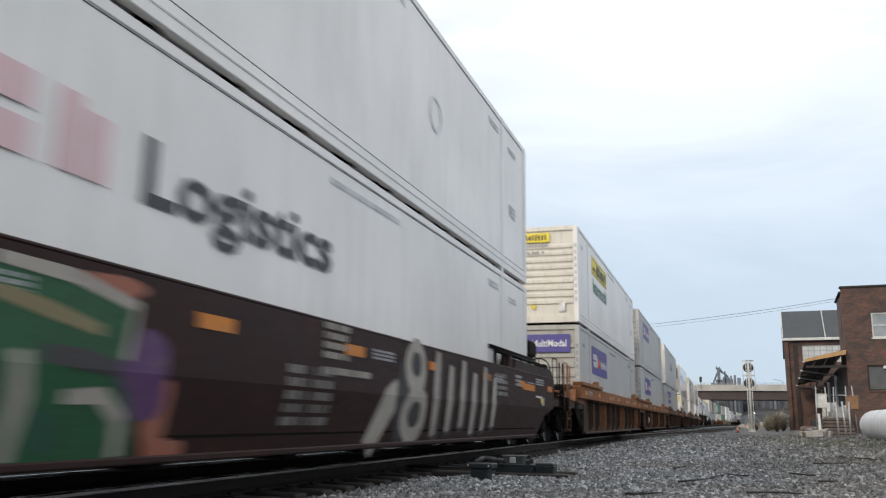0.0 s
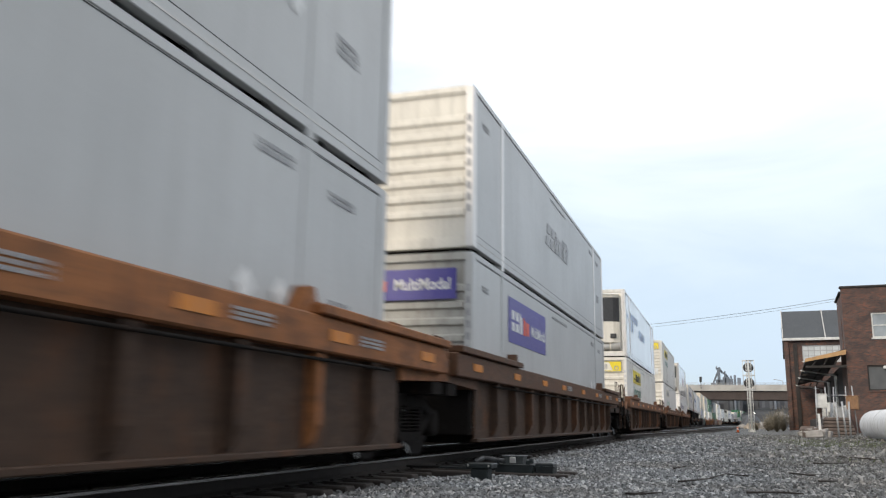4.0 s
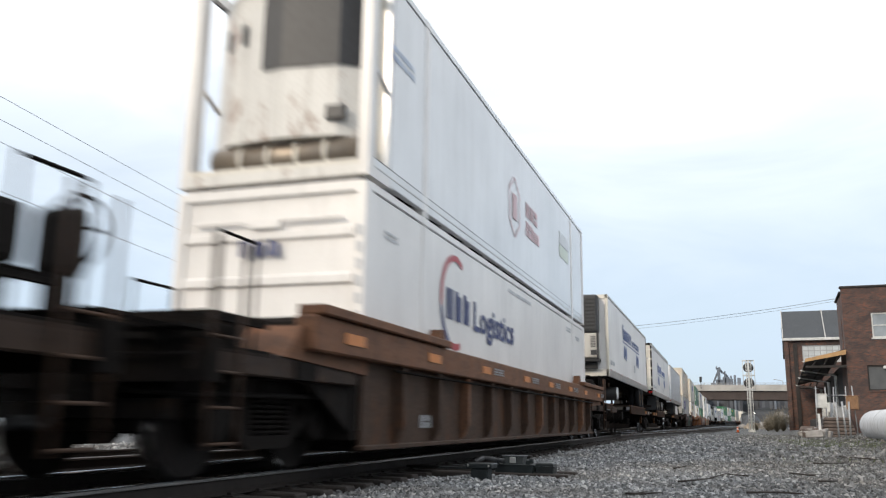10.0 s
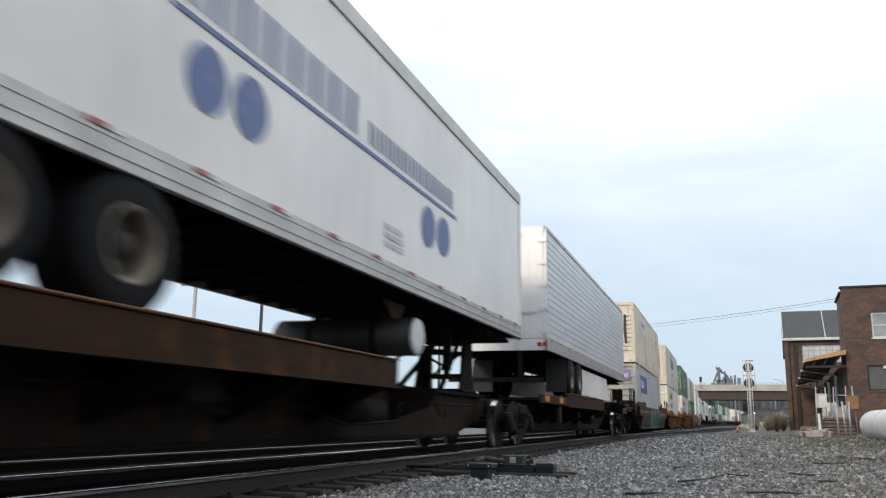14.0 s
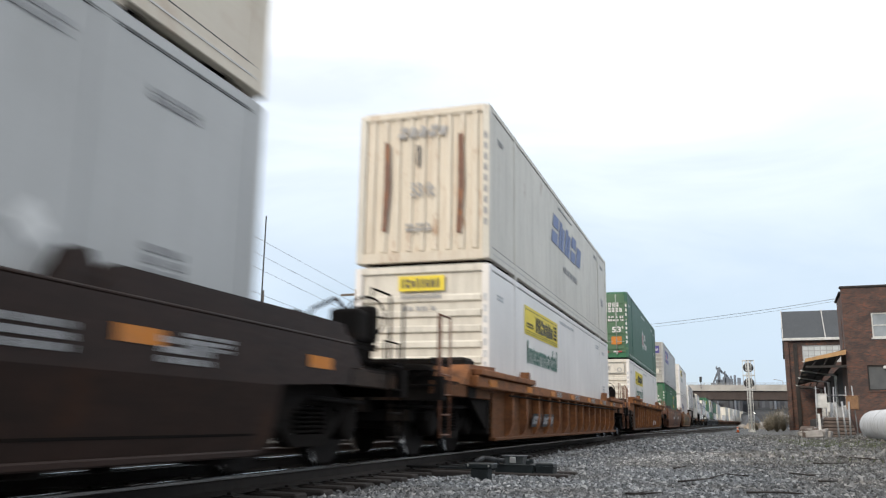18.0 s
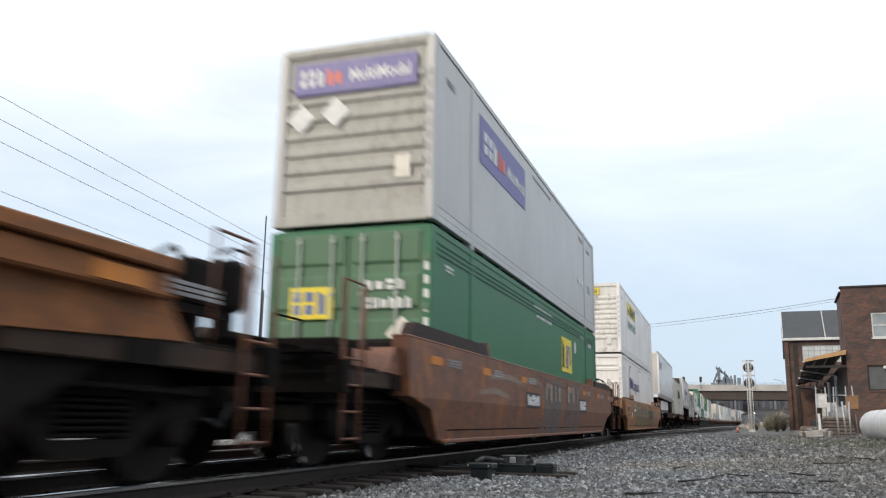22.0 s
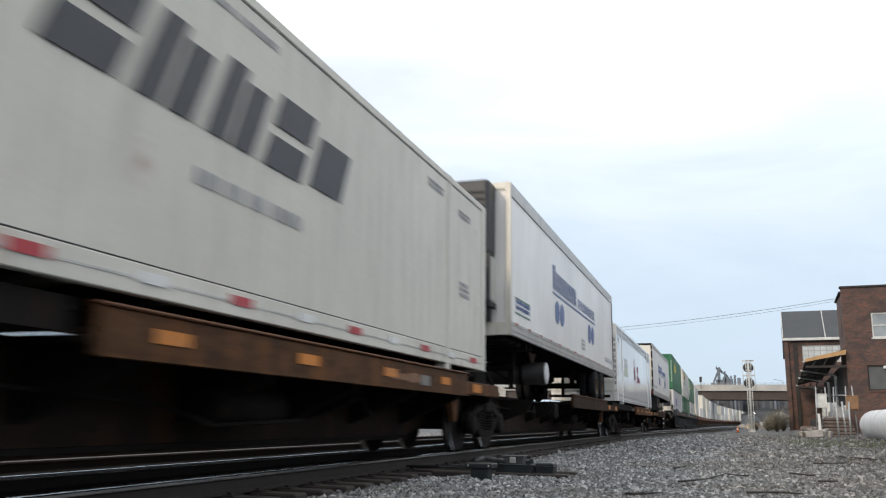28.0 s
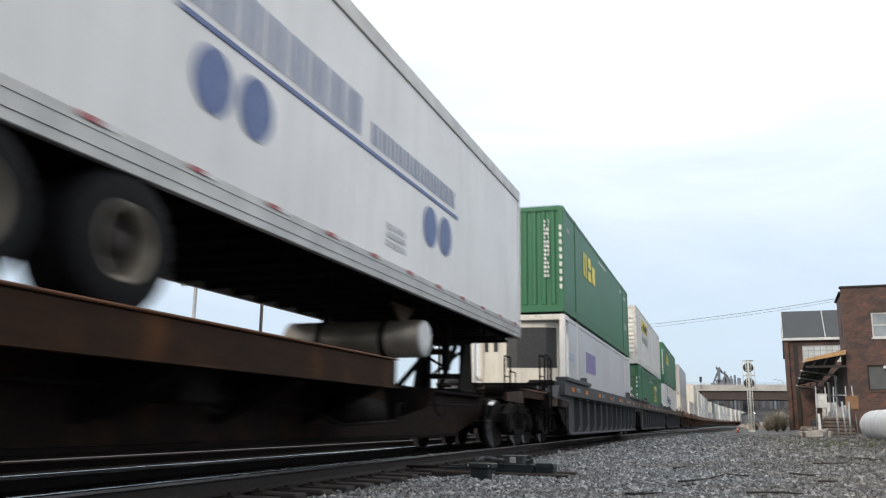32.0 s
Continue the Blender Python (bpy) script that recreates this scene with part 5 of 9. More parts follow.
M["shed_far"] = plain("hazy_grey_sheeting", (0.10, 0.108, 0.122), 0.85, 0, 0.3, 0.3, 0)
M["tank_white"] = paint("chalky_white_tank_paint", (0.58, 0.59, 0.61), 0.5, 0.75, 0.38, dirt_rgb=(0.16, 0.16, 0.165), rust_rgb=(0.12, 0.10, 0.09))
M["cone"] = plain("orange_cone", (0.75, 0.14, 0.03), 0.5, 0, 0.2, 4.0, 0)
M["mound"] = plain("beige_spoil", (0.34, 0.29, 0.23), 0.95, 0, 0.45, 1.5, 0.6)
# bluish dark wall, with far haze painted into the colour
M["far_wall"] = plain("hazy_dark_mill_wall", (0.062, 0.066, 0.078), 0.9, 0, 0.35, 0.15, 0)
M["rubble"] = plain("broken_concrete", (0.32, 0.30, 0.28), 0.9, 0, 0.45, 3.0, 0.5)
M["red_rubble"] = plain("broken_brick", (0.125, 0.095, 0.08), 0.9, 0, 0.45, 3.0, 0.5)
# near-black cinders; on the main track the colour carries the train's shade
M["bed"] = plain("dark_shaded_cinders", (0.020, 0.018, 0.017), 0.9, 0, 0.5, 2.5, 0.6)
lamp_m, lamp_n, lamp_l, lamp_b = node_mat("small_lamp_glow")
lamp_b.inputs["Emission Color"].default_value = (1.0, 0.95, 0.85, 1)
lamp_b.inputs["Emission Strength"].default_value = 6.0
M["glow"] = lamp_m

# track bed sheet; the shade beneath the train is put into its dark colour
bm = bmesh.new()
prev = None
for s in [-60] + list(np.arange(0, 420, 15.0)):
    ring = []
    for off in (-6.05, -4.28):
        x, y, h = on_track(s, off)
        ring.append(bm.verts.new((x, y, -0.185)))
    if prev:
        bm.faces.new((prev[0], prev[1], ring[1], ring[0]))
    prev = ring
tagged(new("track_bed", mesh_of("track_bed", bm, "bed")), "cinder bed between the rails of the main track, coloured dark as train shade", "track bed", kind="structure")

# the line that branches off beyond the switch
B_Y = (34, 40, 62, 85, 120, 170, 230, 300, 420)
B_X = (-4.95, -4.6, -3.2, -1.7, 0.0, 2.3, 6.6, 13.0, 30.0)


def on_branch(s):
    x = float(np.interp(s, B_Y, B_X))
    dx = float(np.interp(s + 4, B_Y, B_X) - np.interp(s - 4, B_Y, B_X)) / 8
    return x, s, -math.degrees(math.atan(dx))


branch = thing("railway_track", "branch track with dull rails curving off to a siding", "railway track", "railway tracks")
for off in (-0.72, 0.72):
    bm = bmesh.new()
    fn = lambda s: (on_branch(s)[0] + off, s, on_branch(s)[2])
    ss = list(np.arange(44 if off < 0 else 36, 420, 6.0))
    rail_profile(bm, fn, ss, [(-0.07, -0.165), (-0.02, -0.13), (-0.03, -0.03), (0.03, -0.03), (0.02, -0.13), (0.07, -0.165)])
    rail = part("rail", bm, "rail_web", branch)
    bm = bmesh.new()
    rail_profile(bm, fn, ss, [(-0.036, -0.03), (-0.026, 0.0), (0.026, 0.0), (0.036, -0.03)])
    part("rail_head", bm, "rail_head", rail)
bm = bmesh.new()
for k in range(300):
    x, y, h = on_branch(46 + 0.6 * k)
    b = bmesh.new()
    box(b, -1.25, 1.25, -0.11, 0.11, -0.34, -0.172)
    join(bm, b, pose(x, y, 0, 0, 0, h))
tagged(part("tie_row", bm, "tie", branch), kind="stuff")
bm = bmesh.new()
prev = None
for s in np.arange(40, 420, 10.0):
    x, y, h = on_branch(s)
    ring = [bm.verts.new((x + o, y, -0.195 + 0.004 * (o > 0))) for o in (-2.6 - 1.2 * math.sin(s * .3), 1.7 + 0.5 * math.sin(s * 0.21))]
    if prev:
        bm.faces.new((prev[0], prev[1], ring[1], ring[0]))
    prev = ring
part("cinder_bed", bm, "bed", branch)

# the old freight house: its walls stand a little askew to the track
YARD = Matrix.Translation((8.05, 60.0, 0)) @ Matrix.Rotation(radians(-3.7), 4, 'Z')


def yard_thing(name, label, category, group=""):
    t = thing(name, label, category, group)
    t.matrix_basis = YARD
    return t


def wall_with_openings(parent, u0, u1, z0, z1, v, depth, openings, mat):
    """A wall facing the camera, built of piers and spandrels round its openings (u0, u1, z0, z1)."""
    bm = bmesh.new()
    us = sorted({u0, u1, *[o[0] for o in openings], *[o[1] for o in openings]})
    zs = sorted({z0, z1, *[o[2] for o in openings], *[o[3] for o in openings]})
    for a, b in zip(us, us[1:]):
        run_lo = None
        for c, d in zip(zs, zs[1:]):
            hole = any(o[0] <= (a + b) / 2 <= o[1] and o[2] <= (c + d) / 2 <= o[3] for o in openings)
            if not hole:
                box(bm, a, b, v, v + depth, c, d)
    bmesh.ops.remove_doubles(bm, verts=bm.verts, dist=1e-4)
    return part("wall", bm, mat, parent)


def window(parent, u0, u1, z0, z1, v, panes=(1, 2), boarded=False, glass="pane"):
    w = bmesh.new()
    f = 0.09
    for q in ((u0, u1, z0, z0 + f), (u0, u1, z1 - f, z1)):
        box(w, q[0], q[1], v + 0.05, v + 0.16, q[2], q[3])
    for q in ((u0, u0 + f), (u1 - f, u1)):
        box(w, q[0], q[1], v + 0.05, v + 0.16, z0 + f, z1 - f)
    nx, nz = panes
    for k in range(1, nx):
        u = u0 + (u1 - u0) * k / nx
        box(w, u - 0.035, u + 0.035, v + 0.07, v + 0.14, z0 + f, z1 - f)
    for k in range(1, nz):
        z = z0 + (z1 - z0) * k / nz
        box(w, u0 + f, u1 - f, v + 0.068, v + 0.142, z - 0.035, z + 0.035)
    win = part("window", w, "dark_timber" if boarded else "galv" if glass == "pane_white" else "trim_white", parent)
    b = bmesh.new()
    box(b, u0 - 0.08, u1 + 0.08, v - 0.06, v + 0.2, z0 - 0.10, z0)
    part("window_sill", b, "trim_white" if not boarded else "brick", win)
    for i in range(nx):
        for j in range(nz):
            b = bmesh.new()
            du, dz = (u1 - u0) / nx, (z1 - z0) / nz
            box(b, u0 + du * i + 0.03, u0 + du * (i + 1) - 0.03, v + 0.10, v + 0.12, z0 + dz * j + 0.03, z0 + dz * (j + 1) - 0.03)
            part("pane", b, "board" if boarded else glass, win)


def brick_house():
    h = yard_thing("brick_building", "two-storey red and sooty brick building with flat roof", "building")
    op = [(1.55, 2.75, 6.15, 7.78), (1.05, 2.75, 2.75, 4.38), (4.6, 5.8, 6.15, 7.78), (4.4, 6.0, 2.75, 4.38)]
    wall_with_openings(h, -0.12, 15.0, -0.3, 9.48, 0.0, 0.35, op, "brick")
    window(h, *op[0], 0.0, (1, 2))
    window(h, *op[1], 0.0, (1, 1), True)
    window(h, *op[2], 0.0, (1, 2))
    window(h, *op[3], 0.0, (1, 1), True)
    b = bmesh.new()
    box(b, -0.12, 0.35, 0.35, 1.2, -0.3, 9.2)
    box(b, -0.12, 0.35, 1.2, 1.9, -0.3, 5.4)
    box(b, -0.12, 0.35, 1.2, 1.9, 7.6, 9.2)
    box(b, -0.12, 0.35, 1.9, 5.0, -0.3, 9.2)
    box(b, 14.65, 15.0, 0.35, 5.0, -0.3, 9.2)
    box(b, 0.0, 15.0, 5.0, 5.35, -0.3, 9.2)
    part("side_wall", b, "brick", h)
    b = bmesh.new()
    box(b, 0.06, 0.2, 1.2, 1.9, 5.4, 7.6)
    part("window", b, "trim_white", h)
    b = bmesh.new()
    box(b, 0.3, 14.7, 0.3, 5.0, 8.7, 8.85)
    part("roof", b, "slate", h)
    b = bmesh.new()
    rounded(b, -0.2, 15.1, -0.08, 0.42, 9.48, 9.62, 0.03)
    rounded(b, -0.24, 0.4, 0.42, 5.4, 9.2, 9.34, 0.03)
    part("coping", b, "dark_timber", h)
    b = bmesh.new()
    rounded(b, 2.0, 2.28, -0.16, 0.0, 4.12, 4.32, 0.03)
    part("wall_lamp", b, "trim_white", h)


def freight_house():
    h = yard_thing("freight_house", "long brick freight house with dark sheet roof and white windows", "building")
    V = 38.0
    op = [(-1.85, 3.6, 7.30, 9.0)]
    wall_with_openings(h, -3.42, 12.0, -0.3, 9.55, V, 0.4, op, "brick")
    for o in op:
        window(h, *o, V, (9, 3), glass="pane_white")
    b = bmesh.new()
    box(b, -3.67, -3.22, V - 0.28, V + 0.6, -0.3, 9.5)
    part("pilaster", b, "brick", h)
    b = bmesh.new()
    box(b, -2.75, -2.35, V - 0.14, V, -0.3, 9.2)
    part("pilaster", b, "dark_timber", h)
    b = bmesh.new()
    box(b, -3.42, -3.1, V + 0.6, V + 30, -0.3, 9.5)
    part("side_wall", b, "brick", h)
    b = bmesh.new()
    prism(b, [(V - 0.35, 9.75), (V + 5.0, 13.4), (V + 26, 13.4), (V + 31, 9.75)], 'x', -3.72, 12.3)
    rf = part("roof", b, "slate", h)
    for u in (-3.72, 0.55, 4.6):
        b = bmesh.new()
        prism(b, [(V - 0.36, 9.77), (V + 5.0, 13.42), (V + 5.0, 13.50), (V - 0.36, 9.85)], 'x', u - 0.045, u + 0.045)
        part("roof_seam", b, "rail_alu", rf)
    b = bmesh.new()
    rounded(b, -3.78, 12.3, V - 0.5, V - 0.3, 9.52, 9.80, 0.02)
    part("gutter", b, "trim_white", h)


def platform_canopy():
    c = yard_thing("platform_canopy", "dark timber loading canopy with tan end board and white edges", "canopy")
    L, R = -2.62, -0.14
    b = bmesh.new()
    prism(b, [(L, 4.62), (R, 5.30), (R, 5.40), (L, 4.72)], 'y', -0.5, 37.0)
    part("roof", b, "dark_timber", c)
    b = bmesh.new()
    prism(b, [(L, 4.60), (R, 5.06), (R, 5.36), (L, 4.80)], 'y', -0.58, -0.5)
    part("end_board", b, "trim_tan", c)
    for k, v in enumerate((-0.4, 9.5, 20.5, 36.0)):
        b = bmesh.new()
        box(b, L, R, v, v + 0.14, 4.22, 4.36)
        for i in range(3):
            u = L + 0.4 + i * 0.66
            tube(b, (u, v + 0.07, 4.32), (u + 0.33, v + 0.07, 4.72 + 0.13 * i), 0.05, 6)
        part("truss", b, "dark_timber", c)
        if k:
            b = bmesh.new()
            prism(b, [(L - 0.15, 4.56), (R - 0.2, 4.16), (R - 0.2, 4.24), (L - 0.15, 4.66)], 'y', v - 0.3, v - 0.18)
            part("edge_board", b, "trim_white", c)
    for v in (9.5, 20.5, 36.0):
        b = bmesh.new()
        tube(b, (R - 0.2, v - 0.24, -0.2), (R - 0.2, v - 0.24, 4.2), 0.11, 10)
        part("post", b, "trim_white", c)
    p = yard_thing("loading_platform", "dark concrete loading platform under the canopy", "platform")
    b = bmesh.new()
    rounded(b, -1.6, -0.14, 6.0, 37.5, -0.3, 1.05, 0.03)
    box(b, 0.05, 3.2, 6.0, 37.5, -0.3, 4.9)
    part("platform_body", b, "dark_timber", p)


brick_house()
freight_house()
platform_canopy()


def yard_clutter():
    bmp = bmesh.new()
    tube(bmp, (0, 0, 0), (0, 0, 3.1), 0.035, 8)
    post = mesh_of("fence_post", bmp, "galv")
    f = yard_thing("pipe_fence", "row of grey pipe fence posts with top rails", "fence")
    us = (-2.35, -1.72, -1.35, -0.62, -0.12)
    for u, v in zip(us, (-4.0, -3.0, -3.2, -4.2, -4.6)):
        part("fence_post", post, None, f, "", pose(u, v, -0.25, random.uniform(-2, 2), random.uniform(-3, 3), 0))
    b = bmesh.new()
    tube(b, (us[1], -3.0, 2.3), (us[2], -3.2, 2.35), 0.03, 6)
    tube(b, (us[2], -3.2, 2.35), (us[3], -4.2, 2.3), 0.03, 6)
    part("fence_rail", b, "galv", f)

    def crate(name, label, cat, u, v, z, w, d, h, mat, tilt=0.0, slats=0):
        t = thing(name, label, cat)
        t.matrix_basis = YARD @ pose(u, v, z, 0, tilt, random.uniform(-12, 12))
        b = bmesh.new()
        rounded(b, -w / 2, w / 2, -d / 2, d / 2, 0, h, 0.02)
        part("body", b, mat, t)
        b = bmesh.new()
        rounded(b, -w / 2 - 0.02, w / 2 + 0.02, -d / 2 - 0.02, d / 2 + 0.02, h, h + 0.05, 0.01)
        part("lid", b, mat, t)
        for k in range(slats):
            b = bmesh.new()
            x = -w / 2 + 0.05 + (w - 0.1) * k / max(1, slats - 1)
            box(b, x - 0.04, x + 0.04, -d / 2 - 0.035, -d / 2 - 0.002, 0.03, h - 0.02)
            part("slat", b, mat, t)
    crate("utility_cabinet", "small white metal cabinet on the fence line", "cabinet", -1.95, -3.6, 1.55, 0.62, 0.3, 0.82, "trim_white")
    crate("utility_cabinet", "pale grey metal cabinet beside the platform", "cabinet", -1.15, -1.6, 0.2, 0.7, 0.5, 1.1, "rail_alu")
    crate("wooden_crate", "tan wooden crate stacked by the posts", "crate", -0.30, -5.0, 1.45, 0.66, 0.6, 0.75, "crate_tan", 0, 5)
    crate("storage_box", "white box among the clutter", "box", -0.9, -2.6, 0.25, 1.0, 0.6, 0.7, "trim_white")
    crate("storage_box", "grey box among the clutter", "box", -0.9, -2.6, 1.0, 0.5, 0.5, 0.6, "galv")
    crate("storage_box", "white box on the platform edge", "box", -1.3, -0.5, 1.1, 0.6, 0.4, 0.8, "trim_white")
    for k, (u, v) in enumerate(((1.2, -8.5), (2.0, -8.2))):
        crate("pallet", "tan wooden pallet leaning behind the tank", "pallet", u + 0.8, v, 0.9, 0.95, 0.16, 1.0, "crate_tan" if k else "trim_tan", 0, 6)
    rn2 = random.Random(14)
    for k in range(9):
        w, h = rn2.uniform(0.45, 0.75), rn2.uniform(0.7, 1.5)
        u, v = -1.5 + 0.16 * k, rn2.uniform(-2.2, 4.5)
        crate("storage_box", "pale box in the heap of clutter", "box", u, v, -0.2, w, w * 0.8, h, ("galv", "rail_alu", "trim_white", "rubble")[k % 4])
        crate("storage_box", "small box on another in the clutter", "box", u, v, -0.15 + h, w * 0.7, w * 0.5, rn2.uniform(0.2, 0.6), ("trim_white", "rubble", "galv", "rail_alu")[k % 4])
    for k in range(4):
        t = thing("leaning_board", "pale board leaning in the clutter", "board", "boards in the clutter")
        t.matrix_basis = YARD @ pose(-1.4 + 0.35 * k, -2.9 + 0.2 * k, 0.0, -14, rn2.uniform(-12, 12), 0)
        b = bmesh.new()
        rounded(b, -0.1, 0.1, -0.02, 0.02, 0, rn2.uniform(1.4, 2.3), 0.008)
        part("plank", b, "trim_white" if k % 2 else "galv", t)
    # broken slab and rubble
    s = thing("brick_slab", "tilted slab of broken brickwork", "rubble")
    s.matrix_basis = YARD @ pose(-1.25, -7.2, -0.25, -8, 0, 6)
    b = bmesh.new()
    for k in range(6):
        rounded(b, -0.95 + 0.03 * k, 0.85 - 0.05 * k, -0.4, 0.4 - 0.02 * k, 0.2 * k, 0.2 * k + 0.17, 0.03)
    part("brick_course", b, "red_rubble", s)
    b = bmesh.new()
    box(b, -1.15, -1.02, -0.5, -0.42, 0.0, 1.35)
    part("leaning_board", b, "trim_white", s)
    rnd = random.Random(8)
    for k in range(40):
        t = thing("concrete_chunk", "broken grey concrete chunk on the ground", "rubble", "rubble by the platform")
        u, v = rnd.uniform(-3.3, -1.1), rnd.uniform(-9, 2.0)
        w = rnd.uniform(0.15, 0.55)
        t.matrix_basis = YARD @ pose(u, v, -0.12 + 0.02 * rnd.random(), rnd.uniform(-15, 15), rnd.uniform(-15, 15), rnd.uniform(0, 180))
        b = bmesh.new()
        vs = box(b, -w, w, -w * 0.7, w * 0.7, -0.1, w * 0.9)
        for q in vs:
            q.co += Vector((rnd.uniform(-.3, .3) * w, rnd.uniform(-.3, .3) * w, rnd.uniform(-.25, .25) * w))
        bmesh.ops.bevel(b, geom=b.edges[:], offset=w * 0.12, segments=1, affect='EDGES')
        part("chunk", b, "rubble" if k % 3 else "red_rubble", t)
    # posts before the tank
    for k, (u, v) in enumerate(((-0.15, -13.0), (0.10, -12.6), (-0.45, -12.2))):
        t = thing("steel_post", "leaning grey steel post beside the tank", "post", "posts beside the tank")
        t.matrix_basis = Matrix.Translation((6.0 + u * 0.9, 46.5 + 0.3 * k, -0.3)) @ pose(0, 0, 0, rnd.uniform(-3, 3), rnd.uniform(-5, 2), 0)
        b = bmesh.new()
        tube(b, (0, 0, 0), (0, 0, 2.0), 0.045, 8)
        part("shaft", b, "galv", t)
    # white tank
    t = thing("storage_tank", "long chalky white steel tank lying on the ground", "tank")
    t.matrix_basis = pose(7.02, 45.5, 0.52, 0, 0, -91)
    b = bmesh.new()
    lathe(b, [(0.0, 0.10), (0.02, 0.42), (0.10, 0.60), (0.26, 0.70), (0.45, 0.72), (10.5, 0.72), (10.8, 0.6), (10.9, 0.1)], 'x', 40)
    part("shell", b, "tank_white", t)
    for x in (1.3, 4.6, 8.2):
        b = bmesh.new()
        lathe(b, [(x, 0.70), (x, 0.727), (x + 0.08, 0.727), (x + 0.08, 0.70)], 'x', 40)
        part("band", b, "tank_white", t)
    for x in (0.9, 5.0, 9.2):
        b = bmesh.new()
        prism(b, [(-0.6, -0.80), (0.6, -0.80), (0.45, -0.50), (-0.45, -0.50)], 'x', x, x + 0.25)
        part("saddle", b, "rubble", t)
    # traffic cone
    t = thing("traffic_cone", "orange traffic cone standing on the gravel", "cone")
    t.matrix_basis = pose(1.25, 79, -0.24)
    b = bmesh.new()
    lathe(b, [(0.03, 0.13), (0.50, 0.03)], 'z', 16)
    part("cone_body", b, "cone", t)
    b = bmesh.new()
    rounded(b, -0.19, 0.19, -0.19, 0.19, 0.0, 0.035, 0.01)
    part("base", b, "seal", t)
    b = bmesh.new()
    lathe(b, [(0.26, 0.084), (0.36, 0.064)], 'z', 16)
    part("reflective_collar", b, "letter_white", t)


yard_clutter()


def switch_machine():
    t = thing("switch_machine", "low dark grey electric switch machine beside the rail", "switch machine")
    t.matrix_basis = pose(0, 0, 0)
    b = bmesh.new()                                               # junction box on its pedestal
    rounded(b, -3.03, -2.69, 10.0, 10.28, -0.052, 0.006, 0.008)
    part("junction_lid", b, "machine", t)
    b = bmesh.new()
    rounded(b, -2.97, -2.75, 10.04, 10.24, -0.30, -0.054, 0.01)
    jb = part("junction_post", b, "machine", t)
    for x in (-2.99, -2.73):
        b = bmesh.new()
        lathe(b, [(9.985, 0.008), (10.0, 0.014)], 'y', 8, (x, 0, -0.02))
        part("lid_bolt", b, "rail_alu", jb)
    b = bmesh.new()                                               # cast base with flanges
    box(b, -2.98, -2.12, 10.98, 11.40, -0.19, -0.165)
    rounded(b, -2.92, -2.40, 11.02, 11.36, -0.165, -0.045, 0.010)
    rounded(b, -2.94, -2.38, 11.00, 11.38, -0.06, -0.044, 0.004)
    part("gear_case", b, "machine", t)
    b = bmesh.new()                                               # motor housing beside it, flat-topped
    rounded(b, -2.38, -2.14, 11.06, 11.32, -0.165, -0.02, 0.012)
    box(b, -2.40, -2.12, 11.04, 11.34, -0.075, -0.06)
    part("motor_housing", b, "machine", t)
    b = bmesh.new()                                               # raised cover with a hinge and hasp
    prism(b, [(11.05, -0.042), (11.33, -0.042), (11.30, 0.052), (11.08, 0.052)], 'x', -2.82, -2.55)
    part("motor_cover", b, "machine", t)
    b = bmesh.new()
    rounded(b, -2.84, -2.53, 11.06, 11.32, 0.054, 0.068, 0.004)
    part("cover_rim", b, "board", t)
    b = bmesh.new()
    rounded(b, -2.72, -2.64, 11.02, 11.05, -0.03, 0.05, 0.006)
    part("hasp", b, "rail_alu", t)
    for x, z in ((-2.90, -0.02), (-2.48, -0.02), (-2.44, 0.0)):
        b = bmesh.new()
        rounded(b, x - 0.03, x + 0.03, 11.06, 11.14, z - 0.03, z + 0.03, 0.006)
        part("lug", b, "machine", t)
    b = bmesh.new()                                               # slide plates towards the rail
    box(b, -3.75, -2.92, 11.10, 11.24, -0.13, -0.105)
    box(b, -3.60, -3.05, 11.28, 11.34, -0.12, -0.085)
    rounded(b, -3.22, -3.02, 11.02, 11.36, -0.15, -0.07, 0.008)
    part("slide_plate", b, "machine", t)
    b = bmesh.new()
    for x in (-3.16, -2.35):
        box(b, x - 0.05, x + 0.05, 10.93, 11.48, -0.162, -0.148)
    part("hold_down_strap", b, "rail_web", t)
    b = bmesh.new()
    tube(b, (-2.9, 11.2, -0.10), (-4.25, 11.2, -0.12), 0.02, 8)
    tube(b, (-2.9, 11.36, -0.10), (-4.25, 11.36, -0.12), 0.015, 8)
    part("throw_rod", b, "bed", t)
    b = bmesh.new()
    pipe(b, [(-3.0, 10.3, 0.0), (-2.95, 10.55, 0.05), (-2.85, 10.8, 0.02), (-2.8, 11.0, 0.0)], 0.03, 8)
    part("cable", b, "seal", t)
    for y in (11.02, 11.62):
        k = thing("switch_timber", "long brown timber carrying the switch machine", "timber", "switch timbers")
        b = bmesh.new()
        rounded(b, -3.78, -1.92, y - 0.11, y + 0.11, -0.30, -0.15, 0.015)
        part("timber", b, "tie", k)


switch_machine()


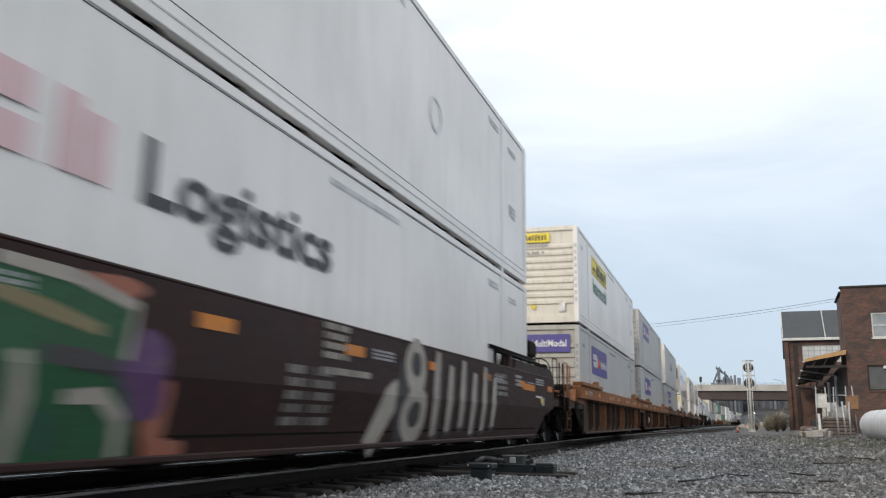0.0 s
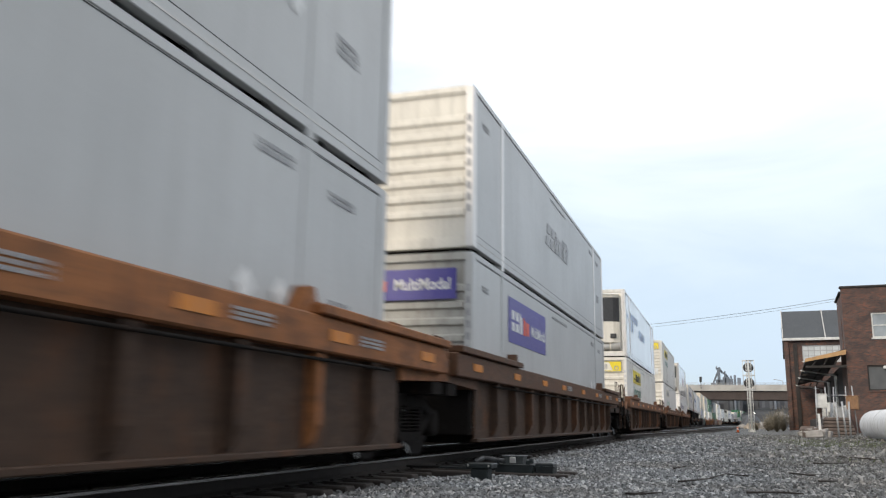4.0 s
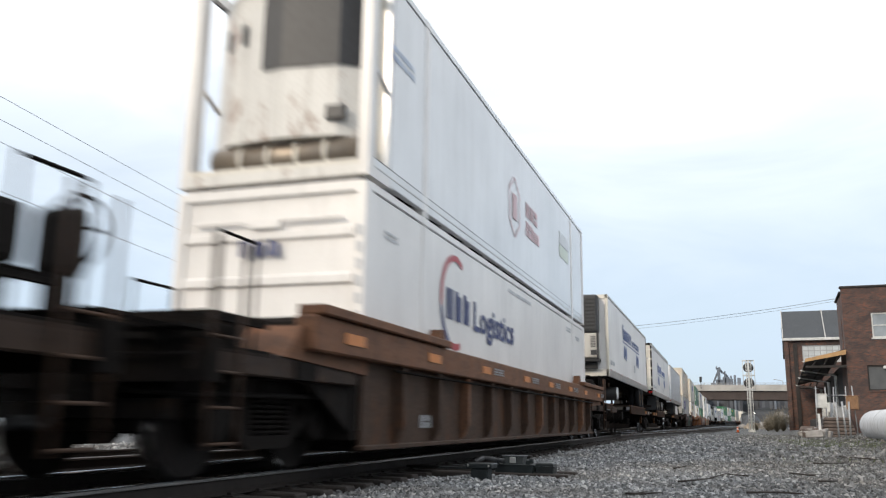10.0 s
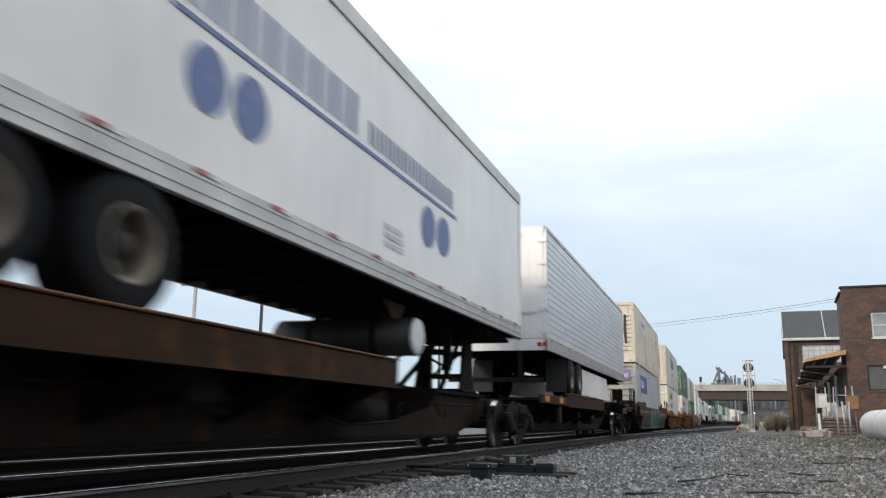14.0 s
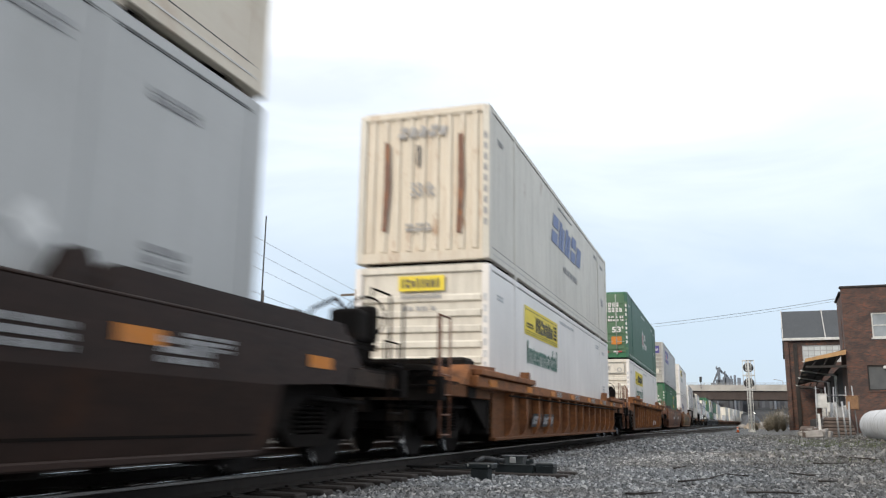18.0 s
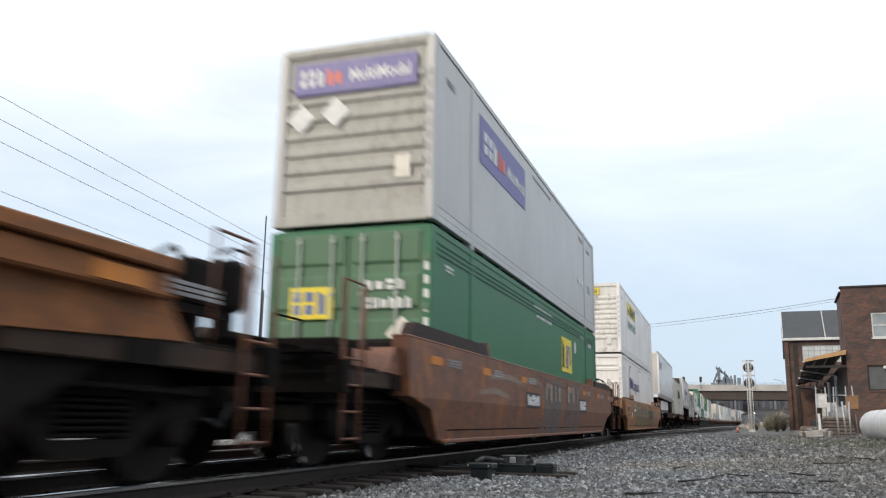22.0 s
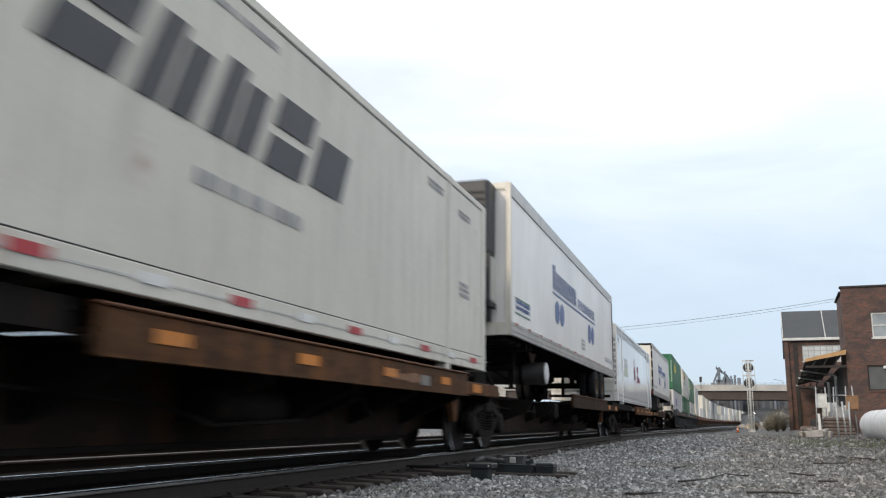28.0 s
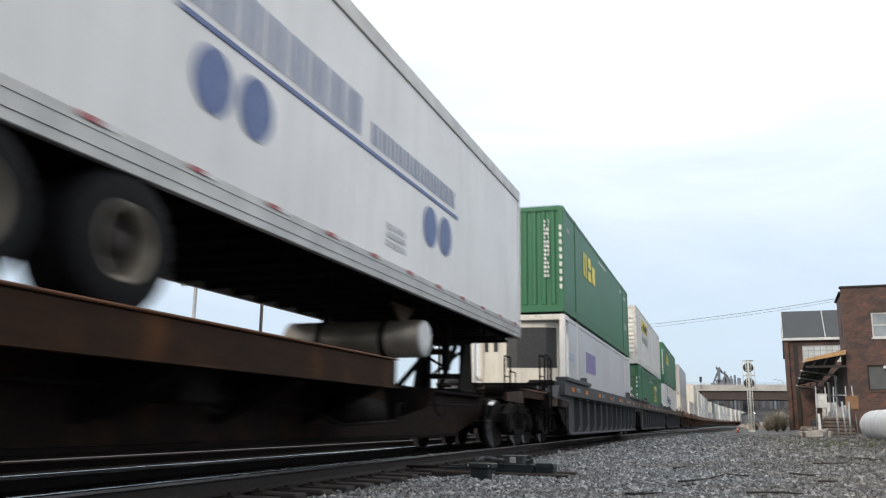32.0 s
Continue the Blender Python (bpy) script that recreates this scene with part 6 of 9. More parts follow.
def sticks():
    rnd = random.Random(4)
    runs = [[(-0.54, 10.7), (-0.2, 11.5), (0.0, 12.6), (0.3, 12.3)], [(-0.95, 8.6), (-0.8, 8.6), (-0.62, 8.75)],
            [(0.9, 13.6), (1.2, 13.0)], [(1.7, 10.2), (2.0, 10.15)], [(2.3, 20.5), (3.0, 19.5)], [(-0.75, 13.6), (-0.6, 14.6)], [(0.2, 9.3), (0.5, 9.5), (0.75, 9.45)], [(1.1, 11.6), (1.35, 11.9)], [(2.1, 12.4), (2.5, 12.1)], [(3.0, 16.0), (3.5, 15.8)], [(1.6, 17.5), (2.2, 17.9)]]
    for r in runs:
        t = thing("dead_branch", "dry brown stick lying on the gravel", "stick", "sticks on the gravel")
        b = bmesh.new()
        pts = [(x, y, ground_z(x, y) + 0.05 + 0.015 * rnd.random()) for x, y in r]
        for k, (p, q) in enumerate(zip(pts, pts[1:])):
            tube(b, p, q, 0.012 - 0.002 * k, 7, 0.010 - 0.002 * k)
            side = Vector(q) + Vector((rnd.uniform(-.16, .16), rnd.uniform(0.05, .25), rnd.uniform(0.0, .03)))
            tube(b, Vector(p).lerp(Vector(q), 0.6), side, 0.006, 5, 0.003)
        part("stem", b, "tie", t)


sticks()


def signal_mast():
    t = thing("railway_signal", "tall silver railway signal with two round black targets and ladder", "signal")
    t.matrix_basis = pose(2.62, 85, -0.25)
    b = bmesh.new()
    tube(b, (0, 0, 0), (0, 0, 6.7), 0.10, 12)
    rounded(b, -0.3, 0.3, -0.3, 0.3, 0, 0.25, 0.03)
    part("mast", b, "trim_white", t)
    for z in (4.62, 6.10):
        b = bmesh.new()
        lathe(b, [(0.24, 0.05), (0.24, 0.45), (0.28, 0.48), (0.32, 0.45), (0.32, 0.05)], 'y', 28, (0, 0, z))
        hd = part("signal_target", b, "signal_black", t)
        for k, (dx, dz) in enumerate(((0, 0.22), (-0.19, -0.13), (0.19, -0.13))):
            b = bmesh.new()
            lathe(b, [(0.32, 0.12), (0.62, 0.12)], 'y', 14, (dx, 0, z + dz))
            part("hood", b, "signal_black", hd)
    b = bmesh.new()
    for x in (-0.23, 0.23):
        tube(b, (x, -0.35, 0.1), (x, -0.35, 6.75), 0.032, 6)
    for k in range(22):
        z = 0.4 + k * 0.3
        tube(b, (-0.23, -0.35, z), (0.23, -0.35, z), 0.02, 6)
    part("ladder", b, "trim_white", t)
    b = bmesh.new()
    for z in (4.0, 5.35, 6.75):
        for y in (-0.45, 0.65):
            tube(b, (-0.52, y, z), (0.52, y, z), 0.03, 6)
        for x in (-0.52, 0.52):
            tube(b, (x, -0.45, z), (x, 0.65, z), 0.04, 6)
    for x in (-0.52, 0.52):
        tube(b, (x, -0.45, 4.0), (x, -0.45, 6.75), 0.03, 6)
    part("cage", b, "trim_white", t)
    k = thing("work_lamp", "small bright lamp on a low post far down the line", "lamp")
    k.matrix_basis = pose(5.1, 150, -0.25)
    b = bmesh.new()
    tube(b, (0, 0, 0), (0, 0, 2.4), 0.05, 6)
    part("post", b, "galv", k)
    b = bmesh.new()
    lathe(b, [(-0.10, 0.05), (-0.05, 0.11), (0.0, 0.11)], 'y', 14, (0, 0, 2.5))
    part("lamp_glass", b, "glow", k)


signal_mast()


def road_bridge():
    t = thing("road_bridge", "concrete and steel road bridge over the tracks", "bridge")
    t.matrix_basis = pose(0, 231, 0, 0, 0, 0)
    b = bmesh.new()
    box(b, -70, 90, 0.0, 11.0, 8.95, 9.35)
    part("deck", b, "concrete", t)
    for y in (0.6, 3.0, 5.5, 8.0, 10.4):
        b = bmesh.new()
        box(b, -60, 80, y - 0.02, y + 0.02, 6.75, 8.95)
        box(b, -60, 80, y - 0.25, y + 0.25, 6.70, 6.75)
        part("girder", b, "girder", t)
    bm = bmesh.new()
    box(bm, -0.06, 0.06, 0.38, 0.58, 6.76, 8.94)
    st = mesh_of("stiffener", bm, "girder")
    for k in range(70):
        part("stiffener", st, None, t, "", (-50 + k * 1.6, 0, 0))
    for y in (-0.05, 10.75):
        b = bmesh.new()
        box(b, -70, 90, y, y + 0.3, 8.95, 10.45)
        part("parapet", b, "concrete", t)
        b = bmesh.new()
        for z in (10.7, 11.0):
            tube(b, (-70, y + 0.15, z), (90, y + 0.15, z), 0.04, 6)
        for k in range(54):
            tube(b, (-70 + 3 * k, y + 0.15, 10.45), (-70 + 3 * k, y + 0.15, 11.0), 0.035, 6)
        part("railing", b, "galv", t)
    for x in (-16, 26):
        b = bmesh.new()
        for y in (1.0, 5.5, 10.0):
            rounded(b, x - 0.6, x + 0.6, y - 0.6, y + 0.6, -0.3, 6.0, 0.08)
        rounded(b, x - 0.8, x + 0.8, -0.2, 11.2, 6.0, 6.68, 0.08)
        part("pier", b, "concrete", t)
    for x0, x1 in ((-72, -58), (78, 92)):
        b = bmesh.new()
        box(b, x0, x1, -0.4, 11.4, -0.3, 8.9)
        part("abutment", b, "concrete", t)
    for x in (-9.2, -4.9):
        k = thing("signal_head", "small dark signal head on the bridge edge", "signal", "signals on the bridge")
        k.matrix_basis = pose(x, 230.4, 10.4)
        b = bmesh.new()
        tube(b, (0, 0, -1.0), (0, 0, 0.9), 0.08, 6)
        part("post", b, "signal_black", k)
        b = bmesh.new()
        rounded(b, -0.32, 0.32, -0.25, 0.25, 0.8, 2.2, 0.15, 2)
        part("head", b, "signal_black", k)
    k = thing("street_lamp", "slim grey street lamp on the bridge", "street lamp")
    k.matrix_basis = pose(15.6, 236, 8.2)
    b = bmesh.new()
    tube(b, (0, 0, 0), (0, 0, 3.6), 0.09, 8)
    tube(b, (0, 0, 3.5), (-1.6, 0, 3.9), 0.06, 8)
    part("pole", b, "galv", k)
    b = bmesh.new()
    rounded(b, -2.2, -1.5, -0.15, 0.15, 3.82, 3.98, 0.05)
    part("lamp_head", b, "galv", k)


road_bridge()


def far_background():
    t = thing("steel_mill", "hazy far steelworks with furnace tower, inclined conveyor and stacks", "factory")
    t.matrix_basis = pose(0, 900, 0)
    def tower(name, x0, x1, z0, z1, depth=12):
        b = bmesh.new()
        rounded(b, x0, x1, -depth / 2, depth / 2, z0, z1, 0.6)
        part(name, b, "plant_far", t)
    U = 900 / 1535
    X = lambda p: (1257 + (p - 1238) * 0.83 - 1284.5) * U
    Z = lambda p: (749 - p - 5) * U
    for a, b_, top in ((1262, 1277, 668), (1266, 1272, 650), (1276, 1289, 664), (1279, 1284, 658), (1289, 1297, 667), (1252, 1262, 674), (1240, 1312, 682)):
        tower("furnace_block", X(a), X(b_), 0, Z(top))
    for a, b_, top in ((1298.5, 1302.5, 660), (1305.5, 1311.5, 665)):
        b = bmesh.new()
        tube(b, (X((a + b_) / 2), 0, 0), (X((a + b_) / 2), 0, Z(top)), (b_ - a) / 2 * U, 12)
        part("stack", b, "plant_far", t)
    b = bmesh.new()
    prism(b, [(X(1252), Z(681)), (X(1255), Z(681)), (X(1269), Z(655)), (X(1266), Z(653))], 'y', -3, 3)
    part("conveyor", b, "plant_far", t)
    for x0, z0, z1 in ((1265, 650, 645), (1271, 650, 646), (1281, 658, 653), (1293, 667, 661)):
        b = bmesh.new()
        tube(b, (X(x0), 0, Z(z0)), (X(x0), 0, Z(z1)), 0.8, 8)
        part("vent_pipe", b, "plant_far", t)
    b = bmesh.new()
    pipe(b, [(X(1266), 0, Z(652)), (X(1270), 0, Z(647)), (X(1276), 0, Z(656)), (X(1281), 0, Z(657)), (X(1290), 0, Z(668))], 1.0, 8)
    part("gas_main", b, "plant_far", t)
    rnd = random.Random(3)
    for k, (x0, x1, y, z) in enumerate(((7.5, 13, 352, 5.2), (13, 22, 372, 7.2), (19, 36, 345, 7.0), (-34, -18, 380, 8.5), (-60, -38, 330, 7.5))):
        s = thing("warehouse", "hazy grey sheet-walled shed beyond the bridge", "building", "sheds beyond the bridge")
        s.matrix_basis = pose(0, y, -0.3)
        b = bmesh.new()
        box(b, x0, x1, 0, 16, 0, z - 0.6)
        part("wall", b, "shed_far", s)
        b = bmesh.new()
        prism(b, [(x0 - 0.3, z - 0.6), (x1 + 0.3, z - 0.6), ((x0 + x1) / 2, z + 0.6)], 'y', -0.3, 16.3)
        part("roof", b, "slate", s)
        n = max(2, int((x1 - x0) / 3))
        for i in range(n):
            b = bmesh.new()
            u = x0 + (x1 - x0) * (i + 0.3) / n
            box(b, u, u + 1.2, -0.06, 0.02, 1.8, 3.6)
            part("window", b, "board" if (i + k) % 2 else "pane", s)
    # the long mill halls that close the view below the bridge
    for k, (x0, x1, y, z) in enumerate(((-46, -20, 425, 12.6), (-20, -6, 410, 13.5), (-6, 3, 432, 12.4), (3, 9.5, 420, 13.8), (9.5, 17, 436, 12.2), (17, 30, 415, 13.2), (30, 70, 430, 14.0))):
        s = thing("mill_hall", "hazy dark mill hall far beyond the bridge", "building", "mill halls beyond the bridge")
        s.matrix_basis = pose(0, y, -0.3)
        b = bmesh.new()
        box(b, x0, x1, 0, 30, 0, z)
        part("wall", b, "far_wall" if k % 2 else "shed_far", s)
        b = bmesh.new()
        prism(b, [(x0, z), (x1, z), (x1, z + 0.4), ((x0 + x1) / 2, z + 1.6), (x0, z + 0.4)], 'y', -0.2, 30)
        part("roof", b, "slate", s)
        n = max(2, int((x1 - x0) / 3.2))
        for i in range(n):
            b = bmesh.new()
            u = x0 + (x1 - x0) * (i + 0.25) / n
            box(b, u, u + 1.3, -0.08, 0.02, 3.0 + 2.0 * (k % 2), z - 2.0)
            part("window", b, "shed_far" if k % 2 else "far_wall", s)
        b = bmesh.new()
        tube(b, ((x0 + x1) / 2, -1.5, 0), ((x0 + x1) / 2, -1.5, z - 1), 0.5, 8)
        part("downpipe", b, "plant_far", s)
    # heaps of spoil and scrap beside the line
    for k, (x, y, r, h, mat) in enumerate(((4.2, 150, 0.9, 0.9, "mound"), (5.6, 156, 1.1, 1.0, "mound"), (3.4, 163, 0.9, 0.8, "rubble"), (6.6, 150, 1.6, 1.2, "rubble"), (8.4, 158, 2.4, 2.2, "shed_far"), (7.2, 133, 1.5, 0.9, "mound"), (10.5, 170, 2.6, 3.0, "rubble"), (5.4, 175, 2.0, 2.6, "shed_far"))):
        s = thing("spoil_heap", "rough heap of pale spoil beside the line" if mat == "mound" else "rough grey heap of scrap and rubble", "rubble", "heaps beside the line")
        s.matrix_basis = pose(x, y, -0.3)
        b = bmesh.new()
        bmesh.ops.create_icosphere(b, subdivisions=3, radius=1.0)
        for q in b.verts:
            f = 1 + 0.35 * noise.noise(q.co * 2.2 + Vector((k * 7, 0, 0))) + 0.15 * noise.noise(q.co * 6 + Vector((k, 3, 0)))
            q.co = Vector((q.co.x * r * f, q.co.y * r * f, max(0, q.co.z) ** 1.2 * h * f))
        tagged(part("spoil", b, mat, s), kind="stuff")
    # far woods
    for name, x0, x1, y0, y1, h, seed in (("far_woods", -900, -60, 500, 900, 16, 1), ("far_woods", 60, 900, 500, 900, 15, 2), ("far_woods", -230, -120, -60, 420, 14, 3), ("far_woods", 120, 320, -60, 420, 14, 4)):
        rng = np.random.default_rng(seed)
        verts, faces = [], []
        for k in range(900):
            x, y = rng.uniform(x0, x1), rng.uniform(y0, y1)
            hh = h * rng.uniform(0.55, 1.05)
            w = rng.uniform(2, 4.5)
            o = len(verts)
            for i in range(5):
                a = i * 1.257 + rng.uniform(0, 1)
                verts.append((x + w * math.cos(a), y + w * math.sin(a), hh * rng.uniform(0.35, 0.7)))
            verts += [(x + rng.uniform(-1, 1), y, hh), (x, y, -0.3)]
            for i in range(5):
                faces.append((o + i, o + (i + 1) % 5, o + 5))
                faces.append((o + i, o + 6, o + (i + 1) % 5))
        me = bpy.data.meshes.new(name)
        me.from_pydata(verts, [], faces)
        me.materials.append(M["twig"])
        tagged(new(name, me), "belt of bare grey-brown winter woods", "trees", kind="stuff")


far_background()


def bare_tree(x, y, h, seed):
    """Trunk, limbs and a crown of fine twigs."""
    t = thing("bare_tree", "leafless grey tree with fine twigs beyond the tracks", "tree", "bare trees")
    t.matrix_basis = pose(x, y, -0.3)
    rnd = random.Random(seed)
    limbs, twigs = bmesh.new(), bmesh.new()

    def grow(p, d, L, r, depth):
        q = p + d * L
        tube(limbs if depth < 3 else twigs, p, q, max(r, 0.022), 6 if depth < 3 else 3, max(r * 0.68, 0.016), depth < 2)
        if depth == 6 or r < 0.008:
            return
        for k in range(3 if depth else 4):
            a = rnd.uniform(0, math.tau)
            side = Vector((math.cos(a), math.sin(a), 0.15))
            nd = (d * rnd.uniform(0.75, 1.0) + side * rnd.uniform(0.35, 0.75)).normalized()
            grow(p + d * L * rnd.uniform(0.6, 1.0), nd, L * rnd.uniform(0.58, 0.78), r * 0.6, depth + 1)
    grow(Vector((0, 0, 0)), Vector((0, 0, 1)), h * 0.30, h * 0.017, 0)
    part("trunk", limbs, "bark", t)
    tagged(part("crown", twigs, "twig", t), kind="stuff")


for i, (x, y, h) in enumerate(((-52, 66, 8.5), (-48, 74, 8.0), (-50, 92, 8.5), (-55, 105, 9.5), (-47, 122, 9.0), (-60, 140, 11.0), (-44, 40, 6.5), (-46, 150, 9.5), (-49, 84, 9.5), (-53, 98, 10.5), (-51, 112, 10.0), (-56, 90, 10.5), (-58, 118, 11.0), (-50, 104, 9.0))):
    bare_tree(x, y, h, 20 + i)


def shrub(x, y, h, seed):
    t = thing("shrub", "dry brown-green shrub beside the freight house", "shrub", "shrubs by the track")
    t.matrix_basis = pose(x, y, -0.3)
    rnd = random.Random(seed)
    stems, leaves = bmesh.new(), bmesh.new()
    for k in range(75):
        a, lean = rnd.uniform(0, math.tau), rnd.uniform(0.03, 0.62)
        L = h * rnd.uniform(0.35, 1.05)
        tip = Vector((math.cos(a) * lean * L, math.sin(a) * lean * L, L * (1 - 0.35 * lean)))
        tube(stems, (0, 0, 0), tip, 0.025, 4, 0.008)
        for i in range(3):
            q = tip * rnd.uniform(0.4, 0.9)
            tube(stems, q, q + Vector((rnd.gauss(0, .25), rnd.gauss(0, .25), rnd.uniform(.1, .5))) * h * 0.4, 0.012, 3, 0.004)
        for i in range(2):
            c = tip * rnd.uniform(0.35, 1.0) + Vector((rnd.gauss(0, 0.2), rnd.gauss(0, 0.2), rnd.gauss(0, 0.15)))
            s = rnd.uniform(0.04, 0.10)
            u = Vector((rnd.gauss(0, 1), rnd.gauss(0, 1), rnd.gauss(0, 1))).normalized() * s
            w = u.orthogonal().normalized() * s * 0.6
            leaves.faces.new([leaves.verts.new(c + q) for q in (u, w, -u, -w)])
    part("stem", stems, "scrub", t)
    tagged(part("foliage", leaves, "scrub", t), kind="stuff")


for i, (x, y, h) in enumerate(((5.2, 92, 2.6), (6.0, 95, 3.0), (4.6, 97, 1.8), (5.6, 110, 2.2), (7.0, 130, 3.0), (4.2, 118, 1.2))):
    shrub(x, y, h, 40 + i)


def grass_tufts():
    rng = np.random.default_rng(9)
    verts, faces = [], []
    for k in range(2600):
        cx, cy = (rng.uniform(2.2, 6.5), rng.uniform(30, 43)) if k % 4 else (rng.uniform(1.0, 7.0), rng.uniform(18, 60))
        z = ground_z(cx, cy)
        h = rng.uniform(0.03, 0.11)
        a = rng.uniform(0, 6.28)
        dx, dy = 0.02 * math.cos(a), 0.02 * math.sin(a)
        o = len(verts)
        verts += [(cx - dx, cy - dy, z), (cx + dx, cy + dy, z), (cx + rng.uniform(-.06, .06), cy + rng.uniform(-.06, .06), z + h)]
        faces.append((o, o + 1, o + 2))
    me = bpy.data.meshes.new("grass")
    me.from_pydata(verts, [], faces)
    me.materials.append(M["grass"])
    tagged(new("grass", me), "thin patchy grass on the gravel", "grass", kind="stuff")


grass_tufts()


def poles_and_wires():
    def pole(x, y, h, r, mat, label, arms=0, lamps=False):
        t = thing("utility_pole", label, "utility pole", "poles beyond the tracks")
        t.matrix_basis = pose(x, y, -0.3)
        b = bmesh.new()
        tube(b, (0, 0, 0), (0, 0, h), r, 10, r * 0.7)
        part("shaft", b, mat, t)
        for k in range(arms):
            b = bmesh.new()
            box(b, -1.1, 1.1, -0.06, 0.06, h - 0.4 - 0.8 * k, h - 0.26 - 0.8 * k)
            part("crossarm", b, mat, t)
        if lamps:
            b = bmesh.new()
            box(b, -0.75, 0.75, -0.05, 0.05, h - 0.4, h - 0.3)
            part("lamp_arm", b, mat, t)
            for s in (-0.62, 0.55):
                b = bmesh.new()
                rounded(b, s - 0.24, s + 0.24, -0.22, 0.12, h - 0.3, h + 0.12, 0.04)
                part("floodlight", b, "board", t)
        return t
    pole(-22, 27.5, 4.85, 0.09, "galv", "slim grey pole beyond the tracks")
    pole(-22, 31.0, 6.95, 0.11, "galv", "grey pole with two floodlights", lamps=True)
    pole(-22, 36.6, 11.1, 0.05, "wire", "thin dark mast beyond the tracks")
    pole(-22, 36.7, 7.2, 0.10, "pole_wood", "brown wooden utility pole")
    t = pole(-22, 48.2, 9.0, 0.15, "pole_wood", "brown wooden utility pole with transformer can", arms=1)
    b = bmesh.new()
    tube(b, (0.35, -0.1, 6.6), (0.35, -0.1, 7.4), 0.22, 12)
    part("transformer", b, "galv", t)
    pole(-22, -14, 14.0, 0.16, "pole_wood", "brown wooden utility pole", arms=1)
    pole(9.2, 65.2, 10.6, 0.06, "galv", "short grey service mast on the roof edge")

    def wire(label, a, b_, sag, r):
        t = thing("overhead_wire", label, "cable", "overhead wires")
        a, b_ = Vector(a), Vector(b_)
        pts = []
        for k in range(25):
            f = k / 24
            p = a.lerp(b_, f)
            p.z -= sag * 4 * f * (1 - f)
            pts.append(p)
        b = bmesh.new()
        pipe(b, pts, r * 0.42, 5)
        part("strand", b, "wire", t)
    for k, (za, zb) in enumerate(((13.6, 8.55), (12.9, 7.75), (12.2, 7.0), (9.9, 6.0))):
        wire("black overhead wire strung between wooden poles", (-22, -14, za), (-22, 48.2, zb), 0.12, 0.022)
    for k, (za, zb) in enumerate(((8.3, 9.0), (7.6, 8.2), (6.9, 7.4))):
        wire("black overhead wire strung between wooden poles", (-22, 48.2, za), (-24, 110, zb), 0.9, 0.022)
    for dz in (0.0, -0.55):
        wire("black service wire crossing over the tracks", (8.0, 62.5, 9.15 + dz * 0.3), (-23, 68, 7.6 + dz * 0.55), 0.62, 0.034 if dz == 0 else 0.022)
    pole(-24, 110, 9.6, 0.15, "pole_wood", "brown wooden utility pole", arms=1)
    pole(-23, 68, 8.4, 0.15, "pole_wood", "brown wooden utility pole")


poles_and_wires()

# heap of paler stone between the tracks
scatter_stones("stone_heap", "pale crushed stone heaped between the tracks", 1500, lambda r, n: (-6.9 + r.normal(0, 0.16, n), 9.6 + r.normal(0, 0.9, n)), lambda r, n: 0.03 + 0.03 * r.random(n), 11)


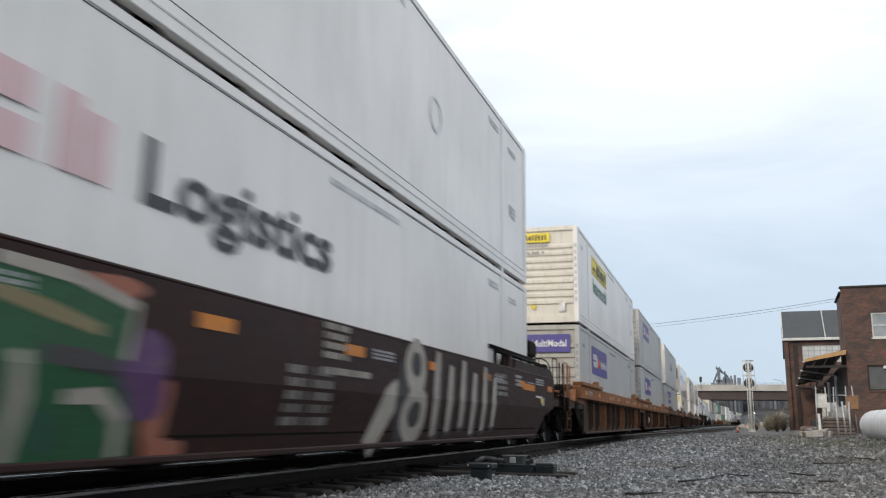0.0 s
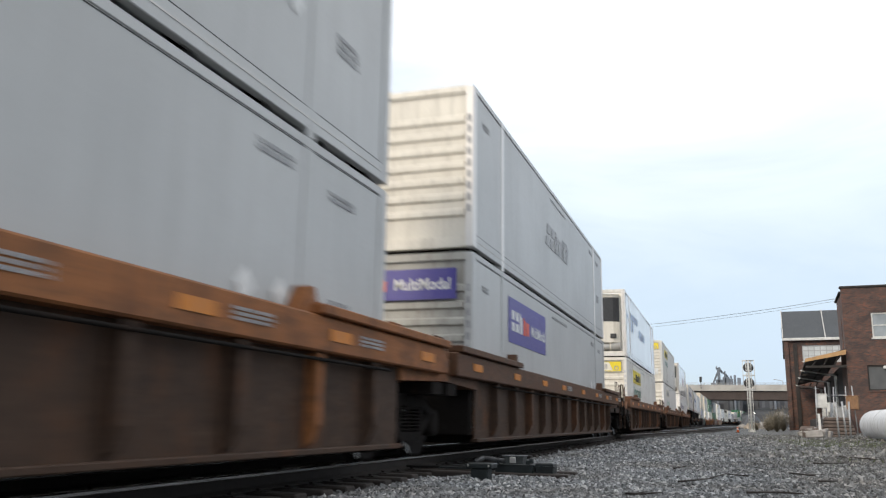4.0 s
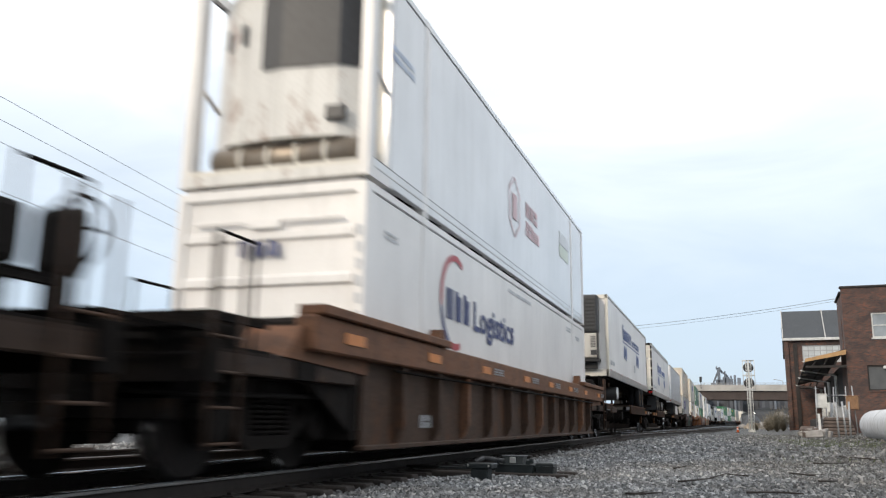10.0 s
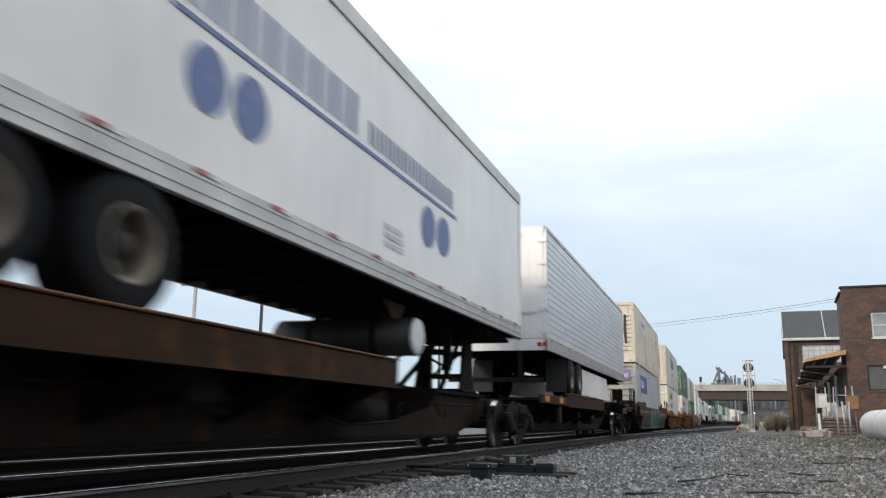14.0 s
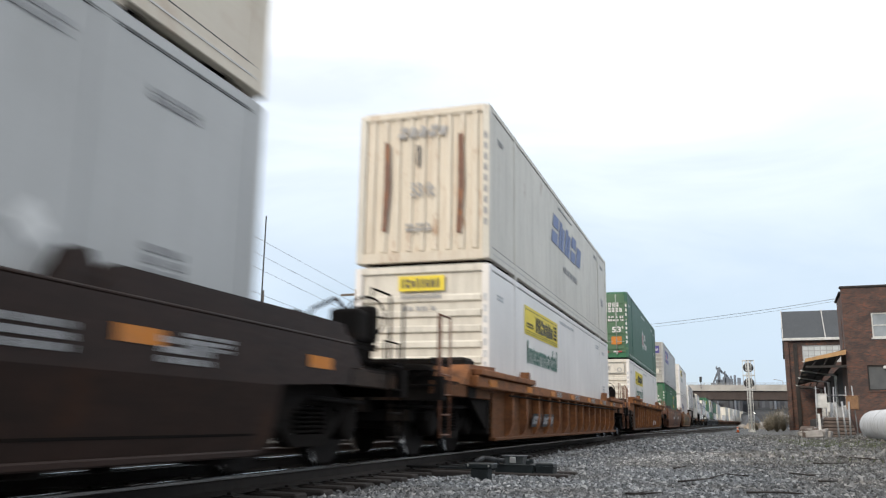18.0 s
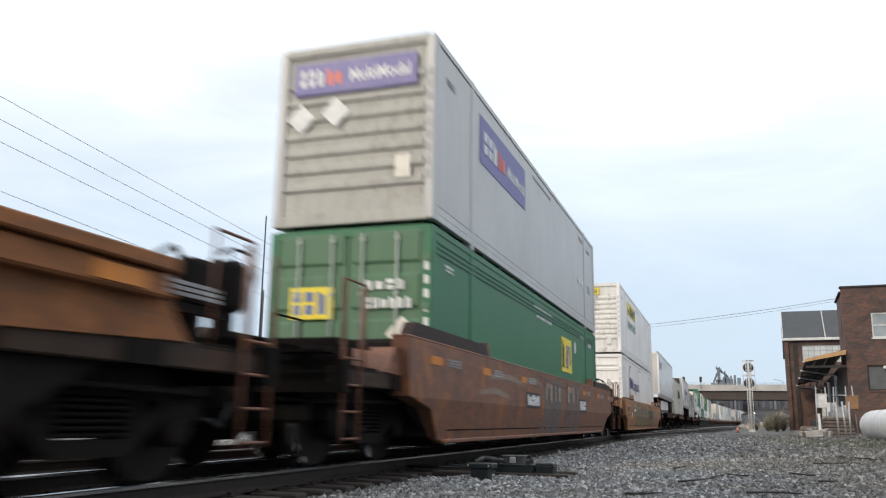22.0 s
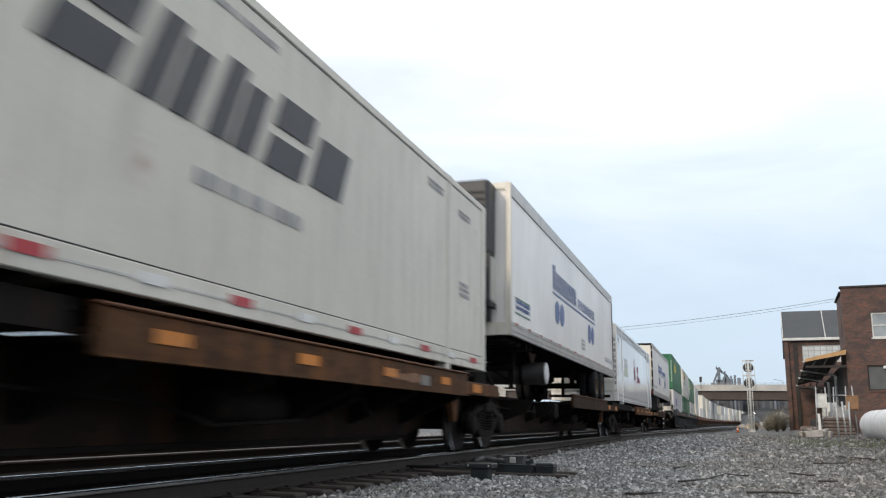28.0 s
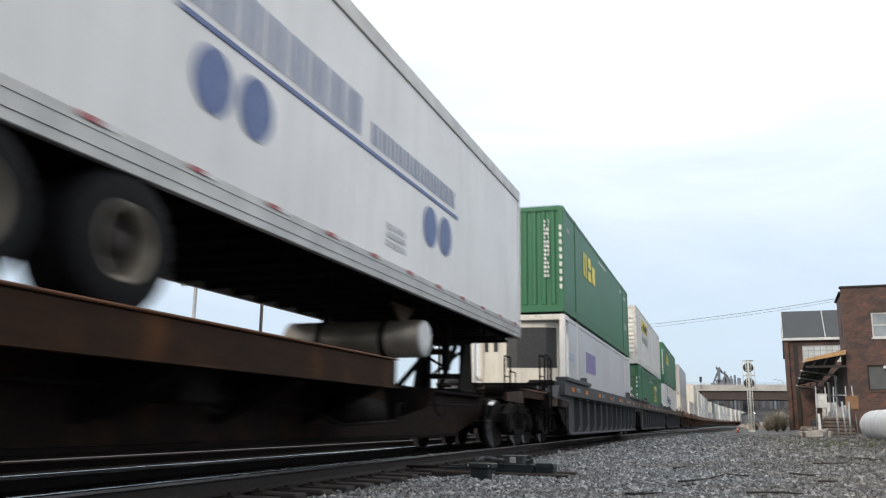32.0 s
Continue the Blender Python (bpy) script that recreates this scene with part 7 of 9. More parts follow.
# ---- spine cars and road trailers ----
def spine_car(place, platform_at, ends=("shared", "shared"), trucks=(False, True), hitch=None, edge="spine_rust", label="", brake=False, spins=True, seed=1, half=8.65):
    """A spine car unit. platform_at: -1 or 1, the end whose wheel platforms carry the trailer's axles; 0: a container rides on it."""
    car = thing("spine_car", label, "rail car", "spine cars of the train")
    b = bmesh.new()
    prism(b, [(-half, 0.62), (-half + 1.9, 0.26), (half - 1.9, 0.26), (half, 0.62), (half, 1.0), (-half, 1.0)], 'x', -0.34, 0.34)
    part("centre_sill", b, "sill", car)
    b = bmesh.new()
    box(b, -0.46, 0.46, -half + 0.3, half - 0.3, 0.98, 1.03)
    box(b, -0.46, 0.46, -half + 2.0, half - 2.0, 0.24, 0.285)
    part("sill_flange", b, "spine_dark", car)
    ranges = {-1: (-half - 0.25, 1.25), 1: (-1.25, half + 0.25), 0: (-1.25, half + 0.25)}
    y0, y1 = ranges[platform_at]
    spans = [(y0, y1)]
    for y0, y1 in spans:
        one_side("wheel_platform", "spine_dark", car, lambda q: box(q, 0.42, 1.28, y0 + 0.03, y1 - 0.03, 0.99, 1.04))
        e = 1 if y0 + y1 > -0.01 else -1
        yo, yi = (y1, y0) if e > 0 else (y0, y1)         # the outer and the inner end
        ym = yo - e * (3.2 if platform_at else 2.0)
        lo_, hi_ = sorted((ym, yi))
        one_side("platform_edge", edge if platform_at else "spine_worn", car, lambda q: (rounded(q, 1.26, 1.335, lo_, hi_, 0.89, 1.22, 0.012), box(q, 1.335, 1.375, lo_, hi_, 0.89, 0.91)))
        one_side("platform_lip", "spine_lip", car, lambda q: rounded(q, 1.25, 1.36, lo_, hi_, 1.221, 1.245, 0.008))
        lo_, hi_ = sorted((ym, yo))
        one_side("end_edge", "spine_rust" if platform_at else "spine_worn", car, lambda q: rounded(q, 1.24, 1.32, lo_ + 0.01, hi_ - 0.01, 0.92, 1.12, 0.012))
        one_side("gusset", "spine_worn", car, lambda q: prism(q, [(ym - 0.20, 0.90), (ym + 0.20, 0.90), (ym + 0.06, 0.50), (ym - 0.06, 0.50)], 'x', 1.05, 1.14))
        n = max(2, int((y1 - y0) / 1.6))
        for k in range(n):
            y = y0 + 0.4 + (y1 - y0 - 0.8) * k / (n - 1)
            one_side("outrigger", "spine_dark", car, lambda q: prism(q, [(0.34, 0.45), (1.26, 0.84), (1.26, 0.985), (0.34, 0.985)], 'y', y - 0.05, y + 0.05))
        d = Decals(car, Matrix.Translation((1.322, 0, 0)) @ SIDE)
        rnd = random.Random(seed)
        y = lo_ + 0.35
        while y < hi_ - 0.5:
            d.panel(y, y + 0.46, 0.96, 1.09, "graf_white" if rnd.random() < .15 else "amber", "reflector")
            y += rnd.uniform(1.3, 2.1)
        if not platform_at:                              # tape and a stencilled plate along the worn side
            d = Decals(car, Matrix.Translation((1.337, 0, 0)) @ SIDE)
            for y in (ym - 0.9, ym - 3.0, ym - 5.1, ym - 7.2):
                d.panel(y - 0.40, y, 1.02, 1.12, "amber", "reflector")
            d.panel(ym - 2.15, ym - 1.8, 0.97, 1.10, "graf_grey", "data_plate")
            d.blob(ym - 2.6, 1.04, 0.5, 0.06, "rust_stain", seed, 0.004, 0.3)
    if not platform_at:
        b = bmesh.new()
        box(b, -1.15, 1.15, -half + 0.2, -1.3, 1.04, 1.27)
        part("container_deck", b, "hitch", car)
    for k, y in enumerate((-half + 3.4, -half + 6.0, half - 5.2)):      # crossbearers with brake levers and hangers
        b = bmesh.new()
        prism(b, [(0.34, 0.50), (0.95, 0.70), (1.10, 0.98), (0.34, 0.98)], 'y', y - 0.04, y + 0.04)
        part("crossbearer", b, "spine_dark", car)
        b = bmesh.new()
        pipe(b, [(0.95, y + 0.1, 0.95), (1.02, y + 0.3, 0.62), (0.98, y + 0.7, 0.55), (0.9, y + 1.0, 0.86)], 0.018)
        part("brake_rod", b, "under", car)
    b = bmesh.new()
    rounded(b, 0.62, 1.08, -2.6, -2.1, 0.62, 0.96, 0.03)
    part("control_valve", b, "spine_dark", car)
    b = bmesh.new()                                      # air reservoir and piping under the sill
    tube(b, (0.75, 0.8, 0.62), (0.75, 2.0, 0.62), 0.17, 14)
    part("air_tank", b, "spine_dark", car)
    b = bmesh.new()
    pipe(b, [(0.55, -half + 1.5, 0.80), (0.60, -2.0, 0.74), (0.60, 0.4, 0.62), (0.9, 0.7, 0.45), (0.9, 2.4, 0.5), (0.6, 3.2, 0.75), (0.55, half - 1.5, 0.8)], 0.02)
    part("brake_pipe", b, "under", car)
    for h in (hitch or ()):
        y, lean = h
        b = bmesh.new()                                  # trailer hitch: braced stand and head plate
        rounded(b, -0.48, 0.48, y - 0.5, y + 0.5, 1.03, 1.10, 0.02)
        ht = part("trailer_hitch", b, "hitch", car)
        for s in (-1, 1):
            b = bmesh.new()
            tube(b, (s * 0.40, y + lean * 1.5, 1.08), (s * 0.24, y + lean * 0.1, 1.92), 0.05, 8)
            part("hitch_brace", b, "hitch", ht)
            b = bmesh.new()
            prism(b, [(y - 0.13, 1.09), (y + 0.13, 1.09), (y + 0.08, 1.95), (y - 0.08, 1.95)], 'x', s * 0.36 - 0.04, s * 0.36 + 0.04)
            part("hitch_post", b, "hitch", ht)
        b = bmesh.new()
        tube(b, (-0.36, y, 1.35), (0.36, y, 1.35), 0.05, 8)
        tube(b, (-0.36, y, 1.30), (0.36, y, 1.85), 0.03, 6)
        part("cross_tie", b, "hitch", ht)
        for s in (-1, 1):
            b = bmesh.new()
            prism(b, [(y - 0.55, 1.10), (y + 0.35, 1.10), (y + 0.22, 1.96), (y - 0.22, 1.96)], 'x', s * 0.44 - 0.02, s * 0.44 + 0.02)
            part("side_plate", b, "hitch", ht)
        b = bmesh.new()
        rounded(b, -0.44, 0.44, y - 0.40, y + 0.40, 1.97, 2.09, 0.04)
        part("hitch_plate", b, "hitch", ht)
    for e, kind, own in ((-1, ends[0], trucks[0]), (1, ends[1], trucks[1])):
        if kind == "coupler":
            b = bmesh.new()
            y_ = e * (half + 0.0)
            box(b, -1.3, 1.3, *sorted((y_ + e * 1.0, y_ + e * 1.9)), 1.0, 1.05)
            box(b, -0.34, 0.34, *sorted((y_, y_ + e * 1.9)), 0.62, 1.0)
            box(b, -1.4, 1.4, *sorted((y_ + e * 1.85, y_ + e * 1.97)), 0.80, 1.12)
            part("end_platform", b, "spine_dark", car)
            one_side("end_rail", "spine_rust", car, lambda q: rounded(q, 1.30, 1.38, *sorted((y_ + e * 1.85, y_ - e * 0.6)), 0.97, 1.12, 0.012))
            one_side("end_gusset", "spine_edge", car, lambda q: prism(q, [(y_ - e * 0.61, 1.10), (y_ - e * 1.95, 1.03), (y_ - e * 1.95, 0.88), (y_ - e * 0.61, 0.86)], 'x', 1.29, 1.36))
            one_side("end_rail_lip", "spine_lip", car, lambda q: rounded(q, 1.28, 1.40, *sorted((y_ + e * 1.83, y_ - e * 0.6)), 1.121, 1.15, 0.008))
            b = bmesh.new()
            box(b, -0.09, 0.09, *sorted((y_ + e * 1.9, y_ + e * 2.5)), 0.72, 0.92)
            rounded(b, -0.2, 0.17, *sorted((y_ + e * 2.35, y_ + e * 2.62)), 0.66, 0.98, 0.05)
            part("coupler", b, "under", car)
            for x in (1.30, 0.5):
                b = bmesh.new()
                pipe(b, [(x, y_ + e * 1.8, 1.0), (x, y_ + e * 1.8, 1.95), (x, y_ + e * 1.25, 1.95), (x, y_ + e * 1.25, 1.0)], 0.02)
                tube(b, (x, y_ + e * 1.8, 1.5), (x, y_ + e * 1.25, 1.5), 0.014, 6)
                part("handrail", b, "spine_dark", car)
            b = bmesh.new()
            for yy in (1.45, 1.85):
                tube(b, (1.36, y_ + e * yy, 0.3), (1.36, y_ + e * yy, 1.1), 0.022, 6)
            for k in range(3):
                tube(b, (1.36, y_ + e * 1.45, 0.34 + .28 * k), (1.36, y_ + e * 1.85, 0.34 + .28 * k), 0.018, 6)
            part("ladder", b, "spine_dark", car)
            if brake:
                b = bmesh.new()
                box(b, 0.55, 0.95, *sorted((y_ + e * 1.55, y_ + e * 1.72)), 1.45, 1.95)
                box(b, 0.69, 0.81, *sorted((y_ + e * 1.58, y_ + e * 1.7)), 1.05, 1.5)
                part("brake_housing", b, "spine_dark", car)
        if own:
            truck(car, e * (half + (0.2 if kind == "coupler" else 0.30)), place, spins)
    rolls(car, place)
    return car


_tyre = {}


def tyre_pair(parent, y, rim="rim", z=1.58):
    """Dual wheels on both sides of one axle; heights above the trailer's own base (its floor is at 0)."""
    if rim not in _tyre:
        bm = bmesh.new()
        for x0 in (0.78, 1.06):
            lathe(bm, [(x0, 0.29), (x0, 0.42), (x0 + 0.035, 0.49), (x0 + 0.07, 0.505), (x0 + 0.17, 0.505), (x0 + 0.205, 0.49), (x0 + 0.235, 0.42), (x0 + 0.235, 0.29)], 'x', 32, caps=False)
        t = mesh_of("tyre", bm, "tyre")
        bm = bmesh.new()
        lathe(bm, [(1.06, 0.288), (1.285, 0.292), (1.29, 0.265), (1.25, 0.235), (1.16, 0.225)], 'x', 28, caps=False)
        ring = mesh_of("rim", bm, rim)
        bm = bmesh.new()
        lathe(bm, [(1.15, 0.235), (1.09, 0.20), (1.09, 0.12), (1.20, 0.10), (1.235, 0.085), (1.235, 0.02)], 'x', 28)
        for k in range(10):
            a = k * math.tau / 10
            tube(bm, (1.095, 0.155 * math.cos(a), 0.155 * math.sin(a)), (1.14, 0.155 * math.cos(a), 0.155 * math.sin(a)), 0.016, 6)
        _tyre[rim] = (t, ring, mesh_of("hub", bm, "hub"))
    t, r, hub = _tyre[rim]
    for m in (Matrix.Translation((0, y, z)), Matrix.Translation((0, y, z)) @ MIRROR):
        ty = part("tyre", t, None, parent, "", m)
        part("rim", r, None, ty)
        part("hub", hub, None, ty)


def trailer(label, nose=-1, side="white", axles=(), rail="rail_alu", doors="cream", reefer=False, skirt=None, ribbed=False, posts=0, tank=None, rim="rim", flap="seal", top_band=0.0, tank_mat="tank_dark", seed=1, top=5.12):
    """A 53 ft road trailer; z from the rail head. nose: the end (-1 near, 1 far) with the kingpin."""
    th = thing("road_trailer", label, "trailer", "road trailers on the train")
    Z0, Z1, X1 = 2.15, top, 1.295
    b = bmesh.new()
    box(b, -X1 + 0.02, X1 - 0.02, -CL + 0.03, CL - 0.03, Z0 + 0.10, Z1 - 0.03)
    part("body", b, side, th)
    one_side("bottom_rail", rail, th, lambda q: (rounded(q, X1 - 0.06, X1 + 0.004, -CL, CL, Z0, Z0 + 0.27, 0.008), box(q, X1, X1 + 0.012, -CL, CL, Z0 + 0.19, Z0 + 0.215), box(q, X1, X1 + 0.014, -CL, CL, Z0 + 0.08, Z0 + 0.10)))
    one_side("top_rail", rail, th, lambda q: rounded(q, X1 - 0.06, X1 + 0.004, -CL, CL, Z1 - 0.10 - top_band, Z1, 0.01))
    b = bmesh.new()
    for k in range(26):
        y = -CL + 0.3 + k * (2 * CL - 0.6) / 25
        box(b, -X1 + 0.06, X1 - 0.06, y - 0.03, y + 0.03, Z0 + 0.0, Z0 + 0.10)
    tagged(part("floor_beam", b, "under", th), kind="stuff")
    b = bmesh.new()
    box(b, -X1 + 0.03, X1 - 0.03, -CL + 0.05, CL - 0.05, Z0 + 0.092, Z0 + 0.10)
    part("floor", b, "under", th)
    if ribbed:
        bm = bmesh.new()
        prism(bm, [(X1 - 0.022, -0.074), (X1 + 0.004, -0.066), (X1 + 0.004, 0.066), (X1 - 0.022, 0.074)], 'y', -CL + 0.06, CL - 0.06)
        rb = mesh_of("side_rib", bm, side)
        for k in range(16):
            z = Z0 + 0.36 + k * 0.157
            for m in (Matrix.Translation((0, 0, z)), MIRROR @ Matrix.Translation((0, 0, z))):
                part("side_rib", rb, None, th, "", m)
    for k in range(posts):
        if k == 0:
            bm = bmesh.new()
            rounded(bm, X1 - 0.03, X1 + 0.006, -0.035, 0.035, Z0 + 0.27, Z1 - 0.1, 0.004)
            pm = mesh_of("side_post", bm, side)
        y = -CL + 0.6 + k * (2 * CL - 1.2) / (posts - 1)
        part("side_post", pm, None, th, "", (0, y, 0))
    d = Decals(th, Matrix.Translation((X1 - 0.018, 0, 0)) @ SIDE)
    dr = Decals(th, Matrix.Translation((X1 + 0.016, 0, 0)) @ SIDE)
    rnd = random.Random(seed)
    y = -CL + 0.35
    k = 0
    while y < CL - 0.4:                                  # red and white marker tape along the lower rail
        dr.panel(y, y + 0.16, Z0 + 0.225, Z0 + 0.265, "red", "marker_tape", 0.003)
        dr.panel(y + 0.17, y + 0.33, Z0 + 0.225, Z0 + 0.265, "letter_white", "marker_tape", 0.003)
        y += 1.17
    # suspension and axles
    if axles:
        b = bmesh.new()
        ya, yb = min(axles) - 0.8, max(axles) + 0.8
        for s in (-1, 1):
            box(b, s * 0.55 - 0.06, s * 0.55 + 0.06, ya, yb, Z0 - 0.28, Z0)
        for y in axles:
            tube(b, (-1.0, y, 1.68), (1.0, y, 1.68), 0.065, 10)
            for s in (-1, 1):
                prism(b, [(y - 0.25, Z0 - 0.26), (y + 0.25, Z0 - 0.26), (y + 0.12, 1.74), (y - 0.12, 1.74)], 'x', s * 0.5 - 0.05, s * 0.5 + 0.05)
        sus = part("suspension", b, "under", th)
        for y in axles:
            tyre_pair(th, y, rim, 1.68)
        tail = -nose
        for s in (-1, 1):
            yy = (min(axles) if tail < 0 else max(axles)) + tail * 0.75
            quick("mudflap", flap, th, (*sorted((s * 0.72, s * 1.26)), yy - 0.008, yy + 0.008, 1.28, Z0 - 0.02))
    # tail: doors, lock rods, bumper, lamps
    t = -nose
    yt = t * CL
    b = bmesh.new()
    box(b, -X1 + 0.02, X1 - 0.02, *sorted((yt - t * 0.06, yt)), Z0, Z0 + 0.30)
    box(b, -X1 + 0.02, X1 - 0.02, *sorted((yt - t * 0.06, yt)), Z1 - 0.14, Z1)
    for s in (-1, 1):
        box(b, *sorted((s * (X1 - 0.09), s * X1)), *sorted((yt - t * 0.06, yt)), Z0, Z1)
    part("rear_frame", b, "spine_dark" if doors == "cream" else side, th)
    for s in (-1, 1):
        b = bmesh.new()
        x0, x1 = sorted((s * 0.012, s * (X1 - 0.09)))
        rounded(b, x0, x1, *sorted((yt - t * 0.05, yt + t * 0.012)), Z0 + 0.27, Z1 - 0.13, 0.01)
        door = part("door", b, doors, th)
        for xr in (0.20, 0.62):
            b = bmesh.new()
            tube(b, (s * xr, yt + t * 0.04, Z0 + 0.2), (s * xr, yt + t * 0.04, Z1 - 0.1), 0.020, 8)
            for z in (Z0 + 0.35, Z0 + 0.9, Z0 + 1.7, Z1 - 0.2):
                box(b, s * xr - 0.06, s * xr + 0.06, *sorted((yt + t * 0.01, yt + t * 0.06)), z - 0.035, z + 0.035)
            part("lock_rod", b, doors, door)
            b = bmesh.new()
            box(b, *sorted((s * xr, s * (xr + 0.4))), *sorted((yt + t * 0.06, yt + t * 0.075)), Z0 + 0.86, Z0 + 0.90)
            part("door_handle", b, "rail_alu", door)
        b = bmesh.new()
        for k in range(5):
            z = Z0 + 0.42 + k * 0.55
            box(b, *sorted((s * (X1 - 0.22), s * (X1 + 0.005))), *sorted((yt + t * 0.012, yt + t * 0.04)), z - 0.04, z + 0.04)
        part("hinge", b, doors, door)
        b = bmesh.new()
        for xo in (1.10, 1.22):
            lathe(b, [(yt + t * 0.005, 0.055), (yt + t * 0.03, 0.05)], 'y', 12, (s * xo, 0, Z0 + 0.14))
        part("tail_lamp", b, "tail_red", th)
        tp = Decals(th, Matrix.Translation((0, yt + t * 0.016, 0)) @ (END if t < 0 else Matrix.Rotation(math.pi, 4, 'Z') @ END))
        for k in range(3):
            tp.panel(s * 0.18 + (k - 1) * 0.0 + s * k * 0.32, s * 0.18 + s * k * 0.32 + 0.15, Z0 + 0.36, Z0 + 0.41, "red" if k % 2 else "letter_white", "marker_tape", 0.004)
    b = bmesh.new()
    box(b, -1.15, 1.15, *sorted((yt - t * 0.14, yt - t * 0.04)), 1.42, 1.52)
    for s in (-1, 1):
        box(b, s * 0.62 - 0.05, s * 0.62 + 0.05, *sorted((yt - t * 0.13, yt - t * 0.05)), 1.5, Z0)
    part("rear_bumper", b, "spine_dark", th)
    # landing legs
    yl = nose * (CL - 2.75)
    for s in (-1, 1):
        b = bmesh.new()
        box(b, s * 0.62 - 0.065, s * 0.62 + 0.065, yl - 0.065, yl + 0.065, 1.36, Z0)
        box(b, s * 0.62 - 0.045, s * 0.62 + 0.045, yl - 0.045, yl + 0.045, 1.24, 1.38)
        box(b, s * 0.62 - 0.13, s * 0.62 + 0.13, yl - 0.13, yl + 0.13, 1.22, 1.25)
        tube(b, (s * 0.62, yl, 1.7), (s * 0.62, yl - nose * 0.7, Z0), 0.03, 6)
        part("landing_leg", b, "spine_dark", th)
    b = bmesh.new()
    box(b, -0.62, 0.62, yl - 0.03, yl + 0.03, 1.62, 1.72)
    tube(b, (-0.6, yl, 1.4), (0.6, yl, 2.1), 0.025, 6)
    tube(b, (0.6, yl, 1.4), (-0.6, yl, 2.1), 0.025, 6)
    part("leg_brace", b, "spine_dark", th)
    b = bmesh.new()
    rounded(b, -1.05, 1.05, *sorted((nose * (CL - 0.25), nose * (CL - 1.9))), Z0 - 0.07, Z0 + 0.01, 0.02)
    part("coupler_plate", b, "under", th)
    for q in (0.55, 1.2, 1.98, 2.4):
        b = bmesh.new()
        box(b, -1.15, 1.15, nose * (CL - q) - 0.05, nose * (CL - q) + 0.05, Z0 - 0.13, Z0 + (-0.071 if q < 1.9 else 0.01))
        part("crossmember", b, "under", th)
    if tank is not None:
        zt = 1.66
        b = bmesh.new()
        lathe(b, [(-1.10, 0.08), (-1.09, 0.24), (-1.05, 0.27), (1.06, 0.27)], 'x', 28, (0, tank, zt))
        tk = part("fuel_tank", b, tank_mat, th, "cylindrical fuel tank slung across the frame")
        b = bmesh.new()
        lathe(b, [(1.06, 0.265), (1.09, 0.25), (1.10, 0.10)], 'x', 28, (0, tank, zt))
        part("tank_head", b, "letter_white", tk)
        for x in (-0.5, 0.5):
            b = bmesh.new()
            lathe(b, [(x - 0.04, 0.24), (x - 0.04, 0.282), (x + 0.04, 0.282), (x + 0.04, 0.24)], 'x', 28, (0, tank, zt))
            box(b, x - 0.04, x + 0.04, tank - 0.06, tank + 0.06, zt + 0.27, Z0)
            part("tank_strap", b, "under", tk)
        b = bmesh.new()
        prism(b, [(tank - 0.42, Z0), (tank + 0.42, Z0), (tank + 0.10, zt + 0.25), (tank - 0.10, zt + 0.25)], 'x', 0.70, 0.74)
        part("tank_bracket", b, "rim_brown", tk)
    if skirt:
        poly, band = skirt
        one_side("side_skirt", "white", th, lambda q: prism(q, poly, 'x', 1.12, 1.15), "white aerodynamic panel")
        if band:
            one_side("skirt_edge", "black_panel", th, lambda q: prism(q, band, 'x', 1.115, 1.145))
    yn = nose * CL
    b = bmesh.new()
    for s in (-1, 1):
        box(b, *sorted((s * (X1 - 0.10), s * X1)), *sorted((yn - nose * 0.10, yn + nose * 0.012)), Z0, Z1)
    box(b, -X1 + .02, X1 - .02, *sorted((yn - nose * 0.06, yn + nose * 0.012)), Z1 - 0.14, Z1)
    box(b, -X1 + .02, X1 - .02, *sorted((yn - nose * 0.06, yn + nose * 0.012)), Z0, Z0 + 0.24)
    part("nose_frame", b, "cream" if reefer else side, th)
    if reefer:
        b = bmesh.new()
        rounded(b, -0.98, 0.98, *sorted((yn, yn + nose * 0.52)), Z0 + 0.62, Z0 + 1.52, 0.06, 2)
        u = part("refrigeration_unit", b, "nose_dull", th)
        for s in (-1, 1):
            b = bmesh.new()
            box(b, *sorted((s * 0.93, s * 1.0)), *sorted((yn + nose * 0.42, yn + nose * 0.535)), Z0 + 0.60, Z0 + 1.52)
            part("unit_frame", b, "black_panel", u)
        b = bmesh.new()
        rounded(b, -0.99, 0.99, *sorted((yn, yn + nose * 0.56)), Z0 + 1.52, Z1 - 0.06, 0.07, 2)
        g = part("condenser_grille", b, "black_panel", u, "black louvred grille")
        b = bmesh.new()
        for k in range(9):
            z = Z0 + 1.62 + k * 0.135
            box(b, -0.9, 0.9, *sorted((yn + nose * 0.55, yn + nose * 0.575)), z, z + 0.05)
        part("louvre", b, "seal", u)
        b = bmesh.new()
        box(b, -1.0, 1.0, *sorted((yn, yn + nose * 0.5)), Z0 + 0.50, Z0 + 0.60)
        box(b, -0.9, 0.9, *sorted((yn, yn + nose * 0.25)), Z0 + 0.25, Z0 + 0.50)
        part("unit_base", b, "seal", u)
        b = bmesh.new()
        for k in range(7):
            box(b, 0.72, 0.9, *sorted((yn + nose * 0.515, yn + nose * 0.53)), Z0 + 1.0 + k * 0.06, Z0 + 1.03 + k * 0.06)
        box(b, 0.72, 0.92, *sorted((yn + nose * 0.515, yn + nose * 0.53)), Z0 + 0.72, Z0 + 0.9)
        part("control_panel", b, "black_panel", u)
    return th, d


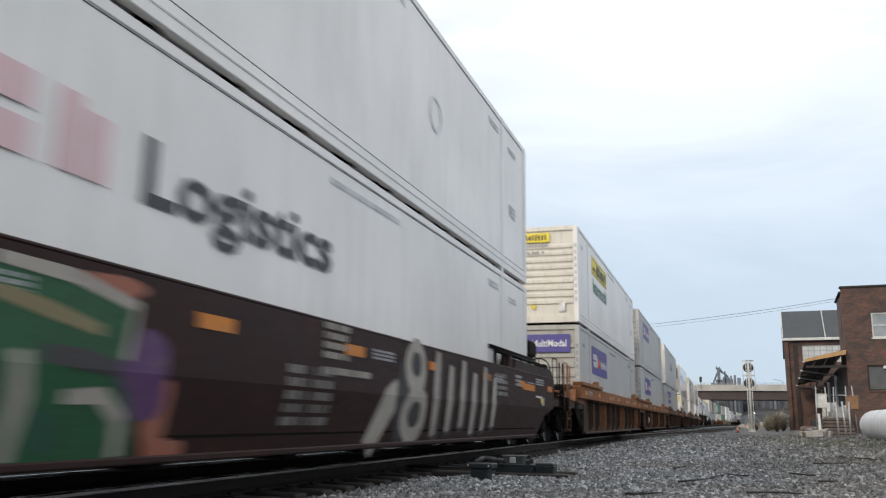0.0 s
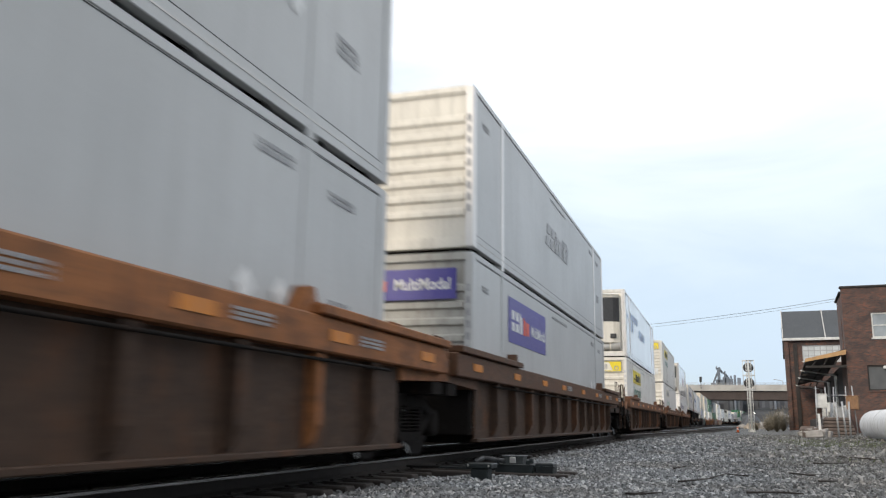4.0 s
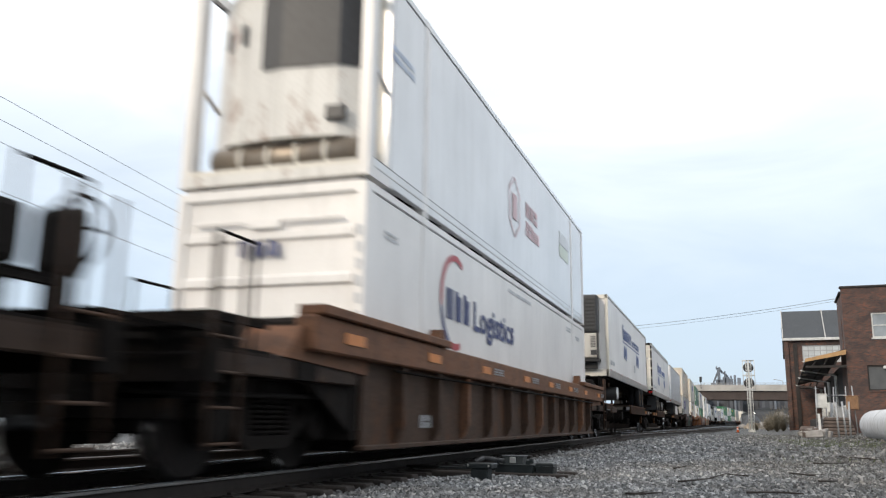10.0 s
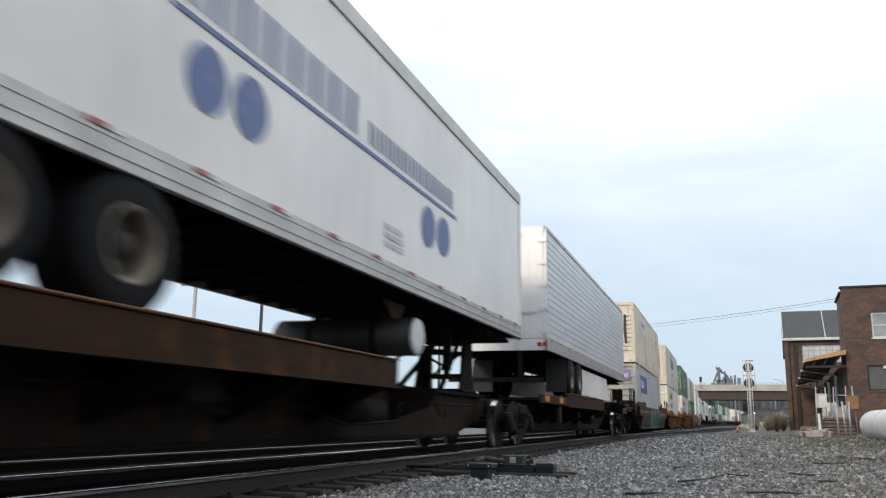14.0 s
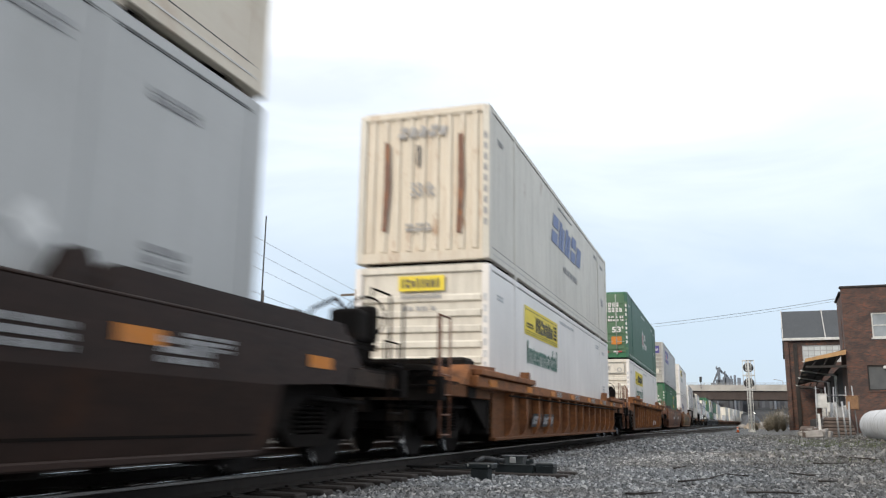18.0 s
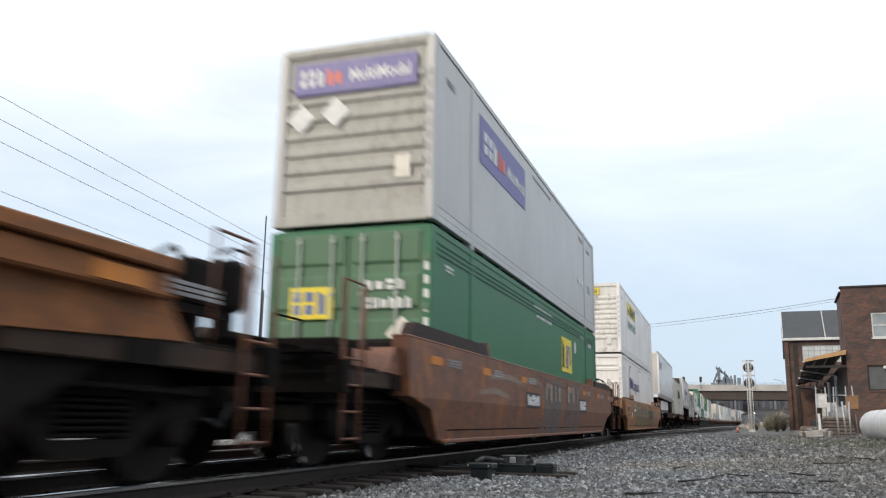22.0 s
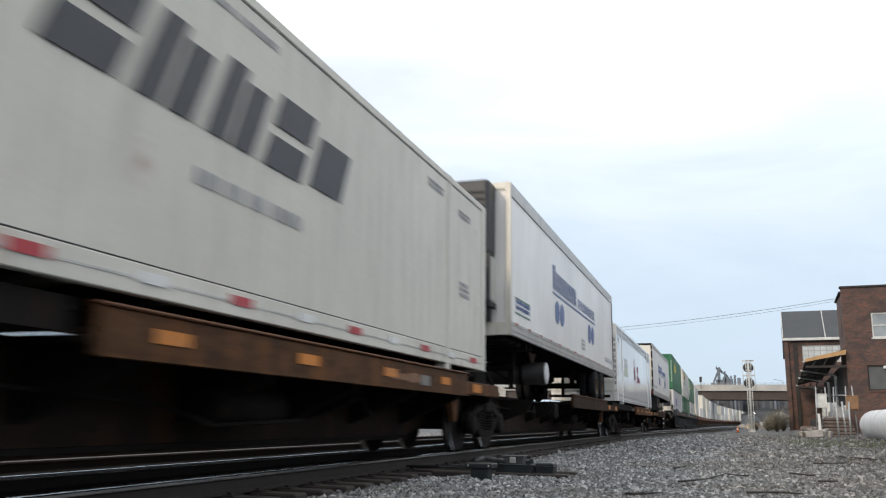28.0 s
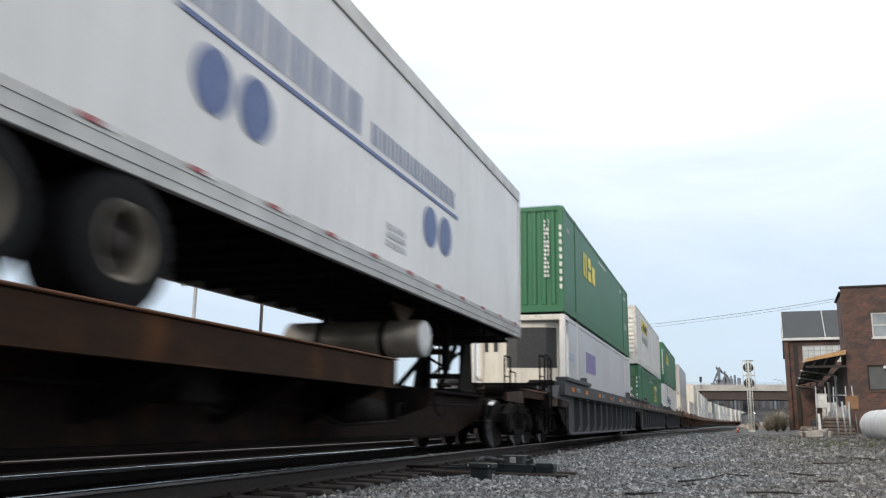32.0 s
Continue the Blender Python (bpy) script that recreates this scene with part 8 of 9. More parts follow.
def shipper_marks(d, y, z, ink="letter_blue", dots=True, web=None):
    """Bars for a name, a rule under it and two pairs of dots. y: where the name starts, from the middle."""
    bm = bmesh.new()
    for k in range(8):                                   # tall pairs of bars, the first the tallest
        a, h = y + k * 0.44, 0.62 if k == 0 else 0.47
        box(bm, a, a + 0.085, z + 0.10, z + 0.10 + h, -0.003, 0.003)
        box(bm, a + 0.20, a + 0.285, z + 0.10, z + 0.10 + h, -0.003, 0.003)
    tagged(d.put("mark", bm, ink, 0.012), kind="stuff")
    bm = bmesh.new()
    for k in range(12):
        a = y + 3.75 + k * 0.275
        box(bm, a, a + 0.035, z + 0.10, z + 0.38, -0.003, 0.003)
        box(bm, a + 0.12, a + 0.155, z + 0.10, z + 0.38, -0.003, 0.003)
    tagged(d.put("mark", bm, ink, 0.012), kind="stuff")
    d.panel(y, y + 7.15, z - 0.02, z + 0.03, ink, "rule")
    for q in (0.52, 1.18, 5.88, 6.55):
        d.disc(y + q, z - 0.42, 0.29, ink, 0.98, 0, 24, 0.008)
    d.lines(y + 4.3, y + 4.9, z - 1.05, z - 0.72, 3, "letter_pale", 0.008, 4)
    if web is not None:
        d.bars(web, web + 2.45, z - 1.02, z - 0.86, 22, "letter_pale", 0, 0.01, 9, 0.5)


# ---- the train, from the end that passes first ----
def c_of(near):
    return near + HALF


def graffiti_first(car):
    g = Decals(car, Matrix.Translation((1.556, 0, 0)) @ SIDE, CREASE)
    o = -HALF
    bm = bmesh.new()
    bm.faces.new([bm.verts.new((o + u, z, 0)) for u, z in ((2.42, 0.26), (2.50, 0.8), (2.44, 1.30), (3.05, 1.34), (3.68, 1.24), (3.64, 0.86), (3.74, 0.62), (3.80, 0.26))])
    g.put("spray_paint", bm, "graf_green", 0.006)
    g.stroke([(o + 2.5, 1.16), (o + 2.9, 1.10), (o + 3.35, 1.02)], 0.10, "graf_olive", 0.010)
    g.stroke([(o + 2.5, 1.33), (o + 3.1, 1.31), (o + 3.64, 1.20), (o + 3.58, 0.86)], 0.09, "graf_white", 0.012)
    g.stroke([(o + 2.9, 0.86), (o + 3.25, 0.84), (o + 3.52, 0.80)], 0.13, "graf_black", 0.011)
    g.stroke([(o + 2.74, 0.86), (o + 2.80, 0.6), (o + 2.78, 0.27)], 0.14, "graf_white", 0.013)
    g.stroke([(o + 3.12, 0.62), (o + 3.42, 0.64), (o + 3.62, 0.50), (o + 3.66, 0.27)], 0.11, "graf_white", 0.013)
    g.stroke([(o + 3.0, 0.55), (o + 3.05, 0.3)], 0.16, "graf_teal_deep", 0.010)
    g.blob(o + 3.80, 0.78, 0.24, 0.28, "graf_purple", 5, 0.009)
    g.blob(o + 3.98, 0.50, 0.14, 0.24, "graf_salmon", 6, 0.008)
    g.blob(o + 4.18, 0.30, 0.16, 0.08, "graf_salmon", 7, 0.008)
    g.blob(o + 3.45, 1.30, 0.24, 0.09, "graf_salmon", 8, 0.008)
    g.blob(o + 1.6, 0.75, 0.35, 0.5, "graf_grey", 9, 0.008)
    for k, q in enumerate((4.75, 5.25)):
        g.lines(o + q + 0.9, o + q + 1.25, 0.42, 0.98, 5, "graf_grey", 0.008, k)
    g.lines(o + 6.3, o + 6.85, 1.05, 1.42, 4, "graf_white", 0.008, 7)
    g.lines(o + 6.3, o + 7.4, 0.9, 1.0, 1, "graf_white", 0.008, 8)
    g.panel(o + 14.6, o + 15.6, 1.10, 1.22, "amber", "reflector", 0.006)
    g.lines(o + 14.0, o + 14.45, 1.12, 1.34, 3, "letter_grey", 0.007, 31)
    g.lines(o + 15.75, o + 16.3, 0.96, 1.02, 1, "letter_white", 0.007, 32)
    g.lines(o + 15.75, o + 16.5, 1.22, 1.36, 3, "letter_grey", 0.007, 33)
    g.panel(o + 16.3, o + 16.55, 0.84, 1.0, "letter_grey", "sticker", 0.007)
    g.panel(o + 16.22, o + 16.36, 0.88, 0.98, "yellow", "sticker", 0.010)
    g.lines(o + 12.6, o + 13.4, 0.9, 1.3, 4, "graf_grey", 0.007, 34)
    # large pale letters, shaded in black
    y = o + 7.75
    g.stroke([(y - 0.15, 0.2), (y + 0.25, 0.7), (y + 0.5, 0.85)], 0.42, "graf_white", 0.007)
    g.blob(y + 1.05, 1.15, 0.36, 0.34, "graf_white", 11, 0.010, 0.05)
    g.blob(y + 1.05, 1.18, 0.17, 0.15, "graf_black", 12, 0.014, 0.05)
    g.blob(y + 1.10, 0.58, 0.42, 0.36, "graf_white", 13, 0.010, 0.05)
    g.blob(y + 1.10, 0.58, 0.2, 0.16, "graf_black", 14, 0.014, 0.05)
    g.blob(y + 0.72, 0.75, 0.28, 0.5, "graf_black", 15, 0.008, 0.1)
    for k in range(6):
        a, top = y + 1.85 + 0.58 * k, (1.40, 1.25, 1.36, 1.22, 1.34, 1.2)[k]
        g.stroke([(a + 0.10, top - 0.06), (a + 0.02, 0.85), (a + 0.12, 0.26 + 0.05 * (k % 3))], 0.40, "graf_black", 0.009)
        g.stroke([(a + 0.04, top), (a - 0.04, 0.85), (a + 0.06, 0.32 + 0.05 * (k % 3))], 0.24, "graf_white", 0.013)


def sprayed_letter(g, x, z0, z1, w, kind, line, fill, out, lean=0.0, core=1.0):
    """One abstract block shape of a tag: an outline with a paler filling."""
    paths = {0: [((0, 0), (0.15, 1)), ((0.62, 0.1), (0.72, 0.9))],
             1: [((0.1, 0), (0, 1)), ((0.75, 0.35), (0.7, 1)), ((0.75, 0.0), (0.8, 0.22))],
             2: [((0, 0.15), (0.5, 0.05), (1, 0.2)), ((0, 0.55), (0.5, 0.68), (1, 0.52)), ((0.05, 0.95), (0.9, 1.0))],
             3: [((0.2, 0), (0.2, 1)), ((0.8, 0), (0.85, 0.6)), ((0.85, 0.8), (0.8, 1))],
             4: [tuple((0.5 + 0.48 * math.sin(k * math.tau / 14), 0.5 + 0.5 * math.cos(k * math.tau / 14)) for k in range(15))]}[kind]
    thick = w * 0.42
    for j, p in enumerate(paths):
        q = [(x + w * (a + lean * b), z0 + (z1 - z0) * b) for a, b in p]
        g.stroke(q, thick + 0.09, line, out)
        g.stroke(q, thick * core, fill, out + 0.003 + 0.0006 * j)


def graffiti_teal(car):
    g = Decals(car, Matrix.Translation((1.556, 0, 0)) @ SIDE, CREASE)
    o = -HALF
    g.panel(o + 3.81, o + 5.74, 0.90, 1.17, "graf_red", "spray_paint", 0.005)
    g.bars(o + 3.95, o + 4.7, 0.97, 1.12, 3, "pink_dull", 0.03, 0.011, 4, 0.6)
    g.bars(o + 4.95, o + 5.65, 0.95, 1.10, 4, "pink_dull", 0.03, 0.011, 5, 0.6)
    g.blob(o + 5.5, 0.68, 0.55, 0.42, "graf_blue", 12, 0.005, 0.25)
    bm = bmesh.new()
    outline = [(5.75, 0.22), (5.62, 0.55), (5.9, 0.9), (5.82, 1.2), (7.4, 1.22), (9.0, 1.2), (10.5, 1.2), (10.66, 1.0), (10.5, 0.7), (10.6, 0.45), (10.3, 0.25), (9.4, 0.22), (8.2, 0.2), (7.0, 0.23)]
    bm.faces.new([bm.verts.new((o + a, b, 0)) for a, b in outline])
    g.put("spray_paint", bm, "graf_teal", 0.007)
    for k, (x, kind) in enumerate(((6.05, 2), (7.1, 0), (8.15, 4), (9.2, 3))):
        sprayed_letter(g, o + x, 0.33, 1.05, 0.72, kind, "graf_blue", "graf_teal_deep", 0.010 + 0.001 * (k % 2))
    for x, z in ((6.3, 1.12), (7.6, 1.15), (8.8, 1.13), (10.4, 0.85), (10.3, 0.4)):
        g.blob(o + x, z, 0.24, 0.06, "graf_blue", int(x * 9), 0.017, 0.3)
    g.panel(o + 8.85, o + 9.8, 0.86, 0.95, "graf_red", "spray_paint", 0.018)
    g.lines(o + 0.2, o + 2.1, 0.95, 1.10, 2, "graf_grey", 0.006, 14)
    g.stroke([(o + 11.05, 1.02), (o + 11.25, 1.1), (o + 11.2, 0.95), (o + 11.7, 0.93), (o + 12.2, 0.95), (o + 12.5, 1.08), (o + 12.55, 0.93)], 0.07, "graf_white", 0.008)
    for x in (13.2, 14.6):
        g.lines(o + x, o + x + 0.6, 0.85, 1.05, 3, "letter_grey", 0.008, 5)


def graffiti_tall(car):
    g = Decals(car, Matrix.Translation((1.556, 0, 0)) @ SIDE, CREASE)
    o = -HALF
    stencil(car, 1.558, o + 4.9, o + 6.0, 0.82, 1.02, 6, True)
    for k, (x, kind) in enumerate(((6.62, 0), (7.12, 1), (7.62, 3), (8.1, 1))):
        sprayed_letter(g, o + x, 0.28, 1.42, 0.36, kind, "graf_black", "graf_grey", 0.006 + 0.0008 * k)
        g.panel(o + x + 0.02, o + x + 0.12, 0.95, 1.3, "graf_white", "spray_paint", 0.014)
    for k, (x, kind) in enumerate(((9.3, 0), (9.95, 1), (10.6, 3))):
        sprayed_letter(g, o + x, 0.28, 1.42, 0.42, kind, "graf_black", "graf_grey", 0.006 + 0.0008 * k)
        g.panel(o + x + 0.02, o + x + 0.14, 0.98, 1.35, "graf_white", "spray_paint", 0.014)
    for x0, x1, z in ((2.2, 4.6, 1.22), (1.6, 3.4, 0.95), (4.8, 6.2, 1.28)):
        g.stroke([(o + x0, z), (o + (x0 + x1) / 2, z + 0.05), (o + x1, z - 0.02)], 0.10, "graf_dust", 0.004)
    g.stroke([(o + 5.8, 1.45), (o + 7.2, 1.32), (o + 9.0, 1.28)], 0.02, "graf_black", 0.016)
    stencil(car, 1.558, o + 11.1, o + 12.1, 0.82, 1.05, 3, True)


def graffiti_olive(car):
    g = Decals(car, Matrix.Translation((1.556, 0, 0)) @ SIDE, CREASE)
    o = -HALF
    # pale olive and buff fields
    for k, (x, z, rx, rz, mat) in enumerate(((3.3, 0.88, 0.95, 0.46, "graf_olive"), (4.5, 1.06, 0.8, 0.24, "graf_dust"), (5.15, 0.66, 0.72, 0.27, "graf_olive"),
                                             (6.0, 0.98, 0.55, 0.24, "graf_olive"), (6.2, 0.56, 0.42, 0.19, "graf_olive"), (6.9, 0.98, 0.45, 0.22, "graf_dust"),
                                             (7.0, 0.60, 0.40, 0.22, "graf_olive"), (7.85, 0.62, 0.55, 0.25, "graf_olive"), (7.8, 1.12, 0.4, 0.16, "graf_olive"))):
        g.blob(o + x, z, rx, rz, mat, 40 + k, 0.006 + 0.001 * k, 0.16)
    for k, (x, z, rx, rz) in enumerate(((3.6, 1.0, 1.1, 0.34), (5.6, 1.02, 1.2, 0.30), (7.3, 0.98, 1.1, 0.30))):
        g.blob(o + x, z, rx, rz, "graf_buff", 80 + k, 0.003 + 0.0008 * k, 0.14)
    # dark outlines sprayed round the letters
    for k, (pts, w) in enumerate(((((2.9, 1.30), (2.6, 1.05), (2.5, 0.70), (2.55, 0.42), (3.2, 0.40), (3.85, 0.52), (4.12, 0.76), (4.0, 0.98), (3.6, 1.06), (3.2, 1.0)), 0.07),
                                  (((3.1, 0.80), (3.5, 0.82), (3.85, 0.74), (3.65, 0.62), (3.3, 0.64)), 0.05), (((3.5, 1.30), (4.3, 1.22), (4.9, 1.10), (5.3, 1.14)), 0.06),
                                  (((4.9, 0.94), (4.55, 0.82), (4.45, 0.62), (4.65, 0.46), (5.1, 0.40), (5.6, 0.48), (5.85, 0.58)), 0.08),
                                  (((4.8, 0.92), (5.2, 0.98), (5.6, 0.90), (5.8, 0.80)), 0.07), (((4.95, 0.72), (5.2, 0.78), (5.5, 0.70), (5.2, 0.63), (4.95, 0.72)), 0.04),
                                  (((5.3, 1.14), (5.55, 1.02), (5.9, 1.04)), 0.09), (((6.1, 0.72), (5.9, 0.55), (5.8, 0.40), (6.2, 0.38)), 0.06),
                                  (((6.45, 1.18), (6.8, 1.06), (7.0, 0.92), (6.9, 0.86)), 0.11), (((7.4, 1.24), (7.5, 1.06), (7.7, 0.92), (8.1, 0.90)), 0.13),
                                  (((6.6, 0.72), (6.9, 0.58), (7.2, 0.40)), 0.08), (((7.3, 0.76), (7.55, 0.60), (7.8, 0.50), (8.2, 0.54), (8.35, 0.68)), 0.06),
                                  (((4.2, 1.04), (4.5, 0.98), (4.7, 1.02)), 0.06), (((4.35, 0.92), (4.6, 0.86)), 0.05))):
        g.stroke([(o + x, z) for x, z in pts], 0.62 * w, "graf_black" if k in (8, 9) else "graf_dark", 0.020 + 0.0006 * k)
    g.stroke([(o + 3.0, 1.22), (o + 3.05, 1.02)], 0.26, "graf_white", 0.017)
    g.stroke([(o + 6.28, 1.16), (o + 6.32, 0.98)], 0.20, "graf_dust", 0.017)
    g.stroke([(o + 6.6, 0.86), (o + 7.4, 0.83), (o + 8.3, 0.86)], 0.11, "graf_pink", 0.018)
    for k in range(4):
        g.stroke([(o + 8.2 + 0.11 * k, 0.80), (o + 8.28 + 0.11 * k, 1.0)], 0.06, "graf_white", 0.030 + 0.001 * k)
    g.panel(o - 0.55, o - 0.25, 0.96, 1.14, "graf_black", "drain_slot", 0.004)
    g.panel(o - 0.58, o - 0.22, 0.93, 0.955, "tan_car", "slot_lip", 0.012)
    g.panel(o + 0.75, o + 0.98, 0.80, 0.92, "letter_white", "sticker", 0.006)
    g.panel(o + 0.75, o + 0.98, 0.68, 0.80, "yellow", "sticker", 0.006)
    stencil(car, 1.558, o + 1.75, o + 2.45, 0.96, 1.10, 6, True)
    g.stroke([(o - 0.9, 0.80), (o - 0.1, 0.82), (o + 0.7, 0.80)], 0.015, "spine_dark", 0.006, "weld_seam")
    g.stroke([(o + 0.3, 0.95), (o + 0.5, 0.85), (o + 0.75, 0.98), (o + 0.9, 0.78)], 0.05, "graf_dark", 0.007)
    g.stroke([(o + 1.2, 1.1), (o + 1.35, 0.8), (o + 1.25, 0.45)], 0.07, "graf_dark", 0.007)
    g.blob(o + 0.15, 1.15, 0.22, 0.14, "graf_salmon", 58, 0.005, 0.3)
    for k, (x, z) in enumerate(((5.2, 0.70), (7.95, 0.64))):
        g.blob(o + x, z, 0.17, 0.07, "graf_salmon", 64 + k, 0.0165, 0.2)
    bm = bmesh.new()
    outline = [(8.75, 0.95), (8.95, 1.24), (9.4, 1.37), (10.1, 1.36), (10.5, 1.24), (11.2, 1.16), (11.85, 1.12), (11.95, 0.75), (11.2, 0.72), (10.4, 0.74), (9.2, 0.72), (8.9, 0.80)]
    bm.faces.new([bm.verts.new((o + a, b, 0)) for a, b in outline])
    g.put("spray_paint", bm, "graf_dark", 0.007)
    for k, x in enumerate((9.15, 9.6, 10.15, 10.75, 11.4, 11.9)):
        g.stroke([(o + x, 0.8), (o + x + 0.06, 0.55), (o + x + 0.02, 0.28)], 0.24 + 0.1 * (k % 2), "graf_dark", 0.008)
    for x in (10.4, 11.2):
        g.blob(o + x, 0.52, 0.3, 0.14, "graf_olive", int(x * 7), 0.011, 0.2)
    for x in (12.6, 13.8, 14.6):
        g.blob(o + x, 0.9, 0.28, 0.22, "graf_dust", int(x * 5), 0.005, 0.35)
    g.lines(o + 3.7, o + 4.3, 1.22, 1.34, 4, "graf_grey", 0.018, 6)


def build_train():
    L_OR = "faded orange steel well car with posts along its side and rust"
    L_BR = "grimy brown steel well car with posts along its side"
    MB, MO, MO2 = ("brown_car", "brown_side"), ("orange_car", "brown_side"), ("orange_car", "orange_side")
    # first stack, already passing
    p = c_of(0.70)
    car = well_car(p, "smooth", ("maroon", "maroon"), (1.1, 1.42), label="maroon smooth-sided well car covered in white and green graffiti", seed=2)
    graffiti_first(car)
    b = bmesh.new()                                      # hand-brake housing high on the far end, with its cable loop
    rounded(b, 0.78, 1.32, HALF + 0.12, HALF + 0.80, 1.86, 2.20, 0.06, 2)
    box(b, 0.95, 1.15, HALF + 0.30, HALF + 0.60, 1.40, 1.88)
    hb = part("brake_housing", b, "hitch", car)
    b = bmesh.new()
    pipe(b, [(1.2, HALF + 0.7, 2.16), (1.22, HALF + 1.0, 2.26), (1.22, HALF + 1.25, 2.1), (1.2, HALF + 1.2, 1.8), (1.15, HALF + 0.9, 1.5)], 0.012)
    part("brake_cable", b, "seal", hb)
    for z, x in ((1.70, 1.44), (1.80, 1.30)):
        b = bmesh.new()
        tube(b, (x, HALF - 3.0, z), (x, HALF + 0.5, z), 0.035, 8)
        for q in (-2.6, -1.2, 0.2):
            box(b, x - 0.02, x + 0.02, HALF + q - 0.03, HALF + q + 0.03, 1.45, z)
        part("top_pipe", b, "hitch", car)
    lo, d, e = ring_container("white container with bleached pink bars and black lettering", dark=True)
    hi, d, e = ring_container("plain white container with faint marks", dark=False)
    for ob in [o for o in hi.children if o.name.split(".")[0] in ("mark", "lettering")]:
        bpy.data.objects.remove(ob)
    side_decals(hi).disc(2.1, 1.55, 0.26, "letter_pale", 1, 0.22, 18)
    stack(p, lo, hi, tall=1.032)
    # three joined orange cars
    p = c_of(23.71)
    car = well_car(p, "ribbed", MO, ends=("coupler", "shared"), trucks=(True, True), label=L_OR, seed=3)
    lo, d, e = parcel_container(False, diamonds=((-0.86, 0.95),), label="light grey container with purple signs on side and end")
    hi, d, e = trucker_container("new", True, label="white container with yellow sign, green lettering and ribbed cream end")
    small_sign_end(e)
    for q in ((-0.85, 1.62), (-0.85, 0.32)):
        e.diamond(*q, 0.27, "cream", 0.03)
    stack(p, lo, hi)
    p = c_of(42.78)
    car = well_car(p, "ribbed", MO, ends=("shared", "shared"), trucks=(False, True), label=L_OR, seed=4)
    stencil(car, 1.545, -HALF + 0.7, -HALF + 1.5, 0.48, 0.78, 4)
    lo, d, e = parcel_container(False, diamonds=((-0.75, 1.0),), label="light grey container with purple signs on side and end")
    hi, d, e = parcel_container(True, diamonds=(), label="light grey container with purple signs on side and end")
    e.panel(0.25, 0.45, 0.62, 0.98, "cream", "sticker", 0.02)
    stack(p, lo, hi)
    p = c_of(62.67)
    car = well_car(p, "ribbed", ("orange_dull", "brown_side"), ends=("shared", "coupler"), trucks=(False, True), label=L_OR, seed=5, brake=False)
    lo, d, e = parcel_container(False, label="light grey container with purple signs on side and end")
    hi = container("pale", "grey", "cream", 7, "pale grey container with a faded mark on its side")
    d, e = side_decals(hi), end_decals(hi)
    d.bars(-1.9, 1.2, 1.35, 1.9, 6, "letter_grey", 0.25, 0.01, 5)
    serials(d, e, "letter_grey", 11)
    stack(p, lo, hi)
    # three single brown cars
    p = c_of(86.10)
    car = well_car(p, "ribbed", MB, label=L_BR, seed=6, tape="orange_tape", brake=False)
    stencil(car, 1.411, -HALF + 1.55, -HALF + 2.25, 0.42, 0.58, 4, mat="letter_grey")
    stencil(car, 1.411, -HALF + 2.9, -HALF + 3.6, 0.42, 0.58, 5, mat="letter_grey")
    lo, d, e = trucker_container("new", False, "white_worn", "cream", label="worn white container with yellow sign and green lettering")
    framed_sign_end(e)
    hi, d, e = reefer_container("glossy white refrigerated container with a grey grille and pale blue marks")
    d.bars(-5.6, -2.2, 1.85, 2.2, 9, "blue_pale", 0.2, 0.01, 6)
    d.bars(-1.8, 1.6, 1.35, 1.75, 5, "blue_pale", 0.2, 0.01, 7)
    for q in (-5.3, -4.6, -0.9, -0.2):
        d.disc(q, 1.55, 0.26, "blue_pale", 0.9, 0, 20)
    stack(p, lo, hi)
    p = c_of(109.83)
    car = well_car(p, "ribbed", MB, label=L_BR, seed=7, tape="orange_tape")
    stencil(car, 1.411, 0.15, 2.6, 0.46, 0.88, 3, mat="letter_grey")
    g = Decals(car, Matrix.Translation((W_OUT + 0.002, 0, 0)) @ SIDE)
    for k in range(7):
        a = -HALF - 0.75 + 0.2 * k
        g.stroke([(a, 1.24), (a + 0.10, 1.40), (a + 0.20, 1.22), (a + 0.28, 1.34)], 0.028, "graf_white", 0.006 + 0.0004 * k)
    g.panel(-HALF + 0.95, -HALF + 1.10, 1.24, 1.34, "letter_grey", "sticker", 0.006)
    g.panel(-HALF + 1.75, -HALF + 1.92, 1.22, 1.30, "letter_grey", "sticker", 0.006)
    g = Decals(car, Matrix.Translation((1.411, 0, 0)) @ SIDE)
    g.panel(-HALF + 0.95, -HALF + 1.4, 0.48, 0.58, "rust_stain", "sticker", 0.004)
    lo, d, e = trucker_container("old", False, "white", "cream", label="white container with faded sign and pale green lettering")
    e.panel(-0.45, 0.52, 2.16, 2.44, "cream", out=0.02)
    e.bars(-0.36, 0.42, 2.22, 2.38, 6, "letter_grey", 0, 0.027, 8)
    e.diamond(-0.8, 1.0, 0.25, "letter_white", 0.02)
    hi, d, e = trucker_container("new", True, "white_worn", "cream", label="worn white container with yellow sign, rust spots and ribbed end")
    framed_sign_end(e)
    e.panel(0.74, 0.98, 0.52, 0.92, "letter_white", "sticker", 0.02)
    e.panel(0.0, 0.14, 0.62, 0.78, "amber", "sticker", 0.012)
    rust_runs(d, 5, 18, 0.35, 1.2, "white_rusty")
    stack(p, lo, hi)
    p = c_of(133.35)
    car = well_car(p, "ribbed", MB, label=L_BR, seed=8, tape="orange_tape")
    stencil(car, 1.411, -HALF + 1.6, -HALF + 2.3, 0.42, 0.58, 4, mat="letter_grey")
    lo, d, e = ring_container("white container with red and navy ring mark and navy lettering")
    hi, d, e = reefer_container("glossy white refrigerated container with a sooty grey grille", dirty=True)
